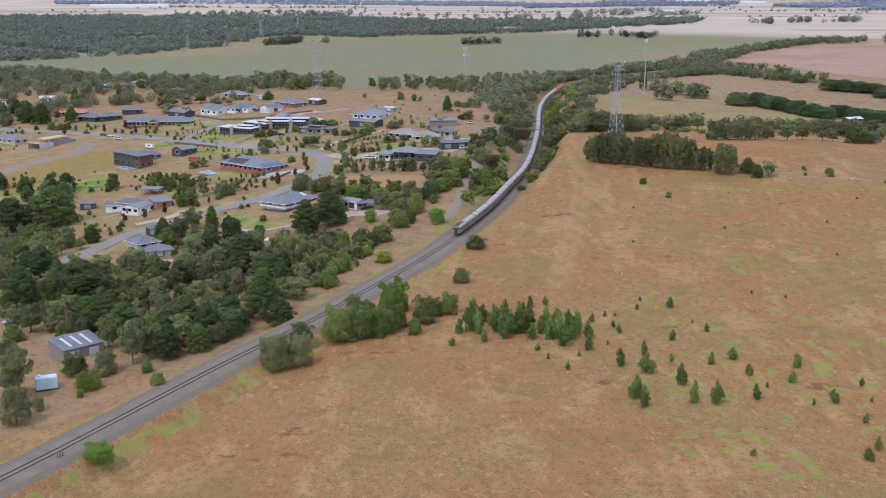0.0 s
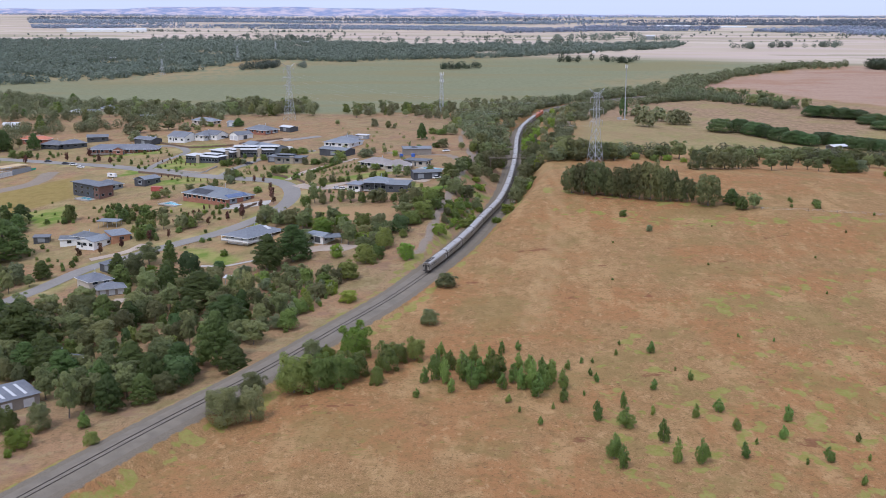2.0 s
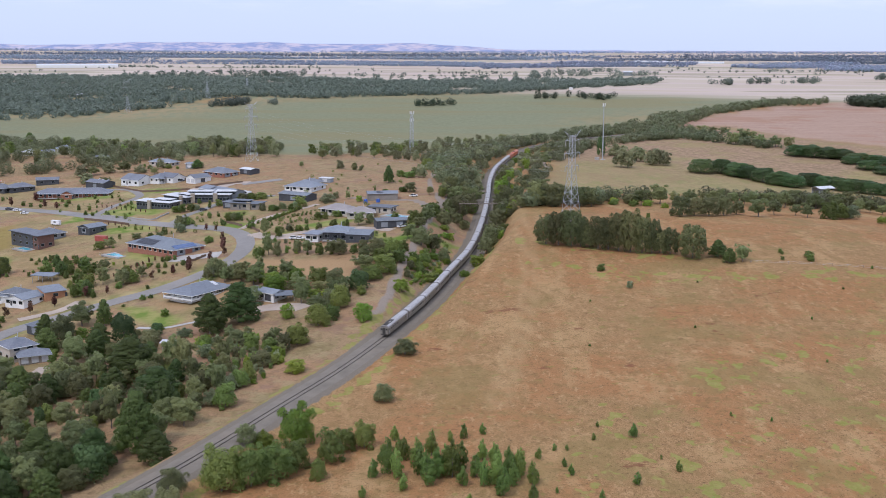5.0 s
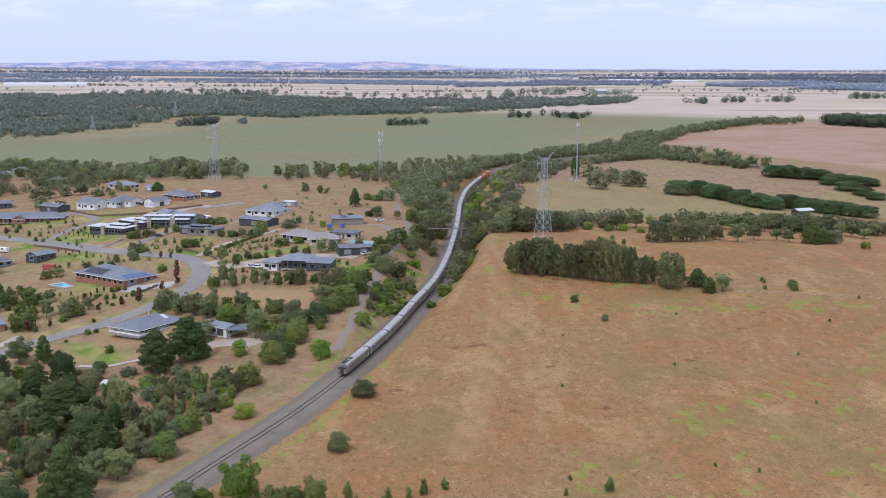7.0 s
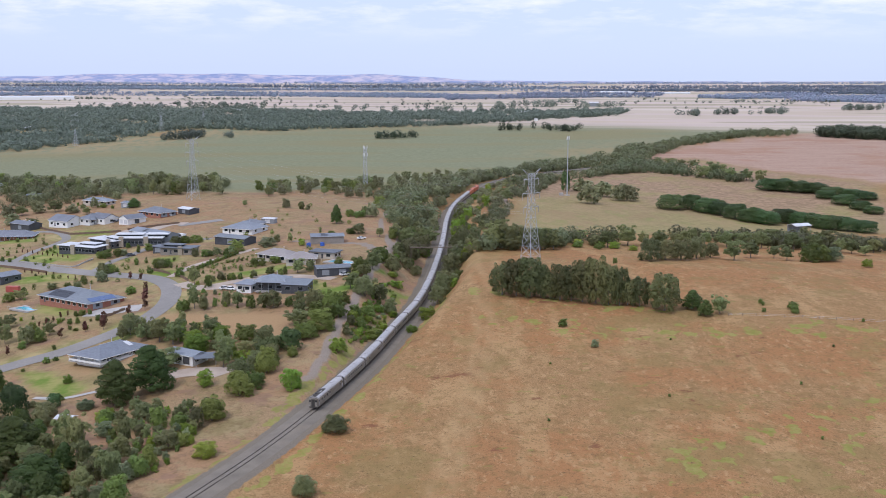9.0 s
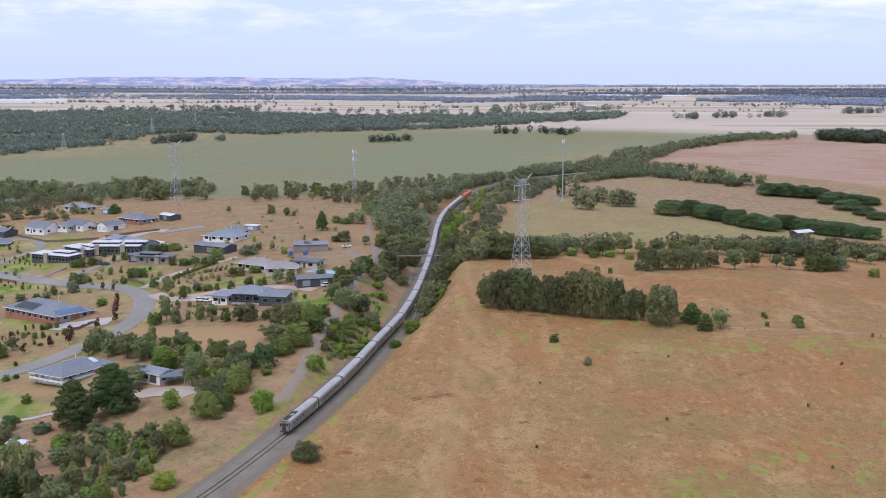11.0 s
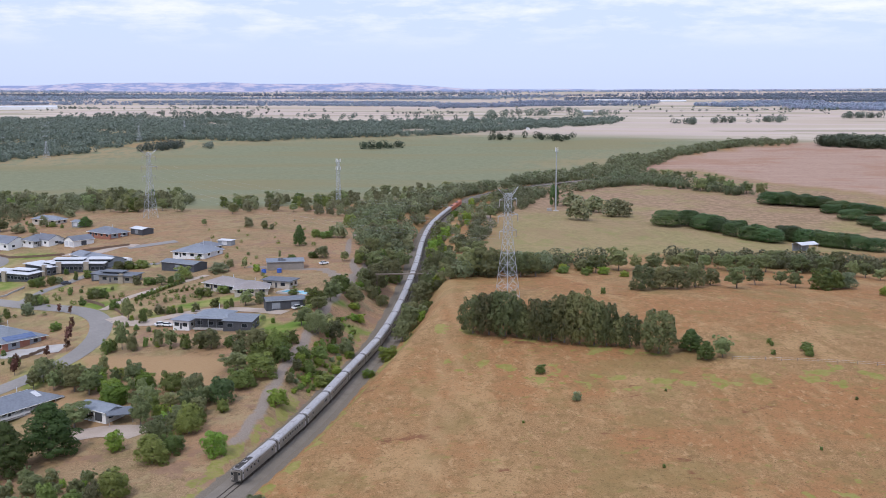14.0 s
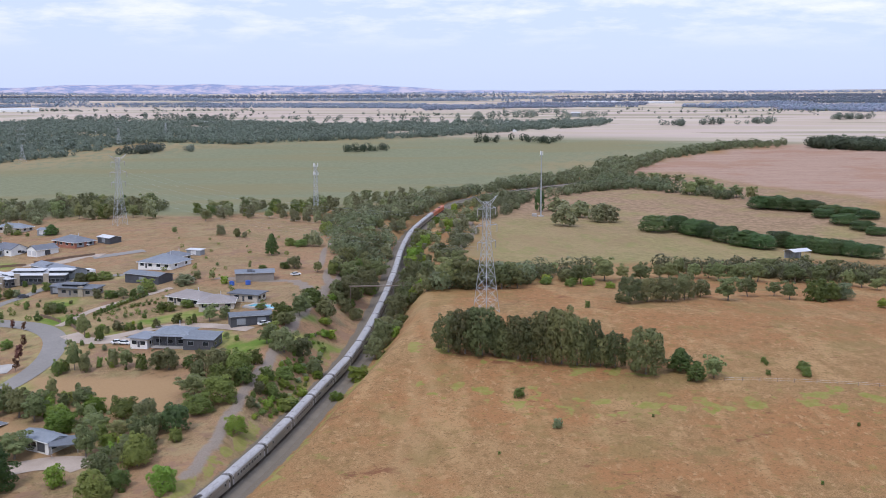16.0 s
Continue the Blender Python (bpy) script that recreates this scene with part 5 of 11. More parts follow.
house(-199.0, 794.6, 4.0, 7.0, 8.0, 3.1, "gable", BRICK, SLATEROOF, "red brick gabled porch wing with a grey roof", "house", windows=1, pitch=25)
house(-188.7, 833.5, -37.0, 18.0, 9.5, 3.4, "gable", CHARCOAL, SLATEROOF, "dark steel shed with skylight strips", "shed", windows=0, doors=1, skylights=3)
house(-177.5, 652.6, -42.0, 24.0, 8.0, 6.4, "flat", CHARCOAL, DARKROOF, "two-storey dark grey box house", "house", windows=4, storeys=2)
house(-168.6, 644.2, -42.0, 5.0, 8.8, 6.2, "flat", BROWNBRICK, DARKROOF, "two-storey brown brick wing", "house", windows=1, storeys=2)
house(-171.0, 666.0, -42.0, 13.0, 8.0, 3.0, "hip", GREYWALL, DARKROOF, "low grey rear wing with a dark hipped roof", "house", windows=2)
house(-150.7, 668.6, -36.0, 9.0, 11.0, 3.2, "gable", CHARCOAL, GREYROOF, "charcoal garage with a grey gable roof", "garage", windows=1, doors=1)
house(-145.6, 543.2, -28.0, 10.5, 12.5, 3.0, "gable", WHITEWALL, GREYROOF, "white house with a grey gabled roof", "house", windows=3, pitch=14)
house(-136.4, 548.7, 38.0, 9.0, 8.0, 2.9, "skillion", ORANGEBRICK, GREYROOF, "orange brick wing with a grey roof", "house", windows=1)
house(-158.6, 550.0, 6.0, 8.5, 7.5, 2.8, "gable", WHITEWALL, DARKROOF, "small white gabled wing", "house", windows=1, pitch=14)
house(-151.5, 551.0, -25.0, 11.0, 8.0, 3.2, "hip", WHITEWALL, DARKROOF, "dark hip-roofed middle of the white house", "house", windows=2)
house(-147.6, 576.5, -11.0, 10.0, 6.0, 2.5, "flat", None, GREYROOF, "open grey-roofed shelter beside the trees", "carport")
house(-174.4, 558.0, 8.0, 7.0, 5.0, 2.4, "flat", CHARCOAL, DARKROOF, "dark garden shed on dry grass", "shed", windows=0, doors=1)
house(-124.5, 467.4, 41.0, 9.6, 10.8, 5.2, "hip", BEIGEWALL, SLATEROOF, "two-storey grey hip-roofed house among trees", "house", windows=2, storeys=2, pitch=22)
house(-117.0, 461.6, 24.0, 10.0, 7.5, 2.8, "hip", TAUPEWALL, SLATEROOF, "grey hip-roofed triple garage", "garage", windows=0, doors=3)
house(-125.5, 498.0, -45.0, 11.0, 6.0, 2.7, "skillion", CHARCOAL, DARKROOF, "dark skillion-roofed shed among trees", "shed", windows=0, doors=1)
house(-109.0, 369.6, -20.4, 12.9, 10, 2.9, "hip", BEIGEWALL, GREYROOF, "grey-roofed house half hidden by trees", "house", windows=3)
house(-111.0, 334.0, 45.4, 13.0, 9.5, 3.2, "skillion", TAUPEWALL, SLATEROOF, "grey farm shed with pale skylight strips", "shed", windows=0, doors=2, skylights=3)
house(-251.0, 733.0, 62.3, 26.7, 10, 4.5, "frame", TIMBER, TIMBER, "timber-framed house under construction", "house")
house(-253.5, 832.7, -24.0, 15.5, 11.0, 2.9, "hip", CHARCOAL, SLATEROOF, "dark low-roofed house with wide eaves", "house", windows=3)
house(-241.0, 833.0, 35.0, 16.0, 10.0, 3.2, "hip", CHARCOAL, SLATEROOF, "dark hip-roofed wing with a wide eave", "house", windows=3)
house(-275.0, 858.1, -2.5, 21.2, 10, 2.9, "hip", BRICK, REDROOF, "house with an orange-red tiled roof", "house", windows=2)
house(-230.7, 858.2, 15.0, 14.5, 9.0, 3.2, "gable", CHARCOAL, SLATEROOF, "dark house with a slate roof", "house", windows=2)
house(-282.0, 751.3, -38.2, 22.4, 10, 2.9, "hip", BEIGEWALL, SLATEROOF, "house with a dark hipped roof", "house", windows=2)
house(-317.2, 929.4, 6.5, 11.4, 8, 3.2, "gable", WHITEWALL, PALEROOF, "white gabled house among trees", "house", windows=2)
house(-347.6, 921.3, -5.2, 11.6, 8, 2.8, "flat", WHITEWALL, SLATEROOF, "low house with pale walls", "house", windows=2)
house(-287.6, 1002.0, -6.6, 11.1, 9, 2.9, "hip", BEIGEWALL, PALEROOF, "far house with a pale roof", "house", windows=2)
house(-275.4, 1002.7, 14.2, 13.2, 9, 2.9, "gable", BEIGEWALL, GREYROOF, "far house with a grey gabled roof", "house", windows=2)
house(-270.5, 1039.8, 23.0, 12.8, 9, 2.9, "hip", BEIGEWALL, GREYROOF, "far house with a blue-grey roof", "house", windows=2)
house(-218.8, 960.4, 5.4, 11.5, 9, 2.9, "flat", CHARCOAL, DARKROOF, "far dark house among grey trees", "house", windows=2)
house(-163.3, 915.8, -30.3, 20.7, 9, 2.9, "hip", BEIGEWALL, GREYROOF, "house with a blue-grey hipped roof", "house", windows=3)
house(-138.4, 888.9, -31.7, 6.2, 6, 2.9, "gable", GREYWALL, GREYROOF, "small grey shed by trees", "shed", windows=0, doors=1)
house(303.1, 854.7, 22.0, 13.0, 8.0, 4.6, "gable", None, PALEROOF, "open hay shed with a white roof", "shed")
house(-69.7, 462.4, -19.7, 4.9, 4, 2.2, "gable", None, PALEROOF, "small open shelter with a pale roof", "shelter")
house(-143.7, 366.2, -6.4, 1.2, 3, 2.2, "gable", WHITEWALL, PALEROOF, "small white shed among trees", "shed", windows=0, doors=1)
house(-371.0, 2062.2, 2.6, 8.9, 9, 3, "gable", WHITEWALL, PALEROOF, "far white house among trees", "house", windows=0)
house(-451.0, 2218.0, 37.1, 33.2, 9, 3, "gable", GREYWALL, PALEROOF, "far grey house among trees", "house", windows=0)
house(-231.2, 2325.3, 40.5, 32.1, 12, 4, "gable", WHITEWALL, PALEROOF, "far long white shed at the wood's edge", "shed", windows=0)
house(-103.2, 2317.1, 0.3, 8.3, 9, 3, "gable", WHITEWALL, PALEROOF, "far white house at the wood's edge", "house", windows=0)
house(-483.4, 1846.8, -23.2, 21.7, 10, 3, "gable", GREYWALL, PALEROOF, "far grey-roofed house among gums", "house", windows=0)
house(301.1, 2257.0, 31.9, 33.1, 14, 4, "gable", WHITEWALL, PALEROOF, "far white farm shed behind the green field", "shed", windows=0)
house(297.7, 2055.7, -4.6, 5.6, 8, 3, "gable", WHITEWALL, PALEROOF, "far white house behind the green field", "house", windows=0)
house(493.4, 2567.7, -5.2, 18.9, 16, 7, "gable", GREYWALL, PALEROOF, "far pale farm shed on the plain", "shed", windows=0)
house(710.6, 3353.5, -33.2, 99.8, 16, 2.4, "gable", WHITEWALL, PALEROOF, "far long white greenhouse on the plain", "greenhouse", windows=0)
house(817.6, 3274.8, -7.6, 151.4, 16, 2.4, "gable", WHITEWALL, PALEROOF, "far long white greenhouse on the plain", "greenhouse", windows=0)
house(954.1, 3050.7, -9.1, 53.1, 16, 2.4, "gable", WHITEWALL, PALEROOF, "far long white greenhouse on the plain", "greenhouse", windows=0)
house(-30.5, 3124.6, 0.6, 57.1, 16, 2.4, "gable", WHITEWALL, PALEROOF, "far long white greenhouse on the plain", "greenhouse", windows=0)
house(-358.1, 3332.2, 4.2, 52.4, 16, 2.4, "gable", WHITEWALL, PALEROOF, "far long white greenhouse on the plain", "greenhouse", windows=0)


# ---- plants ----
def crown_mesh(name, lobes, count, size, seed, material):
    """Leaf clumps as small tilted sprays on and in a set of lobes (x, y, z, rx, rz), more of them outside than inside."""
    r = np.random.RandomState(seed)
    lob = np.array(lobes)
    vol = (lob[:, 3] ** 2 * lob[:, 4]) ** 0.6
    pick = lob[r.choice(len(lob), size=count, p=vol / vol.sum())]
    n = r.normal(size=(count, 3))
    n /= np.linalg.norm(n, axis=1)[:, None]
    flip = n[:, 2] < -0.6
    n[flip, 2] *= -1
    depth = 1 - 0.4 * r.rand(count) ** 2.5 + 0.12 * r.rand(count)
    c = pick[:, :3] + n * depth[:, None] * pick[:, [3, 3, 4]]
    c[:, 2] = np.maximum(c[:, 2], 0.01)
    m = n + r.normal(scale=0.42, size=(count, 3)) + np.array([0, 0, 0.25])
    m /= np.linalg.norm(m, axis=1)[:, None]
    u = np.cross(m, r.normal(size=(count, 3)))
    u /= np.linalg.norm(u, axis=1)[:, None]
    w = np.cross(m, u)
    s = (size * (0.55 + 0.9 * r.rand(count)))[:, None]
    v = np.stack([c + u * s * 1.25, c - u * s * 0.75 + w * s * 0.7, c - u * s * 0.75 - w * s * 0.7], 1).reshape(-1, 3)
    me = bpy.data.meshes.new(name)
    me.from_pydata(v.tolist(), [], np.arange(count * 3).reshape(-1, 3).tolist())
    me.materials.append(material)
    # sprays take the light as the rounded crown does
    whole = (c - np.array([0, 0, 0.42])) * 2.0
    soft = whole * 0.55 + n * 0.4 + m * 0.45 + np.array([0, 0, 0.15])
    soft /= np.linalg.norm(soft, axis=1)[:, None]
    me.normals_split_custom_set_from_vertices(np.repeat(soft, 3, 0).tolist())
    return me


def stem_mesh(name, limbs, material=None):
    """A tapered trunk whose limbs spring from its top, all in one piece."""
    (a, b, r1, r2), rest = limbs[0], limbs[1:]
    n = max(5, len(rest))
    v = [(a[0] + r1 * math.cos(6.2832 * k / n), a[1] + r1 * math.sin(6.2832 * k / n), a[2]) for k in range(n)]
    v += [(b[0] + r2 * math.cos(6.2832 * k / n), b[1] + r2 * math.sin(6.2832 * k / n), b[2]) for k in range(n)] + [(b[0], b[1], b[2] + r2)]
    f = [(k, (k + 1) % n, n + (k + 1) % n, n + k) for k in range(n)] + [(n + k, n + (k + 1) % n, 2 * n) for k in range(n)]
    for k, (_, tip, _, r) in enumerate(rest):
        i, base = len(v), (n + k, n + (k + 1) % n, 2 * n)
        v += [(tip[0] + r, tip[1], tip[2]), (tip[0], tip[1] + r, tip[2]), (tip[0], tip[1], tip[2] + r)]
        f += [(base[j], base[(j + 1) % 3], i + (j + 1) % 3, i + j) for j in range(3)]
    me = bpy.data.meshes.new(name)
    me.from_pydata(v, [], f)
    me.materials.append(material or BARK)
    return me


def shape(kind, seed):
    """Lobes of the crown and limbs of the trunk for a plant one metre high and one metre wide."""
    r = random.Random(seed)
    u = r.uniform
    lobes, limbs = [], []
    if kind == "pine":
        limbs.append(((0, 0, -0.05), (0, 0, 0.8), 0.05, 0.015))
        for k in range(46):
            z = 0.1 + 0.84 * k / 45
            w = (0.47 if z < 0.4 else 0.47 * (1 - ((z - 0.4) / 0.62) ** 1.5)) * u(0.7, 1.02) + 0.03
            a = k * 2.4 + u(-0.4, 0.4)
            reach = max(0.02, w - 0.1)
            lobes.append((math.cos(a) * reach, math.sin(a) * reach, z, u(0.1, 0.17), u(0.035, 0.07)))
        lobes += [(0, 0, 0.28, 0.34, 0.24), (0, 0, 0.55, 0.26, 0.26), (u(-0.05, 0.05), 0, 0.87, 0.1, 0.1)]
    elif kind == "cypress":
        limbs.append(((0, 0, -0.05), (0, 0, 0.7), 0.05, 0.02))
        lobes += [(0, 0, 0.3, 0.48, 0.32), (0, 0, 0.6, 0.44, 0.3)] + [(u(-0.3, 0.3), u(-0.3, 0.3), u(0.55, 0.86), u(0.12, 0.22), u(0.1, 0.15)) for _ in range(8)]
    elif kind in ("gum", "purple"):
        fork = 0.22
        limbs.append(((0, 0, -0.05), (u(-0.03, 0.03), u(-0.03, 0.03), fork), 0.026, 0.018))
        for k in range(26):
            a, w = k * 2.4 + u(-0.5, 0.5), u(0.1, 0.41)
            if kind == "purple":
                w *= 0.5
            z = u(0.26, 0.93) - 0.35 * max(0, w - 0.2)
            c = (math.cos(a) * w, math.sin(a) * w, z)
            lobes.append((*c, u(0.06, 0.13), u(0.05, 0.11)))
            if k < 7:
                limbs.append(((0, 0, fork), c, 0.012, 0.004))
        lobes += [(u(-0.06, 0.06), u(-0.06, 0.06), 0.62, 0.24, 0.24), (u(-0.1, 0.1), u(-0.1, 0.1), 0.38, 0.27, 0.18)]
    elif kind == "shelter":
        limbs.append(((0, 0, -0.05), (u(-0.03, 0.03), 0, 0.35), 0.03, 0.015))
        for k in range(30):
            a, z = k * 2.4 + u(-0.3, 0.3), 0.1 + 0.8 * (k / 29) ** 0.8
            w = 0.46 * math.sqrt(max(0.02, 1 - ((z - 0.42) / 0.56) ** 2)) * u(0.72, 1.0)
            c = (math.cos(a) * w, math.sin(a) * w, z)
            lobes.append((*c, u(0.07, 0.13), u(0.08, 0.15)))
            if k % 5 == 0:
                limbs.append(((0, 0, 0.2), c, 0.012, 0.004))
        lobes += [(0, 0, 0.3, 0.4, 0.28), (0, 0, 0.6, 0.36, 0.33)]
    elif kind == "casuarina":
        limbs.append(((0, 0, -0.05), (0, 0, 0.4), 0.035, 0.015))
        for k in range(26):
            a, w = k * 2.4 + u(-0.5, 0.5), u(0.1, 0.4)
            c = (math.cos(a) * w, math.sin(a) * w, u(0.12, 0.92) - 0.45 * max(0, w - 0.2))
            lobes.append((*c, u(0.07, 0.14), u(0.07, 0.15)))
            if k < 6:
                limbs.append(((0, 0, 0.2), c, 0.012, 0.004))
        lobes += [(0, 0, 0.3, 0.4, 0.3), (0, 0, 0.6, 0.3, 0.3)]
    elif kind == "sapling":
        limbs.append(((0, 0, -0.05), (0, 0, 0.9), 0.03, 0.005))
        for k in range(9):
            z = 0.12 + 0.095 * k
            w = 0.46 * math.sin(math.pi * min(1, (z + 0.32) / 1.32)) ** 1.2
            for j in range(2):
                a = u(0, 6.28)
                lobes.append((math.cos(a) * w * 0.55, math.sin(a) * w * 0.55, z, w * u(0.4, 0.62), u(0.08, 0.13)))
        lobes.append((0, 0, 0.35, 0.3, 0.3))
    else:
        limbs.append(((0, 0, -0.05), (0, 0, 0.25), 0.03, 0.015))
        for k in range(26):
            a, w = k * 2.4 + u(-0.4, 0.4), u(0.1, 0.4)
            c = (math.cos(a) * w, math.sin(a) * w, u(0.12, 0.9) - 0.6 * max(0, w - 0.22))
            lobes.append((*c, u(0.07, 0.15), u(0.07, 0.14)))
            if k < 5:
                limbs.append(((0, 0, 0.1), c, 0.012, 0.004))
        lobes += [(0, 0, 0.3, 0.42, 0.28), (0, 0, 0.5, 0.34, 0.32)]
    return lobes, limbs


# how many clumps of leaves a crown has, and their size, for near, middling and far plants
DENSITY = {"pine": (3600, 0.038), "cypress": (2600, 0.045), "gum": (2500, 0.036), "casuarina": (3000, 0.037), "bush": (2600, 0.040), "shelter": (3400, 0.034), "garden": (1500, 0.05), "bright": (2400, 0.042), "silver": (2200, 0.040),
           "sapling": (1900, 0.04), "purple": (500, 0.06)}
SAYS = {"pine": ("dense dark green pine with branches low down", "tree", "pine_tree"), "cypress": ("dark green clipped cypress of a farm windbreak", "tree", "cypress_tree"),
        "gum": ("grey-green gum tree with a pale branching trunk", "tree", "gum_tree"), "casuarina": ("dull olive she-oak with a ragged crown", "tree", "she_oak"),
        "bush": ("rounded dark green shrub on dry grass", "shrub", "shrub"), "shelter": ("tall dark green she-oak of a dense shelter row", "tree", "shelter_tree"), "garden": ("small green garden shrub beside the houses", "shrub", "garden_shrub"), "bright": ("bright green leafy shrub on dry ground", "shrub", "green_shrub"),
        "silver": ("silvery blue-green wattle shrub", "shrub", "wattle"), "sapling": ("young self-sown pine on the dry pasture", "sapling", "pine_sapling"),
        "purple": ("young plum-coloured street tree", "tree", "street_tree")}
PROTO = {}


def proto(kind, level, variant):
    key = (kind, level, variant)
    if key not in PROTO:
        lobes, limbs = shape(kind, sum(map(ord, kind)) * 10 + variant)
        n, s = DENSITY[kind]
        k = (4.2, 1.7, 0.6, 0.24)[level]
        PROTO[key] = (stem_mesh("trunk", limbs if level < 3 else limbs[:1]), crown_mesh("crown", lobes, int(n * k), s * (0.44, 0.72, 1.15, 1.8)[level], variant + 7 * level, LEAVES[kind]))
    return PROTO[key]


chance = random.Random(11)
STANDING, THICKET = [], []


def plant(kind, x, y, h, w):
    for hx, hy, ha, hl, hd in FOOTPRINTS:
        ex, ey = x - hx, y - hy
        ca, sa = math.cos(ha), math.sin(ha)
        if abs(ex * ca + ey * sa) < hl + 0.22 * w and abs(ey * ca - ex * sa) < hd + 0.22 * w:
            return None
    STANDING.append((x, y, w))
    if kind == "casuarina" and y > 780:
        near_, side_, _ = rail_near(x, y)
        THICKET.append((x, y, min(h, 4.5) if side_ > 0 and near_ < 28 else h, w))
        return None
    wide = w * 2000 / max(y - 60, 120)
    level = 0 if wide > 62 else 1 if wide > 34 else 2 if wide > 18 else 3
    trunk, crown = proto(kind, level, chance.randrange(4))
    label, category, name = SAYS[kind]
    t = tagged(new(name), label, category, f"{category}s of the farmland")
    t.matrix_basis = Matrix.Translation(at(x, y, -0.05)) @ Matrix.Rotation(chance.uniform(0, 6.28), 4, "Z") @ Matrix.Diagonal((w, w * chance.uniform(0.85, 1.15), h, 1))
    for n, me in (("trunk", trunk), ("crown", crown)):
        o = new(n, me)
        o.parent = t
    return t


def forest(name, polygon, gap, h0, h1, material, label, k=34, gaps=0.0, clear=9.0, patch=1.0):
    """Far trees too many to count: small ragged crowns joined into one."""
    r = np.random.RandomState(len(polygon) * 7 + int(abs(polygon[0][0])))
    p = np.array(polygon)
    lo, hi = p.min(0), p.max(0)
    n = int(min(40000, (hi - lo)[0] * (hi - lo)[1] / gap**2 * 1.1)) + 4
    pts = lo + r.rand(n, 2) * (hi - lo)
    pts = pts[inside(p, pts[:, 0], pts[:, 1]) > 0]
    pts = pts[rail_near(pts[:, 0], pts[:, 1])[0] > clear]
    if gaps:
        thin = np.sin(pts[:, 0] / 37 / patch + 2 * np.sin(pts[:, 1] / 61)) + np.sin(pts[:, 1] / 43 + pts[:, 0] / 90 / patch) + 0.5 * r.rand(len(pts))
        pts = pts[thin > np.quantile(thin, gaps)]
    pts = pts[:9500]
    n = len(pts)
    z = height(pts[:, 0], pts[:, 1])
    h = (h0 + (h1 - h0) * r.rand(n))[:, None, None]
    w = h * (0.42 + 0.3 * r.rand(n))[:, None, None]
    q = r.normal(size=(n, k, 3))
    q /= np.linalg.norm(q, axis=2)[..., None]
    c = np.column_stack([pts, z])[:, None, :] + np.concatenate([q[..., :2] * w * (0.75 + 0.3 * r.rand(n, k, 1)), h * (0.5 + 0.48 * np.maximum(q[..., 2:], -0.95) * (0.8 + 0.25 * r.rand(n, k, 1)))], 2)
    m = q + r.normal(scale=0.4, size=(n, k, 3)) + np.array([0, 0, 0.3])
    m /= np.linalg.norm(m, axis=2)[..., None]
    a = np.cross(m, r.normal(size=(n, k, 3)))
    a /= np.linalg.norm(a, axis=2)[..., None]
    b = np.cross(m, a)
    s = h * (0.12 + 0.1 * r.rand(n, k, 1)) * (34 / k) ** 0.5
    v = np.stack([c + a * s, c - a * s * 0.6 + b * s * 0.9, c - a * s * 0.6 - b * s * 0.9], 2).reshape(-1, 3)
    f = np.arange(len(v)).reshape(-1, 3).tolist()
    ob = surface(name, v, f, material, False)
    col = ob.data.attributes.new("tone", "FLOAT", "FACE")
    col.data.foreach_set("value", np.repeat(r.uniform(-0.5, 0.5, n), k))
    if k >= 40:
        soft = (q * 0.8 + m * 0.35).reshape(-1, 3)
        soft /= np.linalg.norm(soft, axis=1)[:, None]
        ob.data.normals_split_custom_set_from_vertices(np.repeat(soft, 3, 0).tolist())
    return tagged(ob, label, "woods", kind="stuff")


def scrub(spots):
    """Small far shrubs, joined."""
    r = np.random.RandomState(len(spots) + int(abs(spots[0][0])))
    v, f = [], []
    for x, y, h in spots:
        z0 = float(height(x, y))
        for k in range(60):
            q = r.normal(size=3)
            q /= np.linalg.norm(q)
            c = np.array([x, y, z0 + h * 0.4]) + q * np.array([0.55, 0.55, 0.5]) * h * (0.7 + 0.3 * r.rand())
            a = np.cross(q + r.normal(scale=0.4, size=3), r.normal(size=3))
            a *= h * 0.13 / np.linalg.norm(a)
            b = np.cross(q, a)
            i = len(v)
            v += [c + a, c + b - a * 0.6, c - b - a * 0.6]
            f.append((i, i + 1, i + 2))
    return tagged(surface("scrub", v, f, LEAVES["bush"], False), "low dark green scrub scattered over dry ground", "scrub", kind="stuff")


# ---- trees, shrubs and saplings where they stand: kind, x, y, height, width ----
scrub([(30, 650, 2.4), (-45, 739, 2.8), (-16, 850, 2.5), (-9, 779, 2.4), (-53, 839, 1.3), (-18, 834, 1.4), (-33, 845, 1.2), (-28, 810, 1.6), (-6, 750, 1.2), (2, 828, 1.9), (-29, 767, 1.6), (-12, 798, 1.3), (-47, 808, 2.4), (-31, 742, 1.4), (9, 801, 1.9), (-29, 788, 1.9), (10, 770, 2.6), (-6, 867, 1.4), (-16, 734, 1.8), (-35, 829, 1.7)])
scrub([(-124, 663, 2.0), (-136, 689, 1.6), (-108, 645, 1.9), (-94, 669, 2.9), (-32, 750, 1.5), (-72, 654, 1.3), (-7, 678, 2.9), (-165, 784, 2.1), (-57, 649, 1.5), (-31, 647, 2.1), (-66, 664, 2.7), (-23, 686, 1.6), (-9, 689, 2.1), (-93, 644, 2.3), (-30, 726, 1.5), (-169, 801, 1.2), (-157, 762, 2.2), (7, 656, 1.6), (-65, 734, 1.9), (-102, 663, 2.8)])
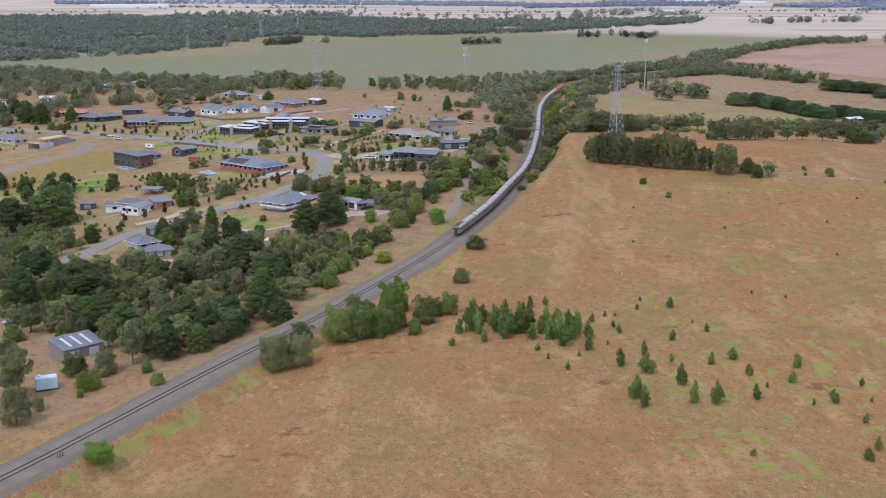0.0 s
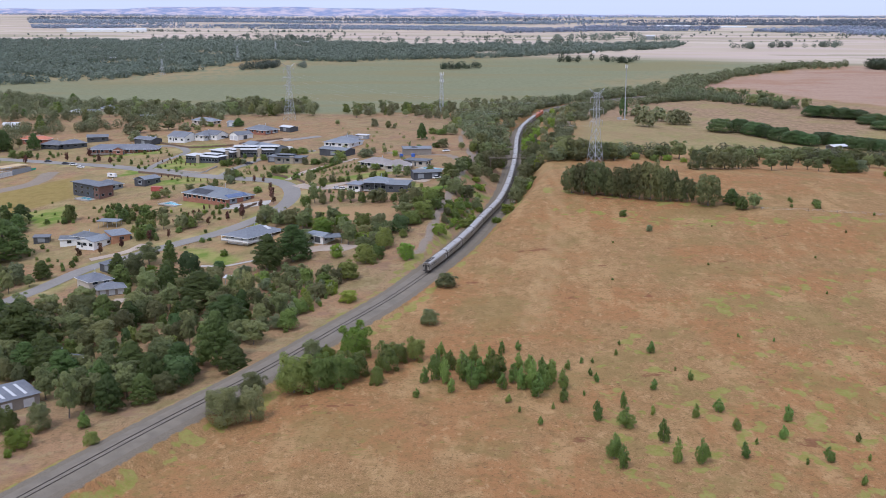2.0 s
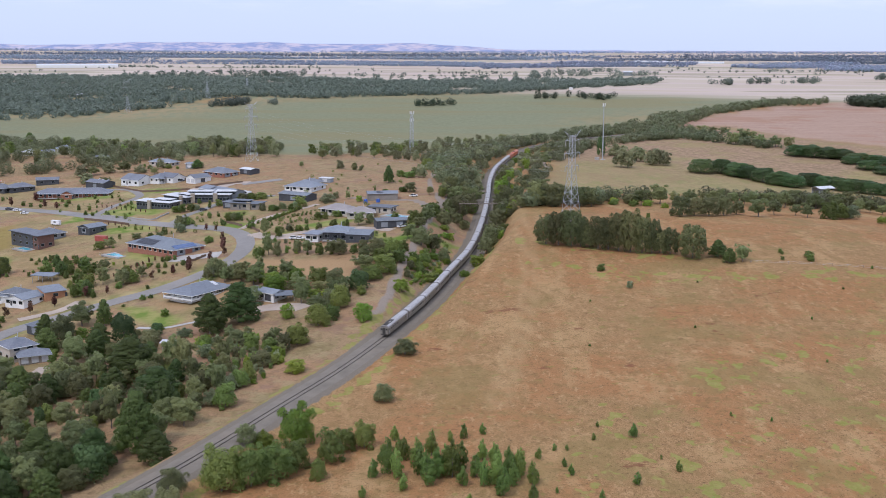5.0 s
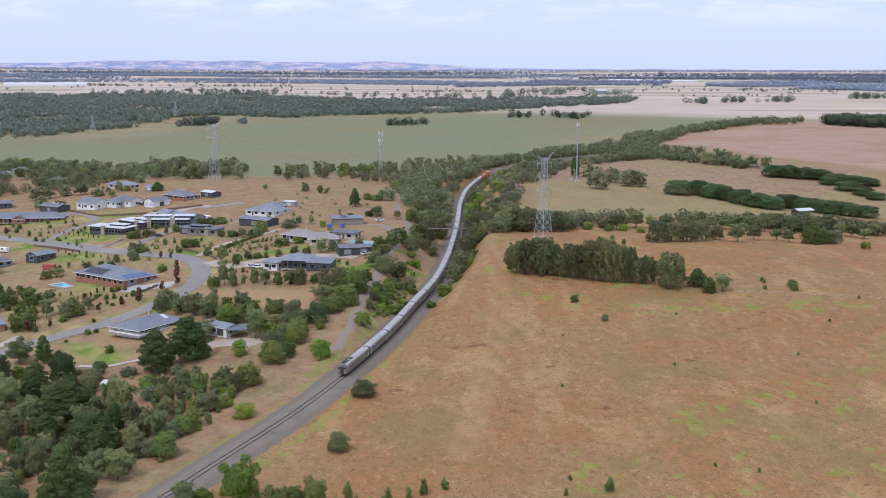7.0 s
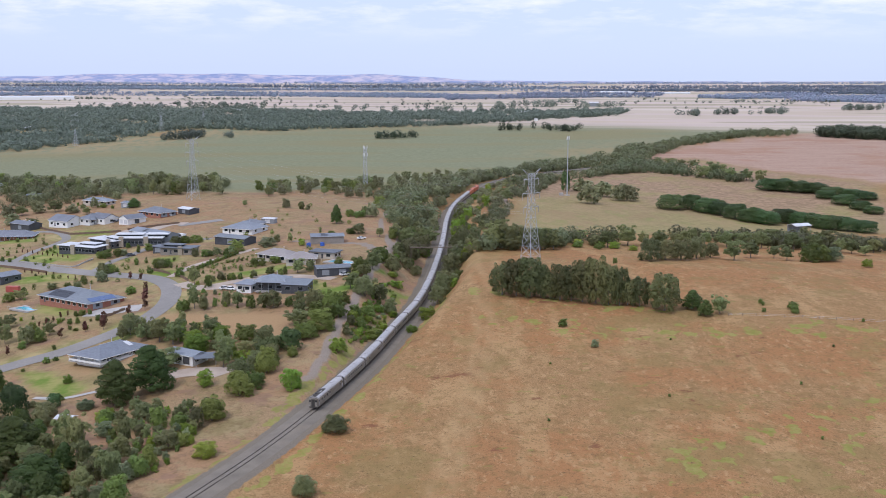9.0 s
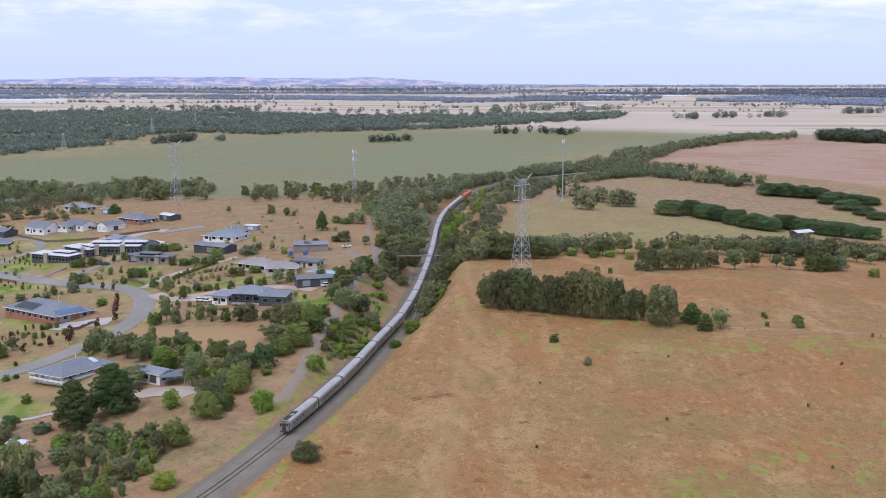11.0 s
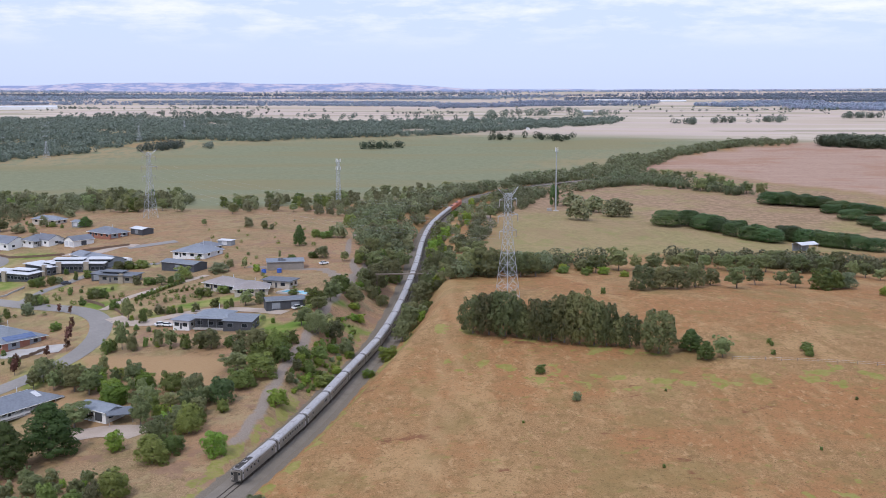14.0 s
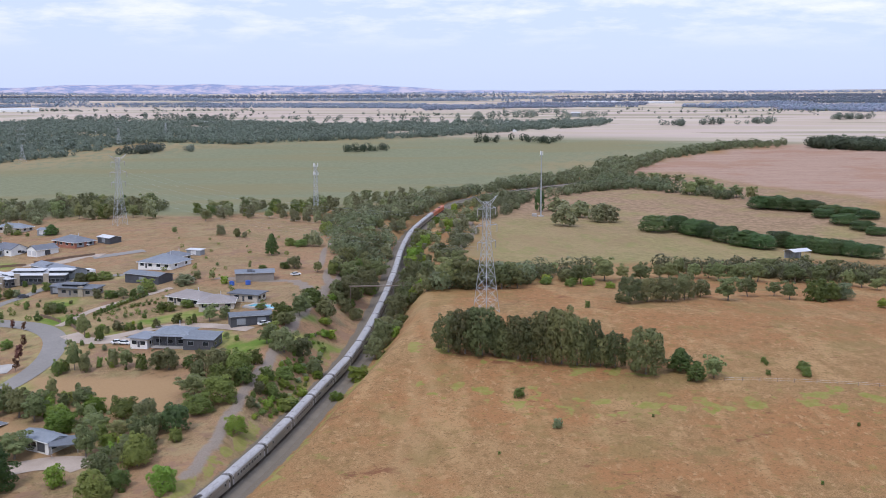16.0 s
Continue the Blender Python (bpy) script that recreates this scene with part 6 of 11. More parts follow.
scrub([(-31, 739, 2.5), (-114, 653, 1.9), (-36, 690, 1.4), (-21, 733, 1.7), (-49, 689, 1.6), (-145, 733, 2.9), (-17, 718, 1.2), (-107, 672, 2.0), (-98, 679, 1.8), (-143, 707, 2.1), (-41, 652, 2.7), (-97, 686, 2.6), (-75, 658, 1.3), (-51, 653, 2.5), (-85, 658, 2.8), (-95, 658, 1.7), (-46, 654, 1.9), (-49, 643, 1.3), (-100, 672, 2.9), (-126, 652, 1.4)])
scrub([(-107, 669, 2.7), (-131, 645, 1.7), (-146, 702, 1.8), (-105, 645, 1.9), (-134, 669, 1.7), (-140, 696, 2.5), (-98, 677, 1.1), (-58, 654, 1.7), (-56, 655, 1.3), (-54, 657, 1.6), (-52, 659, 1.5), (-50, 661, 1.4), (-48, 662, 1.5), (-46, 664, 1.8), (-45, 666, 1.8), (-43, 668, 1.3), (-41, 670, 1.3), (-39, 672, 1.3), (-37, 674, 1.3), (-35, 676, 1.5)])
scrub([(-33, 678, 1.8), (-51, 646, 1.7), (-48, 647, 1.4), (-45, 648, 1.8), (-43, 649, 1.8), (-40, 650, 1.3), (-38, 652, 1.8), (-35, 653, 1.9), (-32, 654, 1.3), (-30, 655, 1.7), (-27, 657, 1.5), (-199, 767, 0.9), (-195, 766, 1.0), (-192, 765, 1.1), (-188, 765, 0.8), (-184, 764, 0.8), (-181, 763, 1.1), (-177, 762, 1.1), (-173, 761, 1.2), (-169, 760, 1.2)])
scrub([(-165, 759, 1.1), (-159, 834, 1.1), (-156, 834, 1.2), (-153, 834, 0.8), (-151, 834, 1.1), (-148, 834, 0.9), (-146, 834, 1.2), (-143, 834, 0.9), (-140, 834, 0.9)])
plant("pine", -182.9, 530.9, 18.4, 23.9)
plant("pine", -199.1, 520.4, 16.0, 22.2)
plant("pine", -299.9, 831.4, 15.9, 14.7)
plant("pine", -286.9, 824.1, 15.0, 14.5)
plant("pine", -265.8, 825.4, 11.8, 10.5)
plant("pine", -319.4, 865.2, 12.4, 12.7)
plant("pine", -321.0, 841.0, 13.7, 14.0)
plant("bush", -270.3, 795.9, 5.3, 7.0)
plant("bush", -263.7, 794.8, 5.0, 7.8)
plant("bush", -259.5, 796.3, 4.6, 6.3)
plant("bush", -172.5, 594.9, 8.7, 8.3)
plant("bright", -77.0, 241.5, 4.9, 7.8)
plant("casuarina", -46.1, 305.0, 10.9, 11.6)
plant("casuarina", -39.7, 307.0, 9.7, 9.2)
plant("casuarina", -41.2, 321.8, 6.7, 8.3)
plant("bush", -30.8, 327.5, 12.3, 11.7)
plant("bush", -24.1, 328.8, 10.6, 10.1)
plant("bush", -19.3, 332.4, 10.0, 10.2)
plant("bush", -14.4, 338.5, 8.4, 7.8)
plant("bush", -8.2, 330.4, 5.5, 4.7)
plant("bush", -5.9, 341.9, 8.8, 8.4)
plant("bush", 2.0, 351.5, 7.6, 7.5)
plant("bush", -2.4, 350.1, 6.3, 6.2)
plant("bright", -15.7, 355.8, 11.7, 11.9)
plant("bright", -24.1, 354.1, 5.5, 7.2)
plant("casuarina", 12.6, 432.0, 5.6, 9.5)
plant("casuarina", 6.5, 388.2, 5.7, 7.5)
plant("casuarina", -28.2, 353.0, 5.5, 6.3)
plant("sapling", 4.8, 330.2, 5.1, 3.0)
plant("sapling", 8.2, 332.8, 9.5, 5.6)
plant("sapling", 12.2, 321.6, 4.5, 2.7)
plant("sapling", 9.8, 355.0, 4.7, 2.8)
plant("sapling", 12.4, 341.2, 6.3, 3.8)
plant("sapling", 15.4, 338.1, 7.3, 4.3)
plant("sapling", 19.2, 343.8, 7.1, 4.2)
plant("sapling", 17.7, 325.2, 8.8, 5.2)
plant("sapling", 20.4, 329.5, 7.9, 4.6)
plant("sapling", 24.2, 353.8, 3.3, 1.9)
plant("sapling", 23.8, 329.5, 10.2, 6.1)
plant("sapling", 27.9, 355.4, 4.4, 2.6)
plant("sapling", 26.2, 335.0, 7.3, 4.3)
plant("sapling", 25.9, 324.2, 5.4, 3.2)
plant("sapling", 27.1, 314.1, 2.6, 2.3)
plant("sapling", 33.0, 358.2, 3.3, 2.0)
plant("sapling", 31.8, 340.6, 5.6, 3.3)
plant("sapling", 31.3, 324.4, 7.1, 4.2)
plant("sapling", 34.3, 324.5, 8.8, 5.2)
plant("sapling", 35.3, 318.5, 7.0, 4.1)
plant("sapling", 37.3, 329.8, 7.9, 4.6)
plant("sapling", 39.8, 329.9, 7.2, 4.2)
plant("sapling", 40.8, 335.2, 5.5, 3.3)
plant("sapling", 42.6, 324.9, 6.1, 3.6)
plant("sapling", 41.7, 315.0, 4.6, 2.9)
plant("sapling", 45.9, 340.7, 3.2, 1.9)
plant("sapling", 29.4, 307.1, 1.9, 1.1)
plant("sapling", 34.0, 298.4, 2.8, 1.7)
plant("sapling", 38.4, 310.0, 1.9, 1.1)
plant("sapling", 47.8, 320.3, 1.7, 1.0)
plant("sapling", 2.7, 318.3, 3.0, 1.8)
plant("sapling", 50.5, 346.2, 2.1, 1.3)
plant("sapling", 53.7, 346.3, 1.8, 1.1)
plant("sapling", 52.6, 330.5, 3.1, 1.8)
plant("sapling", 51.6, 335.6, 2.6, 1.5)
plant("sapling", 10.5, 329.8, 7.7, 4.5)
plant("sapling", 16.3, 330.7, 7.7, 4.6)
plant("sapling", 22.3, 332.3, 7.7, 4.6)
plant("sapling", 29.4, 329.6, 6.1, 3.6)
plant("sapling", 34.4, 335.0, 6.9, 4.1)
plant("sapling", 37.9, 324.6, 6.4, 3.8)
plant("sapling", 10.9, 347.4, 3.9, 2.3)
plant("sapling", 48.8, 302.8, 5.7, 3.4)
plant("sapling", 57.0, 311.7, 5.2, 2.6)
plant("sapling", 55.6, 298.8, 5.7, 4.9)
plant("sapling", 61.6, 352.9, 2.2, 1.3)
plant("sapling", 64.0, 361.8, 1.8, 1.1)
plant("sapling", 72.3, 354.6, 4.2, 2.9)
plant("sapling", 67.7, 325.7, 3.4, 2.3)
plant("sapling", 76.7, 340.8, 1.4, 0.8)
plant("sapling", 79.5, 333.6, 3.1, 2.0)
plant("sapling", 74.9, 306.9, 4.2, 2.4)
plant("sapling", 81.9, 311.0, 4.2, 3.5)
plant("sapling", 63.2, 290.2, 6.5, 3.6)
plant("sapling", 64.0, 308.0, 2.9, 1.7)
plant("sapling", 49.4, 279.2, 6.9, 4.0)
plant("sapling", 50.7, 274.1, 6.2, 3.1)
plant("sapling", 64.1, 278.3, 6.8, 3.2)
plant("sapling", 70.0, 278.6, 6.6, 4.0)
plant("sapling", 81.2, 282.9, 4.4, 2.9)
plant("sapling", 83.6, 299.8, 3.5, 2.8)
plant("sapling", 98.7, 306.4, 4.8, 2.8)
plant("sapling", 94.3, 295.5, 3.6, 2.7)
plant("sapling", 86.4, 291.2, 1.9, 1.1)
plant("sapling", 95.4, 280.2, 1.9, 1.1)
plant("sapling", 101.1, 282.1, 4.2, 3.2)
plant("sapling", 105.1, 269.5, 2.8, 2.1)
plant("sapling", 112.7, 294.4, 2.6, 1.6)
plant("sapling", 111.4, 283.2, 2.0, 1.1)
plant("sapling", 97.8, 247.4, 3.5, 2.6)
plant("sapling", 102.3, 253.4, 3.9, 2.1)
plant("sapling", 71.3, 247.5, 1.9, 1.8)
plant("sapling", 112.2, 364.9, 1.5, 0.9)
plant("sapling", 102.0, 368.4, 1.5, 0.9)
plant("bush", 180.7, 534.7, 3.4, 4.0)
plant("bush", 171.4, 543.5, 2.1, 2.0)
plant("purple", -147.2, 523.1, 5.2, 4.1)
plant("purple", -138.8, 527.3, 5.3, 4.1)
plant("purple", -131.2, 534.4, 5.0, 3.9)
plant("purple", -120.5, 542.5, 5.4, 4.2)
plant("purple", -112.5, 545.6, 4.0, 3.1)
plant("purple", -96.8, 560.2, 4.4, 3.5)
plant("purple", -88.7, 565.6, 4.5, 3.5)
plant("purple", -82.8, 571.9, 6.0, 4.7)
plant("purple", -81.8, 566.2, 6.0, 4.7)
plant("purple", -75.3, 582.4, 4.6, 3.6)
plant("purple", -72.2, 600.6, 5.9, 4.7)
plant("purple", -69.9, 588.4, 5.0, 4.0)
plant("purple", -74.9, 616.6, 5.2, 4.1)
plant("purple", -81.9, 641.5, 3.8, 3.0)
plant("purple", -87.7, 647.0, 3.8, 3.0)
plant("purple", -253.3, 770.5, 6.0, 4.7)
plant("purple", -203.4, 761.0, 5.9, 4.7)
plant("purple", -217.8, 789.8, 6.1, 4.9)
plant("purple", -228.3, 776.1, 6.0, 4.8)
plant("purple", -193.7, 752.2, 4.9, 3.9)
plant("bush", 91.3, 519.8, 3.1, 3.7)
plant("silver", 98.1, 494.9, 3.1, 3.1)
plant("bush", 179.6, 529.6, 3.3, 3.7)
plant("bush", 168.5, 531.0, 1.7, 1.7)
plant("bush", 171.3, 540.7, 1.8, 1.7)
plant("bush", 200.8, 517.9, 1.5, 1.4)
plant("shelter", 74.3, 563.5, 12.7, 10.1)
plant("shelter", 79.5, 560.7, 14.9, 11.3)
plant("shelter", 84.7, 558.1, 16.2, 11.3)
plant("shelter", 88.6, 556.7, 13.0, 9.0)
plant("shelter", 92.0, 554.6, 9.9, 8.6)
plant("shelter", 95.4, 552.4, 14.3, 9.5)
plant("shelter", 99.5, 550.3, 13.8, 9.9)
plant("shelter", 103.5, 548.3, 16.8, 11.3)
plant("shelter", 108.2, 546.2, 17.8, 11.8)
plant("shelter", 112.8, 544.2, 15.5, 10.5)
plant("shelter", 116.7, 543.1, 14.6, 8.8)
plant("shelter", 119.8, 542.8, 10.0, 7.4)
plant("shelter", 124.0, 541.0, 11.4, 8.2)
plant("shelter", 131.8, 534.4, 14.2, 13.0)
# trees between the estate road and the railway
plant("gum", -50.0, 537.1, 9.7, 10.5)
plant("bright", -41.3, 530.9, 7.0, 8.1)
plant("casuarina", -58.7, 548.4, 4.8, 7.2)
plant("gum", -28.6, 522.7, 6.1, 7.9)
plant("gum", -20.8, 515.2, 5.6, 7.8)
plant("bright", -23.0, 509.5, 3.9, 6.0)
plant("casuarina", -11.5, 506.4, 6.2, 6.5)
plant("gum", -16.1, 503.8, 4.9, 7.6)
plant("bush", -18.7, 472.6, 8.0, 11.1)
plant("bright", -31.1, 485.0, 6.2, 5.7)
plant("bright", -2.5, 474.1, 7.0, 8.0)
plant("cypress", -5.4, 515.0, 8.6, 7.7)
plant("pine", -48.8, 486.7, 15.6, 17.3)
plant("pine", -58.0, 476.6, 14.8, 14.9)
plant("cypress", -88.9, 475.7, 11.3, 8.9)
plant("pine", -102.5, 501.5, 10.4, 6.7)
plant("gum", -111.7, 503.9, 9.2, 14.7)
plant("casuarina", -112.9, 483.4, 11.0, 9.8)
plant("gum", -100.2, 452.2, 11.8, 14.0)
plant("bright", -106.8, 485.8, 4.7, 5.4)
plant("casuarina", -78.8, 472.5, 5.2, 9.3)
plant("cypress", -78.5, 481.2, 4.8, 4.2)
plant("silver", -67.3, 476.3, 3.2, 7.3)
plant("bush", -57.4, 460.3, 4.5, 7.0)
plant("gum", -58.9, 431.1, 13.7, 9.2)
plant("silver", -55.0, 447.6, 4.8, 6.3)
plant("gum", -46.7, 436.3, 9.7, 5.6)
plant("casuarina", -46.1, 461.4, 5.0, 8.9)
plant("bush", -39.7, 449.8, 7.1, 5.8)
plant("bush", -24.4, 451.6, 8.0, 10.0)
plant("casuarina", -28.1, 446.1, 6.6, 5.7)
plant("casuarina", -33.8, 431.6, 5.5, 8.2)
plant("bush", -33.4, 447.9, 4.8, 6.7)
plant("bush", -36.2, 417.3, 6.6, 5.3)
plant("silver", -41.4, 410.4, 5.0, 7.8)
plant("bush", -38.4, 412.4, 6.0, 7.0)
plant("bright", -22.2, 422.0, 4.3, 7.1)
plant("bush", -30.1, 432.5, 4.2, 4.6)
plant("pine", -76.9, 434.4, 12.8, 17.9)
plant("pine", -72.4, 443.1, 8.8, 6.7)
plant("pine", -62.7, 407.4, 10.2, 16.5)
plant("gum", -53.3, 426.8, 5.3, 6.4)
plant("casuarina", -98.8, 478.8, 3.1, 6.4)
plant("casuarina", -86.3, 484.4, 2.1, 4.3)
plant("gum", -41.3, 439.1, 5.4, 3.7)
plant("casuarina", -48.8, 428.1, 3.1, 6.4)
plant("garden", -94.6, 532.0, 2.5, 3.1)
plant("garden", -91.7, 533.8, 1.7, 2.4)
plant("garden", -100.9, 525.2, 1.1, 1.9)
plant("bright", -80.6, 506.7, 3.2, 4.0)
plant("bush", -78.1, 488.0, 2.1, 2.8)
plant("pine", -127.4, 392.7, 16.0, 21.9)
plant("pine", -145.5, 384.9, 17.0, 15.0)
plant("pine", -139.1, 399.3, 11.6, 6.6)
plant("gum", -143.1, 370.6, 6.2, 9.3)
plant("gum", -133.9, 359.8, 10.4, 10.5)
plant("gum", -126.3, 365.4, 10.4, 10.6)
plant("bright", -122.1, 352.3, 5.4, 2.9)
plant("gum", -117.0, 385.9, 7.0, 6.3)
plant("casuarina", -120.1, 357.3, 7.8, 5.9)
plant("cypress", -115.0, 416.8, 6.5, 6.2)
plant("gum", -100.8, 391.2, 9.9, 13.6)
plant("cypress", -92.0, 387.5, 6.8, 3.3)
plant("pine", -97.6, 412.5, 9.3, 9.3)
plant("gum", -83.4, 385.4, 9.1, 10.8)
plant("gum", -111.3, 462.8, 6.4, 10.4)
plant("cypress", -78.4, 397.7, 8.1, 4.7)
plant("gum", -70.6, 383.1, 12.4, 7.1)
plant("pine", -58.0, 360.3, 17.1, 12.4)
plant("pine", -51.0, 350.3, 9.2, 10.2)
plant("pine", -57.4, 393.4, 10.4, 9.3)
plant("gum", -87.6, 347.5, 11.6, 8.5)
plant("gum", -90.6, 321.1, 13.9, 9.7)
plant("gum", -85.6, 327.9, 10.6, 8.0)
plant("pine", -80.8, 324.3, 10.9, 9.3)
plant("pine", -72.8, 329.0, 8.8, 7.6)
plant("gum", -84.7, 361.4, 5.8, 9.7)
plant("gum", -73.4, 362.1, 9.5, 11.1)
plant("cypress", -65.6, 342.0, 9.5, 8.7)
plant("purple", -73.5, 344.8, 6.9, 3.7)
plant("gum", -102.4, 338.3, 10.6, 8.4)
plant("bush", -104.6, 312.7, 7.4, 8.3)
plant("casuarina", -95.9, 312.7, 7.8, 8.7)
plant("bright", -97.5, 300.8, 5.7, 8.8)
plant("bright", -97.5, 293.9, 2.4, 2.3)
plant("sapling", -84.0, 312.2, 5.0, 4.1)
plant("bush", -74.6, 286.5, 3.4, 4.7)
plant("gum", -115.6, 295.5, 15.0, 11.8)
plant("casuarina", -107.9, 275.0, 11.0, 9.5)
plant("gum", -120.9, 438.3, 10.1, 12.9)
plant("casuarina", -101.8, 446.2, 5.1, 8.3)
plant("gum", -159.5, 445.5, 5.8, 7.3)
plant("bush", -136.4, 350.9, 5.3, 8.9)
plant("casuarina", -88.4, 393.8, 4.0, 6.3)
plant("gum", -109.0, 402.3, 8.3, 8.7)
plant("gum", -158.8, 407.2, 15.0, 13.6)
plant("gum", -131.9, 332.7, 5.5, 9.4)
plant("casuarina", -105.6, 284.6, 4.8, 4.1)
plant("bush", -108.8, 383.4, 5.5, 6.2)
plant("gum", -92.6, 435.1, 5.5, 9.2)
plant("gum", -50.5, 422.0, 5.3, 7.7)
plant("casuarina", -64.3, 366.1, 4.7, 5.8)
plant("bush", -40.1, 393.7, 7.4, 8.2)
plant("silver", -44.5, 396.5, 5.0, 6.2)
plant("casuarina", -50.6, 387.1, 4.9, 6.1)
plant("gum", 151.2, 529.0, 7.6, 7.7)
plant("pine", 142.8, 536.0, 7.3, 8.2)
plant("pine", 145.3, 526.9, 6.1, 6.1)
plant("gum", 82.9, 671.5, 13.2, 14.2)
plant("gum", 90.5, 669.1, 13.7, 15.4)
plant("gum", 100.0, 683.0, 10.4, 11.9)
plant("gum", 104.7, 669.2, 12.2, 11.9)
plant("gum", 111.7, 672.2, 10.7, 11.9)
plant("gum", 124.4, 710.2, 6.0, 7.2)
plant("gum", 133.3, 717.8, 6.6, 8.5)
plant("gum", 155.8, 705.7, 11.4, 14.4)
plant("gum", 166.4, 714.8, 7.2, 9.0)
plant("gum", 199.4, 740.4, 9.3, 11.8)
plant("gum", 212.6, 734.5, 7.5, 9.4)
plant("gum", 193.7, 647.3, 10.3, 12.0)
plant("gum", 207.4, 663.7, 9.1, 9.3)
plant("gum", 246.8, 750.4, 10.7, 12.7)
plant("gum", 220.5, 668.5, 6.9, 7.8)
plant("gum", 222.9, 657.1, 8.0, 8.7)
plant("gum", 277.5, 777.8, 9.9, 12.0)
plant("gum", 277.7, 746.4, 11.8, 13.3)
plant("gum", 281.0, 718.3, 9.0, 10.4)
plant("gum", 284.2, 708.9, 6.1, 8.5)
plant("gum", 186.5, 726.0, 7.4, 10.4)
plant("gum", 204.1, 730.7, 8.0, 9.9)
plant("gum", 235.1, 748.0, 7.7, 9.0)
plant("gum", 257.6, 758.8, 7.8, 10.4)
plant("gum", 276.7, 722.0, 8.5, 9.8)
plant("gum", 299.1, 732.0, 8.1, 10.0)
plant("gum", 142.3, 691.7, 9.5, 11.9)
plant("gum", 173.1, 707.1, 9.3, 11.7)
plant("gum", 189.0, 718.7, 9.5, 12.0)
plant("gum", 213.6, 723.3, 9.6, 12.1)
plant("gum", 221.7, 721.0, 9.6, 11.5)
plant("gum", 233.7, 726.2, 10.2, 12.2)
plant("gum", 252.5, 728.7, 10.3, 12.3)
plant("gum", 264.2, 728.1, 10.3, 12.3)
plant("casuarina", 149.0, 630.4, 10.9, 11.1)
plant("casuarina", 157.9, 636.4, 10.1, 11.7)
plant("casuarina", 165.9, 638.6, 10.1, 11.8)
plant("casuarina", 175.4, 645.9, 11.3, 11.9)
plant("casuarina", 185.1, 656.1, 8.0, 8.6)
plant("bush", 234.6, 656.7, 9.6, 13.8)
plant("bush", 130.6, 617.6, 3.2, 2.3)
plant("bush", 140.8, 715.4, 4.4, 5.6)
plant("bush", 240.8, 659.1, 8.6, 10.3)
plant("bright", 126.9, 692.2, 4.2, 5.4)
plant("bright", 138.9, 690.6, 3.4, 4.8)
plant("bright", 145.0, 687.5, 3.7, 5.9)
plant("bright", 152.8, 679.9, 3.1, 5.3)
plant("bright", 255.4, 640.3, 4.4, 6.5)
plant("silver", 248.3, 664.5, 7.7, 12.0)
plant("cypress", 241.8, 950.8, 10.9, 21.5)
plant("cypress", 259.6, 956.3, 11.8, 18.6)
plant("cypress", 266.1, 943.4, 10.8, 18.3)
plant("cypress", 274.1, 933.7, 10.3, 18.0)
plant("cypress", 280.4, 918.5, 11.3, 18.7)
plant("cypress", 288.0, 905.7, 10.4, 18.4)
plant("cypress", 297.0, 898.2, 9.9, 18.3)
plant("cypress", 313.5, 911.8, 10.1, 18.6)
plant("cypress", 321.3, 901.4, 9.6, 17.4)
plant("cypress", 329.7, 893.3, 9.9, 18.2)
plant("cypress", 337.8, 884.8, 9.8, 18.0)
plant("cypress", 346.9, 879.3, 9.7, 17.9)
plant("cypress", 355.7, 873.5, 8.6, 16.9)
plant("cypress", 262.7, 982.7, 6.5, 10.6)
plant("cypress", 272.7, 945.3, 10.1, 15.2)
plant("cypress", 292.5, 902.0, 10.0, 16.4)
plant("cypress", 318.0, 908.2, 9.7, 16.6)
plant("cypress", 332.5, 885.9, 9.4, 16.1)
plant("casuarina", 182.5, 957.3, 16.4, 19.2)
plant("casuarina", 204.9, 1009.2, 12.5, 15.3)
plant("casuarina", 211.2, 987.7, 13.0, 15.0)
plant("casuarina", 221.7, 987.5, 12.2, 13.3)
plant("casuarina", 191.9, 1045.3, 10.4, 15.9)
plant("casuarina", 198.8, 1011.0, 10.0, 12.8)
plant("casuarina", 220.0, 1003.0, 11.6, 12.7)
plant("cypress", 178.6, 1037.9, 17.1, 7.8)
plant("gum", 337.3, 1277.9, 7.6, 12.3)
plant("gum", 345.6, 1262.7, 8.6, 13.3)
plant("gum", 322.1, 1145.9, 12.5, 12.9)
plant("gum", 337.3, 1162.9, 13.7, 17.1)
plant("gum", 344.4, 1136.5, 11.5, 14.8)
plant("gum", 356.6, 1127.9, 10.5, 14.6)
plant("gum", 362.8, 1109.3, 12.6, 11.5)
plant("gum", 328.0, 1285.8, 8.8, 14.6)
plant("gum", 322.5, 1309.4, 7.8, 12.6)
plant("gum", 354.3, 1193.6, 9.1, 10.4)
plant("cypress", 355.8, 1068.0, 10.7, 20.0)
plant("cypress", 367.7, 1061.9, 10.7, 21.0)
plant("cypress", 379.3, 1055.7, 9.7, 20.9)
plant("cypress", 391.8, 1052.0, 8.8, 20.9)
plant("cypress", 399.9, 1037.7, 7.4, 19.5)
plant("cypress", 409.5, 1028.0, 6.9, 19.2)
plant("cypress", 417.9, 1016.2, 6.8, 18.9)
plant("cypress", 362.8, 1067.9, 9.8, 17.7)
plant("cypress", 386.1, 1055.2, 8.8, 17.4)
plant("cypress", 392.5, 997.9, 8.3, 19.7)
plant("cypress", 395.9, 975.3, 7.3, 18.0)
plant("cypress", 388.3, 1025.6, 6.9, 16.9)
plant("cypress", 399.0, 958.3, 6.4, 15.6)
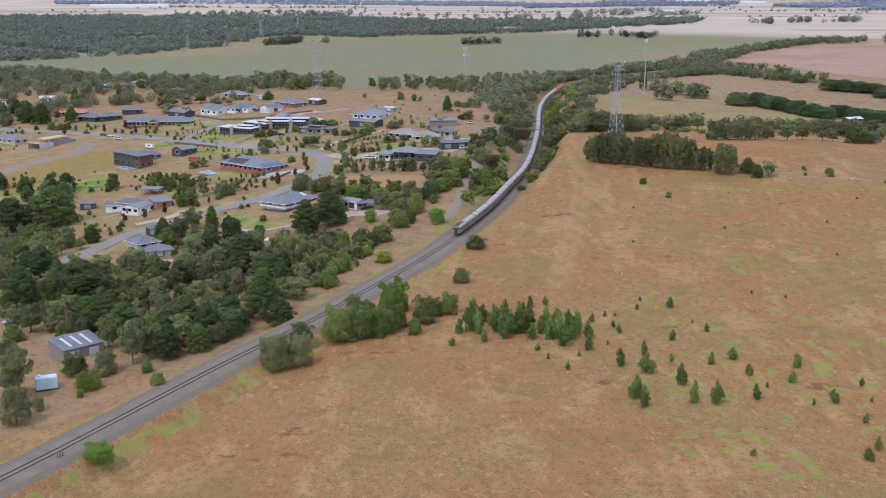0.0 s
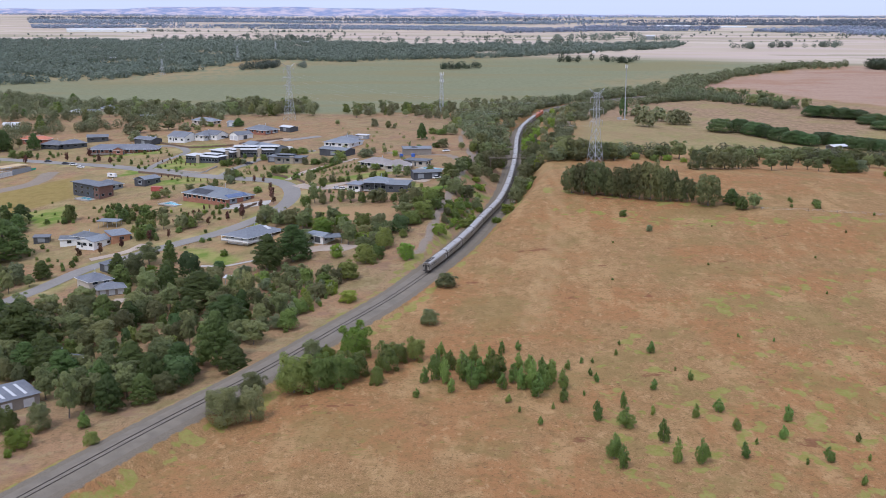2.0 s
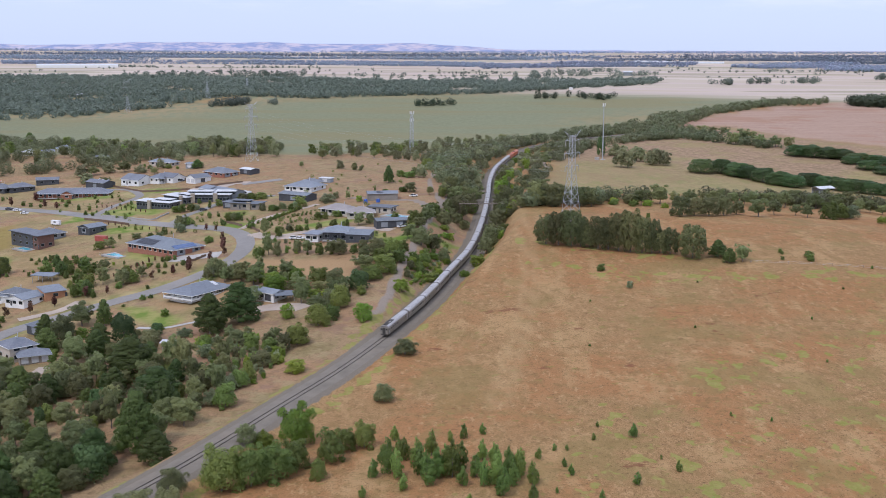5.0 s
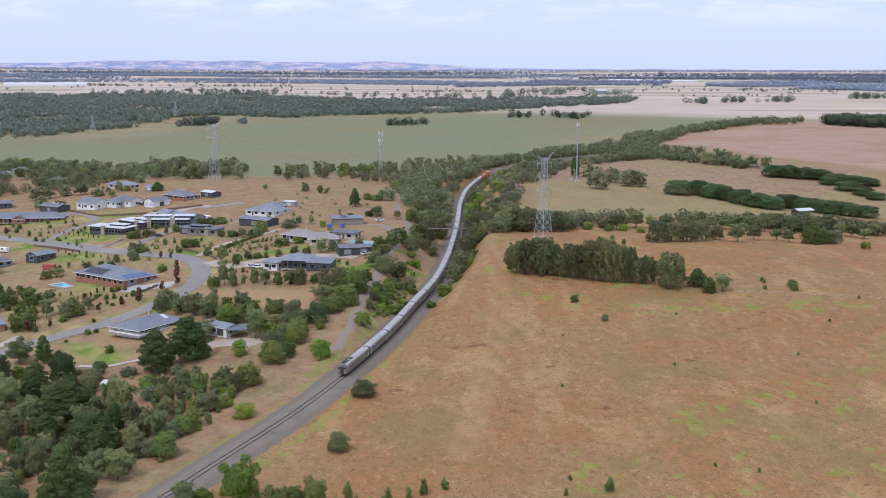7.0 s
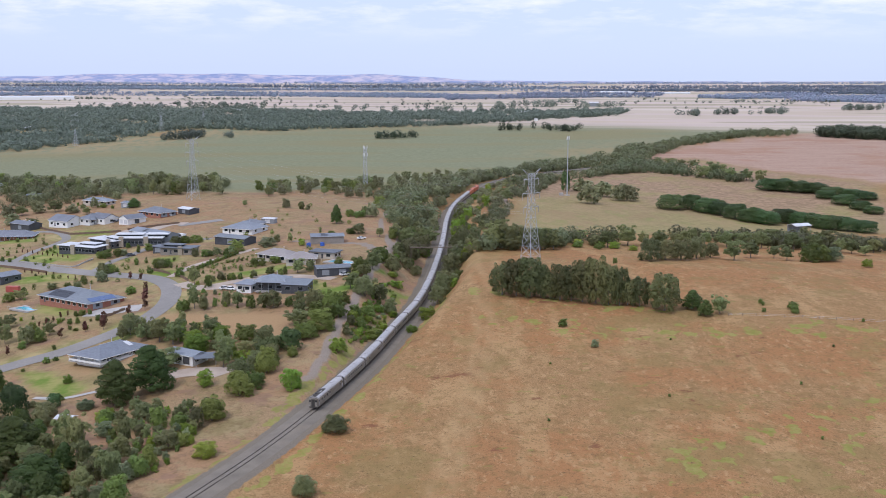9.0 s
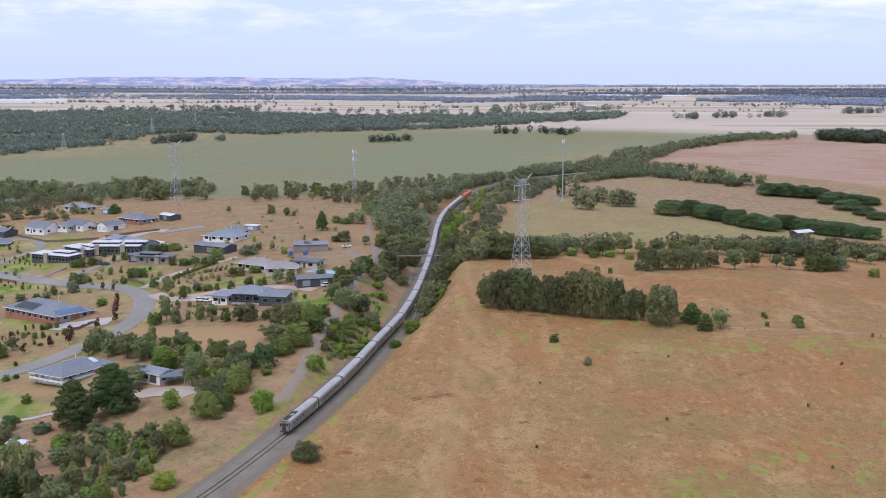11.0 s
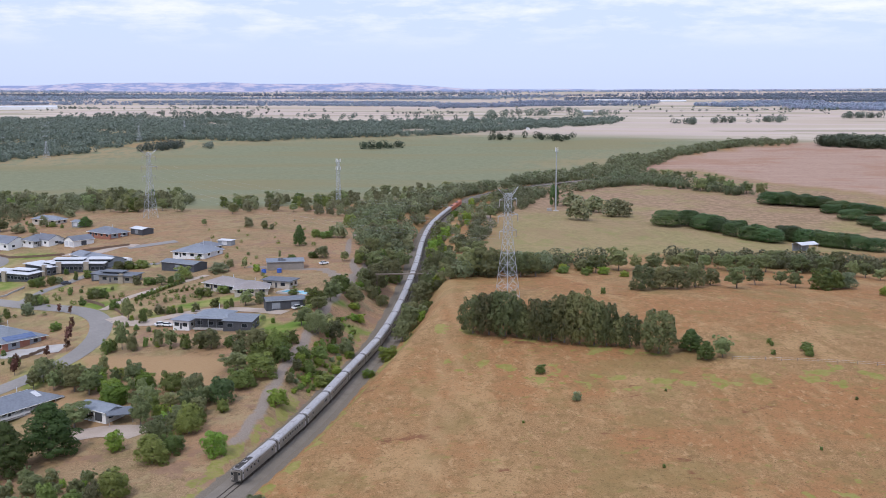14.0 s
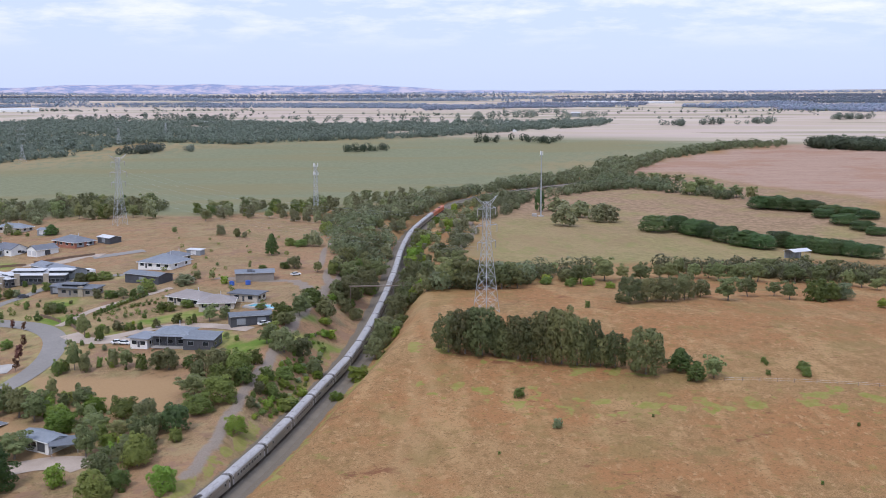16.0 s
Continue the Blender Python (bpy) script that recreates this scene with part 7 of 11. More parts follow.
plant("bush", 7.3, 559.0, 9.2, 9.3)
plant("bush", 27.7, 651.6, 8.3, 7.9)
plant("casuarina", 26.0, 592.2, 7.4, 7.4)
plant("casuarina", 32.6, 648.5, 8.2, 9.8)
plant("casuarina", 41.9, 691.6, 13.2, 12.3)
plant("casuarina", 49.7, 722.7, 12.2, 12.4)
plant("casuarina", 61.1, 665.5, 11.6, 11.3)
plant("casuarina", 54.0, 618.3, 11.5, 10.7)
plant("casuarina", 64.0, 691.7, 11.6, 10.7)
plant("casuarina", 71.1, 727.1, 12.3, 11.4)
plant("casuarina", 51.1, 603.1, 8.9, 9.0)
plant("casuarina", 30.4, 583.2, 6.4, 6.5)
plant("casuarina", 55.9, 635.2, 9.5, 9.6)
plant("bright", 45.3, 576.1, 5.5, 8.5)
plant("bright", 38.2, 554.3, 3.2, 5.2)
plant("bright", 15.7, 551.7, 4.4, 4.8)
plant("bright", 32.6, 625.2, 3.3, 4.7)
plant("bright", 31.9, 638.6, 2.9, 5.3)
plant("bright", 21.3, 561.1, 2.8, 5.3)
plant("bright", 25.1, 578.2, 3.0, 4.7)
plant("bright", 21.7, 545.8, 3.1, 4.7)
plant("bright", 27.4, 559.5, 2.8, 4.5)
plant("bright", 31.4, 580.5, 3.0, 4.3)
plant("bright", 18.0, 540.3, 3.1, 4.3)
plant("bright", 34.4, 675.3, 3.1, 5.2)
plant("bright", 50.9, 722.6, 5.6, 6.8)
plant("bright", 72.9, 794.1, 7.5, 8.3)
plant("bright", 75.1, 825.6, 7.8, 8.0)
plant("bush", 21.2, 566.0, 4.5, 8.2)
plant("bush", 16.4, 557.2, 5.2, 6.0)
plant("bush", 18.7, 548.9, 5.1, 5.9)
plant("bush", 23.5, 544.1, 4.3, 7.1)
plant("bush", 25.4, 548.3, 3.2, 4.7)
plant("bush", 12.0, 567.9, 5.7, 5.4)
plant("bush", 78.5, 855.1, 8.8, 8.3)
plant("bush", 27.6, 847.2, 8.0, 8.9)
plant("bush", -64.6, 642.9, 4.7, 5.3)
plant("bush", -79.8, 670.0, 4.5, 5.1)
plant("bush", 1.7, 554.1, 6.4, 7.2)
plant("bush", 5.9, 549.7, 5.9, 7.1)
plant("bush", -53.6, 579.6, 5.4, 5.5)
plant("gum", -5.0, 555.9, 7.8, 7.8)
plant("bush", -74.6, 666.5, 4.8, 5.9)
plant("casuarina", 90.2, 1049.5, 8.1, 9.0)
plant("gum", 86.0, 1032.6, 4.8, 4.3)
plant("casuarina", 68.2, 1031.2, 4.8, 5.4)
plant("casuarina", 56.2, 954.1, 6.4, 5.8)
plant("gum", 73.0, 1124.3, 5.6, 5.3)
plant("casuarina", 46.4, 984.7, 8.6, 7.7)
plant("casuarina", 42.0, 839.1, 5.3, 4.2)
plant("casuarina", 68.6, 1038.8, 4.9, 4.8)
plant("casuarina", 46.8, 806.1, 7.4, 6.1)
plant("casuarina", 36.0, 915.0, 8.6, 6.9)
plant("gum", 46.0, 726.3, 5.7, 6.1)
plant("gum", 48.7, 973.1, 4.7, 4.1)
plant("gum", 67.1, 1065.3, 6.0, 5.2)
plant("gum", 124.4, 1113.0, 7.6, 8.6)
plant("casuarina", 73.9, 944.3, 5.2, 5.7)
plant("casuarina", 40.4, 956.1, 8.4, 7.2)
plant("casuarina", 23.8, 972.6, 7.3, 6.1)
plant("casuarina", 42.7, 772.1, 5.4, 4.2)
plant("gum", 48.0, 1010.3, 4.8, 4.0)
plant("gum", 36.7, 885.3, 5.0, 5.4)
plant("gum", 40.2, 828.4, 6.8, 7.6)
plant("casuarina", 58.5, 1084.8, 7.4, 6.7)
plant("gum", 52.7, 843.7, 8.6, 8.3)
plant("casuarina", 91.2, 1123.6, 6.2, 5.7)
plant("casuarina", 70.1, 919.7, 7.7, 7.0)
plant("gum", 58.0, 840.2, 8.9, 8.5)
plant("casuarina", 68.0, 959.7, 5.6, 5.3)
plant("casuarina", 39.0, 983.3, 6.6, 6.7)
plant("casuarina", 37.3, 1032.8, 7.3, 7.5)
plant("casuarina", 59.9, 967.3, 7.7, 7.7)
plant("casuarina", 67.3, 1020.1, 7.7, 8.5)
plant("casuarina", 60.7, 824.0, 8.0, 8.9)
plant("casuarina", 19.1, 1026.5, 8.5, 9.6)
plant("gum", 59.5, 950.3, 4.7, 4.9)
plant("casuarina", 27.5, 1002.0, 8.8, 9.1)
plant("casuarina", 79.7, 1009.1, 7.9, 6.8)
plant("gum", 108.8, 1117.2, 5.1, 4.7)
plant("casuarina", 39.2, 963.8, 7.6, 6.6)
plant("casuarina", 34.3, 955.4, 5.6, 5.9)
plant("casuarina", 119.0, 1109.8, 6.5, 5.9)
plant("casuarina", 6.6, 1013.0, 4.9, 4.0)
plant("gum", 96.8, 1088.6, 5.1, 5.1)
plant("casuarina", 39.4, 994.8, 8.8, 7.9)
plant("gum", 51.6, 873.2, 8.5, 6.9)
plant("casuarina", 46.9, 1054.6, 5.9, 4.6)
plant("casuarina", 98.2, 1043.3, 5.2, 4.4)
plant("casuarina", 89.4, 1133.7, 7.7, 7.8)
plant("casuarina", 40.9, 707.6, 4.7, 5.3)
plant("casuarina", 62.0, 859.3, 6.4, 6.7)
plant("casuarina", 106.2, 1134.3, 5.9, 5.5)
plant("casuarina", 14.0, 948.0, 6.6, 6.8)
plant("gum", 36.3, 926.2, 5.6, 5.8)
plant("casuarina", 130.6, 1120.7, 4.8, 5.1)
plant("gum", 52.8, 746.7, 4.8, 4.0)
plant("casuarina", 49.1, 763.1, 7.3, 6.0)
plant("casuarina", 60.1, 847.3, 6.5, 5.5)
plant("casuarina", 67.0, 925.6, 4.5, 3.6)
plant("casuarina", 30.0, 1031.3, 6.1, 5.7)
plant("casuarina", 36.5, 781.8, 7.0, 6.3)
plant("casuarina", 50.4, 1082.7, 8.2, 8.3)
plant("gum", 104.9, 1128.0, 5.4, 5.7)
plant("casuarina", 67.5, 915.0, 6.9, 5.5)
plant("gum", 72.9, 972.7, 5.3, 4.8)
plant("casuarina", 73.2, 930.4, 7.0, 7.1)
plant("casuarina", 85.6, 1018.7, 6.8, 5.9)
plant("casuarina", 88.3, 1109.5, 8.7, 8.0)
plant("gum", 21.1, 1005.6, 8.5, 9.5)
plant("casuarina", 40.9, 814.7, 7.3, 8.0)
plant("casuarina", 82.0, 992.4, 7.4, 7.1)
plant("gum", 58.2, 892.9, 6.9, 7.6)
plant("casuarina", 44.1, 732.9, 8.0, 7.1)
plant("casuarina", 123.1, 1156.2, 5.9, 6.4)
plant("casuarina", 101.7, 1098.5, 6.6, 5.3)
plant("casuarina", 45.6, 864.3, 7.9, 7.8)
plant("casuarina", 107.8, 1086.5, 8.1, 8.4)
plant("gum", 52.6, 851.9, 7.8, 7.4)
plant("casuarina", 35.5, 729.7, 6.6, 7.5)
plant("casuarina", 127.1, 1147.6, 7.5, 7.4)
plant("casuarina", 26.9, 891.0, 7.8, 8.3)
plant("casuarina", 37.9, 1012.3, 5.1, 4.2)
plant("casuarina", 5.4, 1022.6, 4.7, 4.3)
plant("casuarina", 45.3, 788.5, 5.8, 6.4)
plant("casuarina", 55.5, 832.5, 8.6, 8.3)
plant("casuarina", 78.1, 1044.4, 5.1, 4.8)
plant("casuarina", 58.5, 931.9, 7.2, 7.7)
plant("casuarina", 101.0, 1120.0, 8.0, 7.8)
plant("gum", 63.3, 1006.5, 8.7, 7.8)
plant("gum", 104.2, 1146.3, 8.8, 10.0)
plant("casuarina", 73.2, 1087.0, 6.2, 5.7)
plant("casuarina", 70.2, 1113.7, 4.7, 4.6)
plant("casuarina", 57.5, 945.3, 6.5, 6.4)
plant("gum", 74.9, 950.2, 8.3, 9.3)
plant("casuarina", 90.0, 1004.4, 5.3, 4.3)
plant("casuarina", 19.8, 930.9, 8.7, 7.8)
plant("casuarina", 70.1, 947.7, 8.6, 8.3)
plant("casuarina", 58.6, 1070.6, 8.3, 7.2)
plant("casuarina", 37.6, 1056.5, 5.3, 5.6)
plant("gum", 56.6, 910.9, 4.8, 4.4)
plant("casuarina", 94.6, 1019.7, 6.0, 5.3)
plant("casuarina", 52.7, 996.1, 8.6, 7.6)
plant("casuarina", 37.6, 1050.7, 5.7, 5.3)
plant("casuarina", 7.3, 903.3, 7.3, 7.9)
plant("casuarina", 90.9, 1027.7, 6.9, 6.7)
plant("gum", 85.4, 998.7, 6.7, 7.3)
plant("casuarina", 38.3, 941.6, 5.8, 5.2)
plant("casuarina", 44.3, 1023.5, 8.1, 6.2)
plant("casuarina", 51.4, 794.8, 4.5, 5.1)
plant("casuarina", 72.2, 1012.0, 6.3, 5.0)
plant("gum", 35.9, 687.2, 7.5, 7.3)
plant("casuarina", 61.0, 833.9, 7.8, 7.0)
plant("casuarina", 131.6, 1127.3, 6.6, 5.8)
plant("casuarina", 104.7, 1103.6, 7.3, 5.6)
plant("casuarina", 40.0, 1043.1, 6.2, 5.1)
plant("casuarina", 27.1, 881.6, 6.5, 6.0)
plant("casuarina", 24.7, 1022.7, 8.3, 7.1)
plant("casuarina", 128.7, 1136.4, 8.1, 7.4)
plant("casuarina", 18.4, 995.8, 7.7, 7.1)
plant("casuarina", 78.0, 1031.5, 8.8, 9.1)
plant("casuarina", 86.9, 1057.1, 6.6, 7.1)
plant("casuarina", 54.5, 958.9, 8.9, 6.8)
plant("casuarina", 39.2, 1086.6, 4.8, 4.6)
plant("gum", 6.3, 1006.5, 5.9, 4.7)
plant("casuarina", 41.5, 1017.8, 5.1, 4.8)
plant("casuarina", 112.2, 1113.5, 7.6, 6.0)
plant("casuarina", 36.6, 904.8, 4.8, 4.9)
plant("casuarina", 51.9, 887.1, 5.2, 5.2)
plant("casuarina", 72.2, 1101.0, 7.1, 6.6)
plant("casuarina", 61.6, 1117.4, 5.9, 5.3)
plant("casuarina", 20.7, 903.0, 7.8, 6.1)
plant("casuarina", 55.9, 904.7, 5.7, 4.6)
plant("casuarina", 48.9, 771.9, 8.9, 6.8)
plant("casuarina", 42.4, 778.7, 5.2, 5.8)
plant("casuarina", 31.3, 929.5, 7.1, 6.8)
plant("casuarina", 27.7, 908.0, 4.6, 3.7)
plant("casuarina", 10.3, 1025.6, 5.0, 5.5)
plant("gum", 113.4, 1125.5, 7.1, 7.9)
plant("gum", 53.0, 966.0, 5.8, 4.5)
plant("casuarina", 108.6, 1139.9, 5.9, 5.1)
plant("casuarina", 35.0, 788.9, 8.3, 8.1)
plant("casuarina", 11.9, 975.4, 7.7, 8.0)
plant("casuarina", 27.9, 899.7, 5.9, 5.0)
plant("gum", 85.1, 1078.7, 7.4, 7.6)
plant("gum", 52.3, 1097.3, 8.3, 8.3)
plant("casuarina", 14.2, 903.1, 7.0, 5.9)
plant("casuarina", 88.3, 1099.3, 8.6, 7.1)
plant("gum", 24.2, 1037.1, 5.7, 6.2)
plant("casuarina", 16.6, 1012.5, 7.7, 7.3)
plant("casuarina", 50.6, 987.5, 7.3, 7.4)
plant("casuarina", 74.8, 1039.8, 7.9, 7.5)
plant("casuarina", 62.2, 962.7, 9.0, 7.9)
plant("casuarina", 77.3, 1073.2, 8.4, 6.8)
plant("casuarina", 74.2, 1056.5, 6.0, 5.1)
plant("gum", 42.9, 929.6, 4.7, 3.9)
plant("casuarina", 42.3, 1062.7, 8.7, 7.8)
plant("casuarina", 76.0, 994.2, 4.7, 4.8)
plant("gum", 15.0, 1038.7, 7.3, 6.6)
plant("casuarina", 36.6, 898.6, 8.8, 6.7)
plant("casuarina", 80.6, 1126.6, 8.6, 7.4)
plant("casuarina", 3.3, 940.6, 5.3, 4.9)
plant("gum", 82.5, 1109.9, 6.5, 5.3)
plant("gum", 68.4, 1121.0, 5.8, 6.6)
plant("gum", 31.3, 937.4, 7.5, 6.7)
plant("casuarina", 47.4, 853.1, 5.3, 4.5)
plant("casuarina", 51.3, 814.4, 6.4, 7.1)
plant("gum", 141.3, 1152.7, 6.1, 5.6)
plant("casuarina", 44.3, 796.4, 8.5, 9.4)
plant("casuarina", 121.0, 1005.4, 7.3, 8.0)
plant("casuarina", 88.3, 837.1, 6.5, 7.2)
plant("gum", 113.2, 988.7, 4.9, 4.3)
plant("casuarina", 92.0, 924.0, 7.0, 5.9)
plant("casuarina", 61.2, 656.2, 3.8, 3.9)
plant("gum", 68.1, 713.5, 7.8, 7.4)
plant("casuarina", 90.6, 919.1, 4.4, 5.0)
plant("bright", 58.7, 618.2, 5.2, 4.4)
plant("casuarina", 60.1, 628.4, 5.0, 5.6)
plant("casuarina", 110.6, 932.4, 3.6, 3.9)
plant("casuarina", 105.8, 950.1, 5.2, 5.4)
plant("gum", 133.6, 1074.1, 5.1, 4.7)
plant("bright", 79.7, 830.5, 5.2, 4.7)
plant("bright", 78.0, 807.4, 5.6, 5.1)
plant("casuarina", 87.0, 873.2, 4.2, 3.8)
plant("casuarina", 115.1, 978.3, 7.9, 7.3)
plant("bright", 68.2, 670.6, 6.6, 6.1)
plant("casuarina", 87.6, 779.8, 7.3, 8.2)
plant("casuarina", 101.1, 957.0, 7.9, 7.0)
plant("casuarina", 137.7, 1060.1, 3.6, 3.1)
plant("casuarina", 77.5, 771.4, 5.7, 4.6)
plant("casuarina", 116.8, 957.7, 7.1, 7.4)
plant("casuarina", 88.6, 822.8, 3.7, 4.1)
plant("casuarina", 108.8, 984.5, 6.7, 5.7)
plant("casuarina", 111.1, 908.1, 7.1, 6.7)
plant("gum", 134.6, 1031.1, 4.9, 4.6)
plant("casuarina", 76.5, 712.5, 7.5, 8.2)
plant("casuarina", 132.0, 1037.6, 5.3, 4.1)
plant("bright", 65.7, 699.8, 6.3, 6.5)
plant("casuarina", 128.8, 1011.7, 6.0, 5.9)
plant("gum", 97.2, 922.4, 3.5, 3.1)
plant("casuarina", 107.5, 912.2, 3.8, 4.1)
plant("casuarina", 95.1, 873.0, 3.8, 3.6)
plant("gum", 78.6, 845.4, 6.3, 5.8)
plant("casuarina", 91.3, 861.7, 3.6, 3.3)
plant("bright", 100.5, 865.5, 3.6, 2.9)
plant("bright", 95.6, 935.7, 4.9, 5.1)
plant("bright", 99.3, 885.0, 4.4, 4.7)
plant("casuarina", 109.2, 961.9, 4.4, 3.7)
plant("bright", 113.1, 1006.7, 5.4, 4.5)
plant("casuarina", 128.0, 1065.3, 7.9, 8.2)
plant("gum", 79.3, 750.4, 3.6, 3.1)
plant("bright", 98.4, 969.5, 3.6, 2.9)
plant("casuarina", 80.9, 817.4, 3.8, 3.4)
plant("bright", 91.1, 852.3, 4.3, 4.4)
plant("casuarina", 136.9, 1066.5, 3.9, 3.5)
plant("casuarina", 86.7, 802.0, 3.8, 3.0)
plant("casuarina", 70.0, 769.4, 4.5, 3.8)
plant("casuarina", 106.5, 880.2, 3.7, 3.1)
plant("bright", 74.7, 818.5, 7.3, 7.6)
plant("casuarina", 119.3, 1040.0, 7.6, 8.2)
plant("casuarina", 84.3, 757.4, 6.1, 5.1)
plant("gum", 130.3, 1044.8, 6.1, 6.4)
plant("bright", 82.2, 825.8, 7.6, 7.1)
plant("casuarina", 126.1, 1058.8, 4.5, 4.4)
plant("casuarina", 76.3, 776.1, 4.1, 4.2)
plant("bright", 142.3, 1085.1, 6.1, 5.7)
plant("casuarina", 107.4, 1009.7, 5.2, 4.7)
plant("casuarina", 112.5, 913.9, 3.7, 3.8)
plant("gum", 127.6, 1001.3, 3.8, 3.3)
plant("casuarina", 133.2, 1062.0, 6.1, 5.1)
plant("casuarina", 115.7, 1030.8, 7.8, 6.8)
plant("casuarina", 84.9, 793.1, 6.9, 7.8)
plant("casuarina", 104.0, 970.8, 5.3, 5.5)
plant("casuarina", 96.6, 904.7, 4.4, 4.9)
plant("bright", 100.6, 906.7, 7.0, 7.9)
plant("gum", 109.7, 921.1, 4.3, 3.8)
plant("casuarina", 86.1, 852.2, 6.8, 6.6)
plant("casuarina", 76.6, 794.7, 4.2, 3.4)
plant("casuarina", 113.0, 941.0, 7.8, 8.5)
plant("casuarina", 107.6, 996.1, 6.0, 6.2)
plant("casuarina", 90.4, 906.5, 6.2, 6.3)
plant("bright", 114.2, 1022.4, 6.2, 4.8)
plant("bright", 67.1, 719.1, 4.7, 5.3)
plant("gum", 132.9, 1057.0, 5.9, 5.8)
plant("casuarina", 106.2, 907.5, 5.8, 5.7)
plant("casuarina", 126.9, 1052.6, 5.8, 5.9)
plant("casuarina", 55.7, 633.2, 7.5, 6.8)
plant("casuarina", 124.2, 1026.3, 4.7, 4.3)
plant("bright", 84.3, 880.8, 5.6, 5.2)
plant("bright", 20.9, 571.5, 1.4, 2.1)
plant("bright", 21.3, 582.6, 0.8, 0.9)
plant("silver", 16.4, 544.8, 0.8, 0.9)
plant("garden", 20.1, 538.4, 2.2, 2.5)
plant("bright", 31.8, 607.0, 1.6, 2.4)
plant("silver", 18.8, 542.4, 1.0, 1.1)
plant("bright", 26.8, 580.2, 1.5, 2.2)
plant("garden", 30.7, 614.1, 1.2, 1.7)
plant("bright", 20.8, 578.5, 1.1, 1.3)
plant("bright", 23.8, 562.5, 1.7, 2.1)
plant("silver", 26.6, 583.9, 2.1, 3.0)
plant("garden", 24.3, 581.3, 1.8, 2.4)
plant("bright", 30.2, 622.5, 1.5, 1.6)
plant("bright", 29.0, 610.4, 1.6, 1.8)
plant("silver", 21.5, 548.6, 0.9, 1.0)
plant("bright", 32.1, 617.1, 0.8, 1.1)
plant("silver", 27.5, 577.7, 1.6, 2.4)
plant("bright", 20.9, 557.8, 1.0, 1.2)
plant("bright", 19.1, 535.3, 1.3, 1.7)
plant("bright", 23.5, 584.7, 1.1, 1.3)
plant("bright", 27.2, 607.9, 1.9, 2.3)
plant("garden", 28.1, 586.0, 1.9, 2.1)
plant("bright", 21.0, 551.8, 1.9, 2.0)
plant("silver", 15.2, 536.4, 1.7, 2.5)
plant("garden", 25.0, 597.8, 1.1, 1.3)
plant("bright", 23.3, 588.3, 1.3, 1.6)
plant("bright", 25.9, 567.2, 1.0, 1.2)
plant("bright", 23.4, 572.6, 1.1, 1.4)
plant("bright", 18.5, 552.2, 0.9, 1.3)
plant("silver", 23.5, 556.2, 1.4, 1.9)
plant("silver", 29.4, 619.2, 1.2, 1.5)
plant("garden", 27.1, 601.1, 1.2, 1.6)
plant("garden", 25.0, 560.1, 1.7, 1.9)
plant("bright", 27.8, 604.3, 1.9, 2.2)
plant("bright", 30.2, 592.0, 1.9, 2.7)
plant("garden", 26.0, 588.5, 2.1, 2.4)
plant("silver", 31.5, 602.7, 2.2, 2.9)
plant("bright", 16.0, 547.6, 2.2, 2.4)
plant("garden", 25.6, 605.4, 1.5, 1.9)
plant("bright", 17.9, 563.5, 1.0, 1.3)
plant("garden", 32.5, 610.2, 2.0, 2.6)
plant("bright", 23.0, 576.3, 1.8, 1.9)
plant("silver", 25.4, 570.8, 1.8, 2.6)
plant("bright", 28.4, 589.8, 1.0, 1.4)
plant("bright", 27.9, 575.3, 1.6, 2.5)
plant("garden", 27.7, 569.9, 1.5, 1.6)
plant("garden", 16.7, 534.1, 2.2, 2.6)
plant("bright", 17.5, 537.4, 1.7, 2.4)
plant("garden", 31.2, 595.6, 0.8, 1.2)
plant("bright", 19.9, 573.8, 1.9, 2.4)
plant("bright", 24.1, 595.3, 1.8, 2.5)
plant("garden", 31.2, 598.6, 1.8, 2.7)
plant("bright", 24.5, 602.8, 1.0, 1.2)
plant("bright", 26.1, 564.6, 1.7, 2.6)
plant("bright", 28.9, 594.6, 0.9, 1.2)
plant("silver", 27.8, 597.8, 1.9, 2.5)
plant("bright", 19.3, 569.3, 1.4, 1.6)
plant("bright", 28.1, 614.7, 2.0, 3.1)
plant("bright", 22.0, 591.7, 1.3, 1.4)
plant("garden", 26.7, 611.4, 2.0, 2.7)
plant("bright", 24.1, 552.9, 2.1, 3.2)
plant("garden", 15.5, 541.8, 1.1, 1.4)
plant("bright", 18.6, 545.9, 2.0, 2.8)
plant("silver", 18.5, 554.9, 1.7, 2.3)
plant("silver", 30.1, 587.7, 1.4, 1.7)
plant("bright", 21.4, 542.9, 1.8, 2.5)
plant("bright", 14.9, 528.3, 1.6, 2.3)
plant("silver", 27.9, 572.8, 0.9, 1.0)
plant("silver", 20.0, 576.3, 1.3, 1.6)
plant("bright", 18.5, 561.1, 1.7, 2.0)
plant("garden", 22.0, 554.1, 1.8, 1.9)
plant("garden", 15.3, 530.8, 1.4, 2.0)
plant("casuarina", 34.7, 682.2, 5.1, 4.3)
plant("bush", 49.2, 742.3, 4.9, 5.6)
plant("casuarina", 44.4, 766.5, 4.4, 3.8)
plant("bush", 44.5, 703.9, 5.5, 6.2)
plant("casuarina", 34.3, 722.5, 6.2, 6.7)
plant("bush", 45.3, 716.2, 5.3, 5.5)
plant("bush", 42.2, 685.2, 4.3, 4.3)
plant("bush", 45.0, 755.8, 5.3, 4.2)
plant("casuarina", 35.5, 742.5, 4.4, 3.7)
plant("casuarina", 39.0, 703.4, 4.4, 4.6)
plant("bush", 38.4, 696.7, 4.5, 4.0)
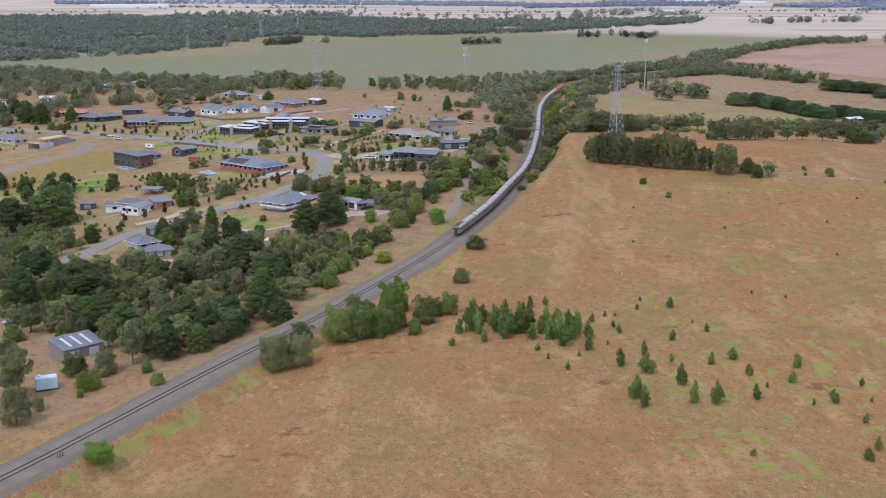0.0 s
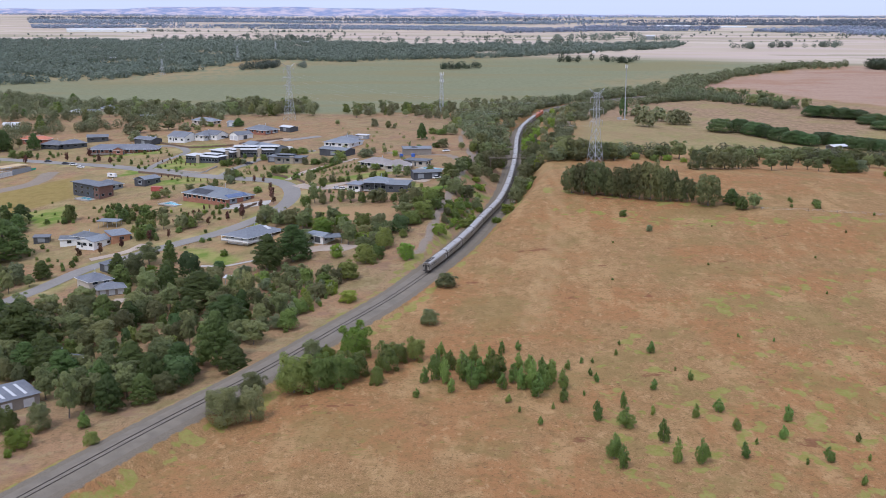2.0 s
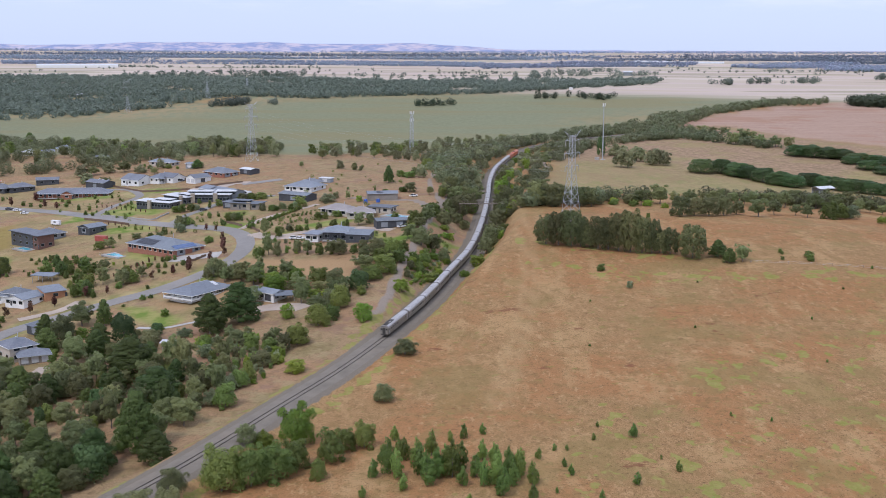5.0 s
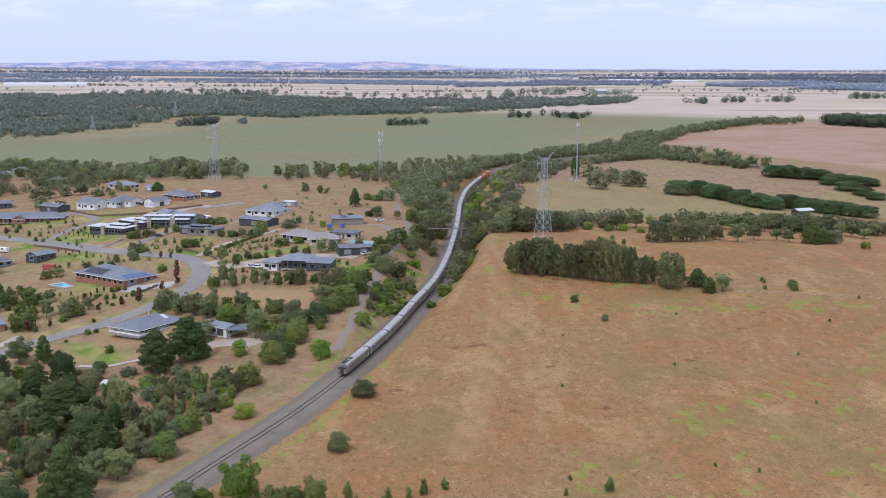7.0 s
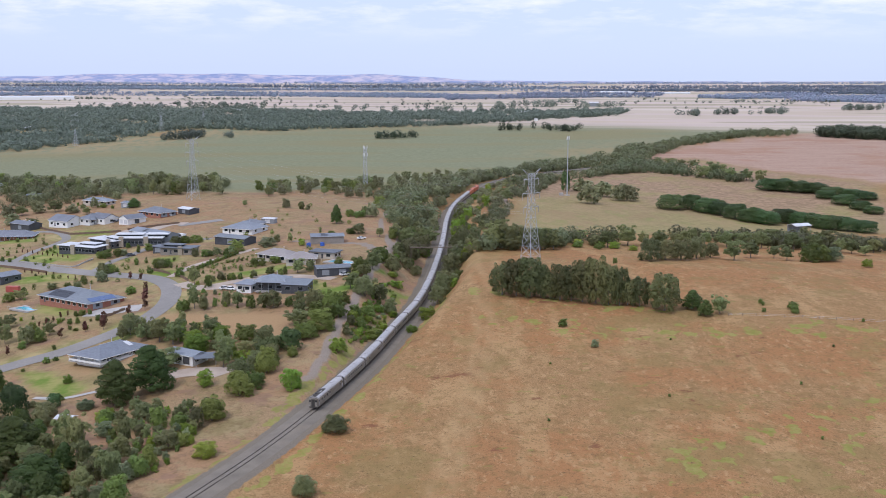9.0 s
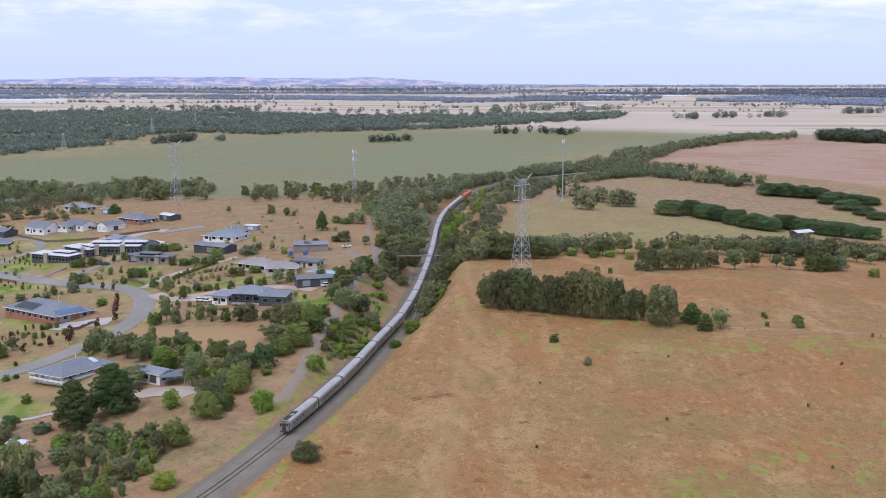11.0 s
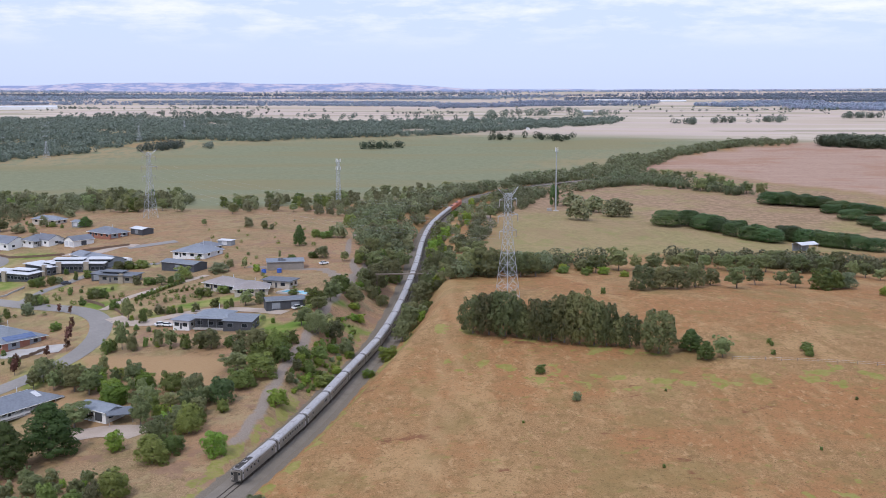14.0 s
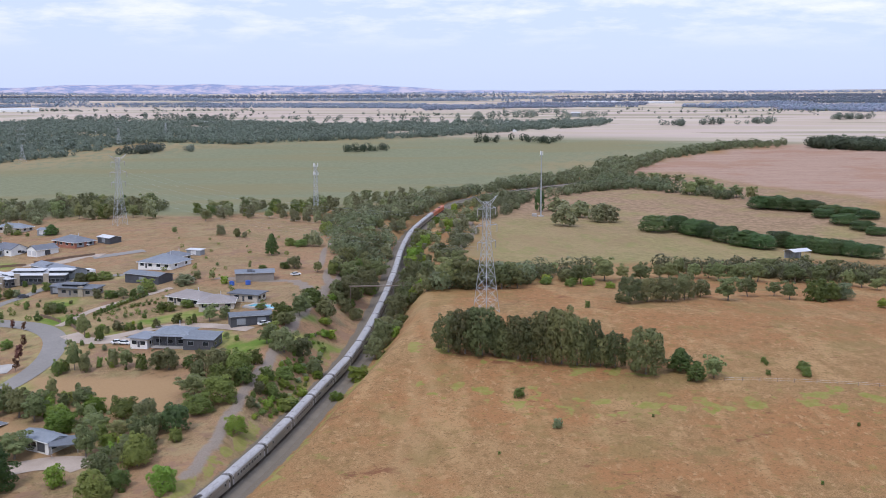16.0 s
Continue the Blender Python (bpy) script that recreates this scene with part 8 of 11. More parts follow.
plant("casuarina", 40.7, 714.9, 5.4, 6.1)
plant("casuarina", 46.5, 746.4, 6.1, 5.7)
plant("bush", 48.4, 751.1, 3.8, 3.3)
plant("bush", 44.8, 709.6, 4.3, 4.6)
plant("casuarina", 46.9, 737.2, 5.6, 4.9)
plant("casuarina", 37.6, 747.7, 4.0, 3.7)
plant("casuarina", 40.4, 754.5, 3.7, 3.2)
plant("casuarina", 36.1, 734.6, 6.4, 6.8)
plant("bush", 45.1, 761.1, 5.4, 5.9)
plant("casuarina", 43.4, 699.4, 6.0, 5.1)
plant("bush", 33.8, 717.2, 6.0, 5.7)
plant("casuarina", 77.8, 731.0, 3.9, 3.8)
plant("casuarina", 80.0, 761.1, 3.9, 3.8)
plant("casuarina", 78.2, 689.1, 6.0, 4.6)
plant("casuarina", 78.2, 743.9, 3.6, 3.3)
plant("casuarina", 69.1, 685.9, 5.6, 5.0)
plant("bright", 74.6, 765.1, 5.7, 6.5)
plant("casuarina", 74.1, 737.0, 5.1, 5.7)
plant("casuarina", 74.3, 757.6, 4.4, 3.5)
plant("casuarina", 70.0, 702.2, 4.1, 3.8)
plant("casuarina", 73.8, 718.4, 4.6, 4.5)
plant("bright", 75.8, 683.7, 3.7, 3.2)
plant("bright", 72.7, 694.7, 3.7, 3.0)
plant("casuarina", 80.1, 698.1, 5.1, 4.9)
plant("bright", 71.0, 690.5, 4.6, 3.8)
plant("casuarina", 73.0, 708.3, 4.6, 4.9)
plant("casuarina", 75.1, 699.3, 6.5, 5.4)
plant("bright", 78.5, 767.9, 3.7, 3.5)
plant("casuarina", 74.3, 746.9, 6.1, 6.3)
plant("gum", -5.2, 551.0, 5.0, 4.0)
plant("gum", -188.8, 505.0, 7.9, 6.5)
plant("silver", -165.6, 467.3, 5.9, 5.3)
plant("bush", -172.2, 488.6, 7.7, 6.6)
plant("silver", -175.9, 494.0, 6.6, 7.4)
plant("gum", -154.9, 481.2, 5.7, 5.9)
plant("casuarina", -163.8, 492.7, 8.0, 7.1)
plant("gum", -160.3, 472.3, 9.8, 7.6)
plant("silver", -171.4, 458.1, 5.3, 6.0)
plant("bush", -178.3, 470.3, 9.7, 10.6)
plant("gum", -164.6, 452.2, 5.2, 5.3)
plant("bush", -178.6, 462.8, 5.2, 5.4)
plant("gum", -186.9, 475.5, 6.4, 5.5)
plant("bush", -172.3, 474.2, 6.2, 6.2)
plant("gum", -199.7, 509.2, 6.9, 6.6)
plant("silver", -188.0, 494.1, 6.7, 7.6)
plant("silver", -190.0, 487.1, 6.4, 7.1)
plant("gum", -195.2, 502.2, 6.8, 5.8)
plant("gum", -181.8, 479.2, 5.9, 6.6)
plant("casuarina", -165.0, 459.3, 8.7, 6.6)
plant("bush", -166.5, 478.1, 6.5, 5.7)
plant("gum", -178.3, 486.3, 5.3, 4.9)
plant("casuarina", -178.9, 456.1, 8.0, 6.7)
plant("silver", -162.0, 486.0, 9.9, 8.5)
plant("bush", -174.2, 448.6, 7.0, 7.9)
plant("bush", -177.7, 501.9, 8.8, 9.9)
plant("gum", -172.6, 465.5, 9.1, 9.3)
plant("gum", -171.0, 499.1, 5.8, 6.5)
plant("bush", -183.1, 498.1, 8.5, 8.3)
plant("pine", -153.4, 492.7, 8.1, 8.0)
plant("gum", -172.7, 438.9, 9.1, 8.4)
plant("casuarina", -194.5, 494.8, 7.8, 6.7)
plant("gum", -172.4, 480.9, 9.6, 8.5)
plant("pine", -207.3, 601.3, 9.4, 8.8)
plant("gum", -208.1, 593.0, 8.0, 7.5)
plant("gum", -193.9, 591.0, 6.6, 7.1)
plant("pine", -220.2, 599.3, 9.1, 9.7)
plant("pine", -202.0, 536.0, 8.6, 8.0)
plant("pine", -193.4, 580.2, 9.4, 10.4)
plant("pine", -198.2, 599.6, 9.9, 10.7)
plant("pine", -237.8, 612.9, 8.7, 9.2)
plant("pine", -212.2, 580.7, 8.5, 8.3)
plant("gum", -207.0, 543.9, 8.4, 9.0)
plant("gum", -215.9, 567.7, 6.5, 7.0)
plant("gum", -202.0, 555.2, 6.0, 6.0)
plant("gum", -183.9, 517.8, 8.8, 9.4)
plant("gum", -195.9, 506.6, 6.6, 5.1)
plant("garden", -137.9, 583.3, 4.5, 4.2)
plant("pine", -148.2, 597.3, 6.3, 5.4)
plant("garden", -128.9, 588.2, 3.6, 3.8)
plant("bush", -123.8, 559.2, 6.3, 6.7)
plant("pine", -146.3, 604.4, 3.9, 3.3)
plant("pine", -135.3, 590.8, 4.9, 3.8)
plant("garden", -125.9, 545.5, 5.9, 5.3)
plant("garden", -145.4, 588.2, 3.6, 2.8)
plant("bush", -129.3, 572.2, 4.7, 4.5)
plant("garden", -130.8, 565.6, 5.0, 4.7)
plant("garden", -138.8, 577.3, 3.7, 3.4)
plant("bush", -140.7, 601.8, 3.3, 3.6)
plant("garden", -145.7, 579.4, 7.3, 8.3)
plant("garden", -150.4, 589.7, 6.3, 5.3)
plant("pine", -142.6, 584.3, 6.3, 6.6)
plant("garden", -150.6, 583.8, 5.4, 5.0)
plant("garden", -135.8, 597.8, 4.8, 5.4)
plant("pine", -117.5, 542.3, 3.4, 2.8)
plant("garden", -143.8, 593.5, 3.6, 3.6)
plant("garden", -128.8, 552.2, 3.3, 2.6)
plant("bush", -124.7, 550.2, 6.1, 6.1)
plant("garden", -133.8, 578.7, 3.8, 3.9)
plant("garden", -128.5, 580.1, 3.9, 4.3)
plant("bush", -154.9, 611.1, 4.0, 4.2)
plant("bush", -132.4, 561.2, 3.3, 3.2)
plant("pine", -156.2, 605.9, 4.2, 3.3)
plant("garden", -131.5, 583.8, 6.8, 6.9)
plant("garden", -140.7, 589.0, 3.1, 3.4)
plant("pine", -121.0, 546.4, 6.9, 6.9)
plant("pine", -434.0, 1103.3, 7.4, 8.3)
plant("casuarina", -359.7, 876.3, 7.0, 6.3)
plant("casuarina", -327.4, 965.7, 8.7, 8.4)
plant("gum", -470.2, 1215.6, 9.3, 10.5)
plant("gum", -261.6, 934.8, 10.6, 8.2)
plant("bush", -283.3, 1088.2, 9.6, 8.6)
plant("gum", -498.8, 1266.3, 6.6, 5.4)
plant("casuarina", -335.9, 1047.4, 9.1, 7.2)
plant("casuarina", -346.4, 987.9, 10.6, 10.8)
plant("gum", -151.5, 968.6, 10.0, 8.0)
plant("bush", -116.4, 946.5, 9.8, 10.8)
plant("bush", -286.6, 904.6, 10.0, 10.7)
plant("pine", -115.3, 1006.8, 9.9, 8.8)
plant("pine", -403.3, 1094.6, 9.1, 8.3)
plant("pine", -234.6, 1025.2, 8.5, 9.5)
plant("casuarina", -466.0, 1152.4, 8.1, 7.6)
plant("gum", -208.4, 1068.6, 7.1, 7.2)
plant("pine", -333.9, 1147.6, 9.3, 10.0)
plant("bush", -416.0, 1196.3, 6.8, 6.9)
plant("casuarina", -337.9, 908.9, 10.8, 10.8)
plant("bush", -372.4, 911.4, 7.9, 6.2)
plant("gum", -402.1, 1058.4, 8.1, 7.0)
plant("pine", -341.4, 1089.5, 8.4, 8.0)
plant("pine", -294.2, 925.7, 8.0, 7.8)
plant("bush", -369.5, 932.5, 9.5, 9.0)
plant("bush", -455.8, 1186.1, 7.1, 6.8)
plant("casuarina", -384.9, 985.4, 7.2, 5.9)
plant("gum", -279.7, 836.9, 7.8, 6.1)
plant("gum", -297.9, 975.8, 10.6, 10.6)
plant("bush", -421.7, 1075.1, 9.0, 9.1)
plant("pine", -328.4, 991.6, 6.4, 6.5)
plant("gum", -136.0, 1027.6, 10.6, 9.1)
plant("bush", -129.1, 984.3, 6.9, 5.7)
plant("gum", -233.7, 1059.7, 9.7, 7.5)
plant("bush", -313.1, 1083.9, 7.9, 6.6)
plant("gum", -254.6, 981.2, 9.4, 8.0)
plant("bush", -308.1, 1016.2, 10.7, 11.2)
plant("gum", -392.2, 1125.1, 6.5, 6.9)
plant("casuarina", -373.3, 1038.8, 9.3, 10.2)
plant("gum", -275.0, 982.9, 8.4, 8.5)
plant("bush", -274.3, 1053.1, 7.4, 8.4)
plant("bush", -262.0, 1032.3, 6.3, 6.1)
plant("casuarina", -212.0, 1022.0, 9.5, 10.5)
plant("bush", -211.0, 994.5, 8.7, 8.4)
plant("bush", -354.0, 1120.0, 7.5, 8.1)
plant("casuarina", -321.1, 883.3, 8.6, 7.1)
plant("gum", -144.4, 951.8, 6.3, 5.1)
plant("bush", -443.5, 1168.5, 8.4, 7.4)
plant("pine", -302.4, 952.2, 6.8, 6.7)
plant("bush", -345.3, 1018.8, 8.4, 8.4)
plant("gum", -252.5, 1062.9, 7.3, 6.4)
plant("casuarina", -175.6, 994.7, 8.9, 8.3)
plant("pine", -311.7, 823.2, 8.6, 7.7)
plant("bush", -343.6, 857.8, 7.2, 7.0)
plant("gum", -290.3, 1012.1, 6.8, 5.3)
plant("bush", -359.6, 952.9, 7.1, 5.5)
plant("pine", -96.7, 1007.0, 10.9, 10.5)
plant("bush", -397.4, 1006.1, 10.8, 9.2)
plant("bush", -146.2, 510.0, 3.2, 3.5)
plant("casuarina", -238.5, 1064.8, 8.2, 8.8)
plant("gum", -235.5, 1008.1, 12.0, 13.6)
plant("casuarina", -187.7, 1014.8, 8.5, 9.1)
plant("gum", -203.9, 1000.1, 8.2, 7.5)
plant("gum", -200.7, 1015.2, 9.4, 9.3)
plant("casuarina", -215.6, 1052.5, 9.8, 10.2)
plant("gum", -215.5, 1028.8, 10.1, 8.3)
plant("gum", -255.9, 1073.1, 11.2, 11.3)
plant("casuarina", -185.7, 982.1, 8.5, 8.3)
plant("gum", -112.6, 940.3, 9.4, 10.5)
plant("casuarina", -118.7, 983.5, 9.3, 10.0)
plant("gum", -124.0, 963.7, 11.3, 8.7)
plant("gum", -132.4, 1015.3, 9.3, 10.1)
plant("casuarina", -148.1, 997.3, 9.2, 8.8)
plant("casuarina", -144.3, 1006.3, 12.8, 14.0)
plant("gum", -153.9, 978.8, 11.2, 12.7)
plant("gum", -153.2, 1017.7, 10.6, 10.6)
plant("casuarina", -85.1, 933.2, 12.1, 9.5)
plant("casuarina", -98.5, 961.6, 12.2, 12.5)
plant("casuarina", -109.8, 989.4, 10.3, 10.6)
plant("casuarina", -162.6, 1027.1, 12.2, 10.9)
plant("gum", -91.6, 974.1, 10.3, 7.9)
plant("casuarina", -143.4, 985.4, 9.6, 7.9)
plant("casuarina", -112.6, 965.6, 9.7, 9.3)
plant("casuarina", -138.8, 974.5, 12.3, 10.5)
plant("gum", -97.5, 943.2, 9.2, 8.6)
plant("gum", -134.8, 1000.5, 13.0, 12.3)
plant("casuarina", -94.9, 999.9, 9.4, 9.2)
plant("casuarina", -124.9, 944.3, 9.1, 9.6)
plant("gum", -109.7, 980.0, 11.0, 12.2)
plant("gum", -97.3, 983.6, 12.5, 13.4)
plant("gum", -133.7, 952.8, 10.9, 8.8)
plant("gum", -162.0, 1005.8, 9.9, 10.6)
plant("gum", -128.0, 979.6, 10.6, 9.0)
plant("casuarina", -153.7, 990.1, 12.4, 11.6)
plant("gum", -29.5, 978.5, 9.9, 9.5)
plant("gum", -47.5, 908.7, 8.7, 8.6)
plant("bush", -7.2, 955.5, 8.0, 7.1)
plant("casuarina", 3.9, 987.9, 6.0, 5.7)
plant("gum", 3.0, 977.1, 8.6, 8.6)
plant("casuarina", -52.1, 976.2, 8.1, 6.4)
plant("bush", -49.1, 947.1, 7.5, 8.3)
plant("casuarina", -19.8, 991.7, 6.9, 7.4)
plant("casuarina", -28.0, 946.4, 7.4, 6.3)
plant("bush", 9.9, 963.3, 7.4, 8.0)
plant("bush", -24.8, 937.8, 7.3, 6.8)
plant("gum", -40.3, 968.4, 7.3, 7.2)
plant("casuarina", -48.2, 922.2, 6.5, 6.9)
plant("bush", -10.5, 988.7, 8.3, 9.4)
plant("bush", -38.7, 950.4, 9.2, 8.5)
plant("bush", -9.5, 968.3, 9.0, 10.2)
plant("casuarina", 12.2, 932.3, 6.6, 5.7)
plant("gum", 15.1, 991.4, 9.9, 10.7)
plant("casuarina", -39.3, 920.9, 8.0, 7.9)
plant("bush", -58.3, 953.3, 7.8, 7.2)
plant("gum", -3.0, 933.3, 9.5, 9.7)
plant("gum", -10.0, 921.3, 6.4, 6.3)
plant("bush", 4.4, 950.8, 7.4, 7.1)
plant("casuarina", -1.1, 924.4, 6.1, 5.9)
plant("gum", -11.9, 978.3, 7.4, 7.6)
plant("gum", 22.8, 951.7, 7.6, 8.2)
plant("bush", 4.9, 999.5, 6.8, 5.4)
plant("gum", -44.4, 985.9, 6.9, 7.6)
plant("bush", 18.6, 972.6, 8.3, 6.7)
plant("casuarina", -36.9, 935.7, 9.1, 8.1)
plant("casuarina", -22.3, 968.9, 9.7, 8.7)
plant("casuarina", -22.1, 924.9, 8.9, 7.7)
plant("gum", -47.8, 958.6, 8.4, 9.0)
plant("casuarina", 14.5, 955.0, 7.1, 5.9)
plant("bush", -53.7, 604.5, 2.3, 1.9)
plant("gum", -88.7, 689.8, 1.2, 1.4)
plant("gum", -44.8, 646.2, 2.2, 1.7)
plant("silver", -43.2, 601.3, 2.5, 1.9)
plant("gum", -54.4, 670.3, 1.8, 1.4)
plant("gum", -154.2, 743.8, 1.9, 2.1)
plant("bush", -21.1, 585.7, 1.4, 1.2)
plant("bush", -43.9, 629.8, 2.3, 2.2)
plant("gum", -82.8, 663.5, 2.5, 1.9)
plant("gum", -73.1, 678.4, 2.3, 2.2)
plant("gum", -50.3, 658.5, 1.6, 1.8)
plant("gum", -41.2, 672.3, 1.2, 1.3)
plant("bush", -50.7, 590.5, 2.3, 1.9)
plant("gum", -0.9, 601.2, 2.7, 2.5)
plant("gum", -20.9, 743.6, 2.1, 2.1)
plant("gum", -106.1, 688.8, 1.3, 1.4)
plant("bush", 125.3, 499.7, 1.0, 0.9)
plant("bush", 72.6, 429.5, 0.9, 1.0)
plant("bush", 111.0, 445.2, 1.0, 1.0)
plant("bush", 80.7, 480.0, 0.9, 0.9)
plant("bush", 178.0, 488.4, 1.2, 1.1)
plant("bush", 144.4, 411.7, 1.1, 0.9)
plant("bush", 154.0, 453.6, 1.2, 0.9)
plant("garden", -231.3, 614.5, 3.3, 2.6)
plant("garden", -145.0, 612.3, 2.2, 2.1)
plant("garden", -235.7, 638.6, 2.4, 2.2)
plant("garden", -79.2, 665.4, 3.2, 3.6)
plant("garden", -280.1, 818.0, 2.7, 2.8)
plant("garden", -213.1, 785.9, 2.0, 2.3)
plant("garden", -292.7, 820.8, 3.2, 2.7)
plant("garden", -301.5, 807.0, 1.2, 0.9)
plant("garden", -241.5, 790.1, 2.7, 2.7)
plant("garden", -86.9, 579.5, 2.7, 2.9)
plant("garden", -86.8, 679.9, 2.2, 2.3)
plant("garden", -220.6, 774.9, 3.2, 3.3)
plant("garden", -173.5, 767.1, 2.2, 2.4)
plant("garden", -218.2, 640.8, 1.8, 1.4)
plant("garden", -267.2, 805.5, 3.2, 2.5)
plant("garden", -303.2, 787.2, 1.3, 1.3)
plant("garden", -155.0, 600.9, 1.8, 1.8)
plant("garden", -188.4, 740.7, 1.9, 1.8)
plant("garden", -238.3, 633.1, 2.2, 2.4)
plant("garden", -177.9, 742.0, 3.3, 2.7)
plant("garden", -154.4, 617.1, 2.4, 2.5)
plant("garden", -327.3, 852.7, 3.3, 3.1)
plant("garden", -185.4, 612.4, 1.2, 1.4)
plant("garden", -191.7, 611.6, 1.7, 1.3)
plant("garden", -215.3, 605.6, 2.1, 1.6)
plant("garden", -291.9, 786.9, 3.2, 2.5)
plant("garden", -229.7, 629.9, 2.9, 3.2)
plant("garden", -214.1, 614.3, 1.5, 1.6)
plant("garden", -229.2, 596.6, 3.4, 3.8)
plant("garden", -170.3, 736.7, 3.1, 2.5)
plant("garden", -141.4, 604.6, 3.6, 3.1)
plant("garden", -271.0, 724.6, 1.6, 1.4)
plant("garden", -83.6, 575.2, 2.1, 1.8)
plant("garden", -207.3, 765.4, 2.4, 2.4)
plant("garden", -204.3, 619.8, 1.7, 1.8)
plant("garden", -163.5, 717.5, 2.4, 2.3)
plant("garden", -180.2, 786.9, 2.5, 2.4)
plant("garden", -291.8, 778.2, 2.9, 2.8)
plant("garden", -163.9, 728.2, 1.5, 1.3)
plant("garden", -158.1, 586.8, 2.4, 1.9)
plant("garden", -140.7, 594.6, 2.5, 2.3)
plant("garden", -240.3, 796.4, 3.0, 2.5)
plant("garden", -216.4, 623.7, 2.7, 2.6)
plant("garden", -158.0, 592.9, 1.6, 1.6)
plant("garden", -205.4, 610.2, 2.6, 2.4)
plant("garden", -198.8, 781.2, 2.6, 2.5)
plant("garden", -169.3, 590.1, 2.0, 2.0)
plant("garden", -181.8, 626.7, 1.2, 1.1)
plant("garden", -277.0, 814.0, 1.7, 1.4)
plant("garden", -148.5, 747.0, 2.4, 2.2)
plant("garden", -216.8, 635.9, 3.4, 2.7)
plant("garden", -317.9, 830.4, 2.6, 2.4)
plant("garden", -296.3, 782.3, 2.1, 1.9)
plant("garden", -159.9, 767.3, 2.1, 1.8)
plant("garden", -142.9, 599.3, 2.9, 3.3)
plant("garden", -290.9, 766.9, 1.3, 1.2)
plant("garden", -161.4, 613.2, 2.4, 1.9)
plant("garden", -224.3, 623.9, 3.4, 3.7)
plant("garden", -286.6, 783.5, 3.4, 2.7)
plant("garden", -178.1, 594.4, 1.6, 1.6)
plant("garden", -183.3, 592.8, 2.8, 3.0)
plant("garden", -273.6, 779.5, 1.8, 1.9)
plant("garden", -192.6, 773.2, 2.9, 3.2)
plant("garden", -312.8, 850.7, 1.9, 1.7)
plant("garden", -241.3, 777.1, 2.6, 2.9)
plant("garden", -124.2, 568.0, 2.0, 2.0)
plant("garden", -214.2, 768.9, 2.8, 2.9)
plant("garden", -148.9, 740.2, 2.0, 2.1)
plant("garden", -314.6, 840.2, 3.4, 3.8)
plant("garden", -168.4, 746.0, 1.7, 1.3)
plant("garden", -80.1, 679.7, 1.6, 1.7)
plant("garden", -141.0, 710.7, 1.4, 1.3)
plant("garden", -240.0, 803.2, 1.4, 1.0)
plant("garden", -242.2, 783.0, 1.7, 1.9)
plant("garden", -236.6, 647.3, 1.6, 1.6)
plant("garden", -198.2, 621.2, 1.6, 1.8)
plant("garden", -272.8, 734.0, 1.2, 1.3)
plant("garden", -195.1, 639.7, 1.3, 1.2)
plant("garden", -134.2, 641.0, 3.0, 2.5)
plant("garden", -168.3, 721.3, 3.1, 2.5)
plant("garden", -72.0, 663.6, 1.3, 1.3)
plant("garden", -258.9, 787.8, 1.5, 1.2)
plant("garden", -251.1, 647.4, 2.4, 2.4)
plant("garden", -246.9, 800.5, 3.3, 3.4)
plant("garden", -166.7, 617.8, 1.7, 1.9)
plant("garden", -80.7, 655.7, 3.3, 2.8)
plant("garden", -91.2, 677.7, 3.2, 2.5)
plant("garden", -196.3, 765.1, 2.2, 2.1)
plant("garden", -210.9, 795.8, 2.1, 1.7)
plant("garden", -105.6, 566.7, 1.7, 1.5)
plant("garden", -308.5, 836.0, 1.7, 1.5)
plant("garden", -281.2, 796.2, 3.6, 3.9)
plant("garden", -203.9, 790.3, 1.8, 1.8)
plant("garden", -266.1, 812.9, 2.0, 2.3)
plant("garden", -97.7, 665.5, 2.4, 2.3)
plant("garden", -251.0, 786.5, 1.4, 1.3)
plant("garden", -217.9, 594.9, 1.8, 1.5)
plant("garden", -295.6, 803.4, 1.8, 1.8)
plant("garden", -253.1, 793.5, 3.5, 2.8)
plant("garden", -168.0, 780.3, 2.3, 2.1)
plant("garden", -290.9, 761.9, 3.4, 2.8)
plant("garden", -149.3, 735.1, 2.2, 1.8)
plant("garden", -161.3, 608.2, 2.0, 1.8)
plant("garden", -152.3, 609.8, 3.4, 3.1)
plant("garden", -163.5, 596.8, 1.2, 1.2)
plant("garden", -274.2, 801.6, 2.7, 2.5)
plant("garden", -190.3, 759.8, 3.2, 3.2)
plant("garden", -153.4, 712.8, 2.0, 2.3)
plant("garden", -98.0, 578.7, 2.6, 2.3)
plant("garden", -278.9, 722.5, 2.4, 2.2)
plant("garden", -152.0, 719.9, 1.6, 1.5)
plant("garden", -193.4, 596.1, 1.6, 1.5)
plant("garden", -173.8, 590.3, 3.5, 3.7)
plant("garden", -181.3, 555.2, 1.8, 1.6)
plant("garden", -151.0, 511.1, 2.1, 1.8)
plant("garden", -147.1, 517.8, 3.1, 3.3)
plant("garden", -180.5, 544.0, 2.5, 2.5)
plant("garden", -155.6, 520.2, 1.5, 1.3)
plant("garden", -186.9, 559.0, 3.4, 3.6)
plant("garden", -179.6, 550.6, 1.9, 2.0)
plant("garden", -148.3, 503.9, 2.3, 2.4)
plant("garden", -170.2, 545.0, 2.6, 2.4)
plant("garden", -174.8, 538.9, 2.8, 2.6)
plant("garden", -172.3, 533.6, 1.5, 1.5)
plant("garden", -159.7, 512.6, 3.2, 2.9)
plant("garden", -166.2, 539.7, 1.6, 1.6)
plant("garden", -166.6, 526.0, 1.5, 1.8)
plant("garden", -96.0, 547.5, 1.9, 1.8)
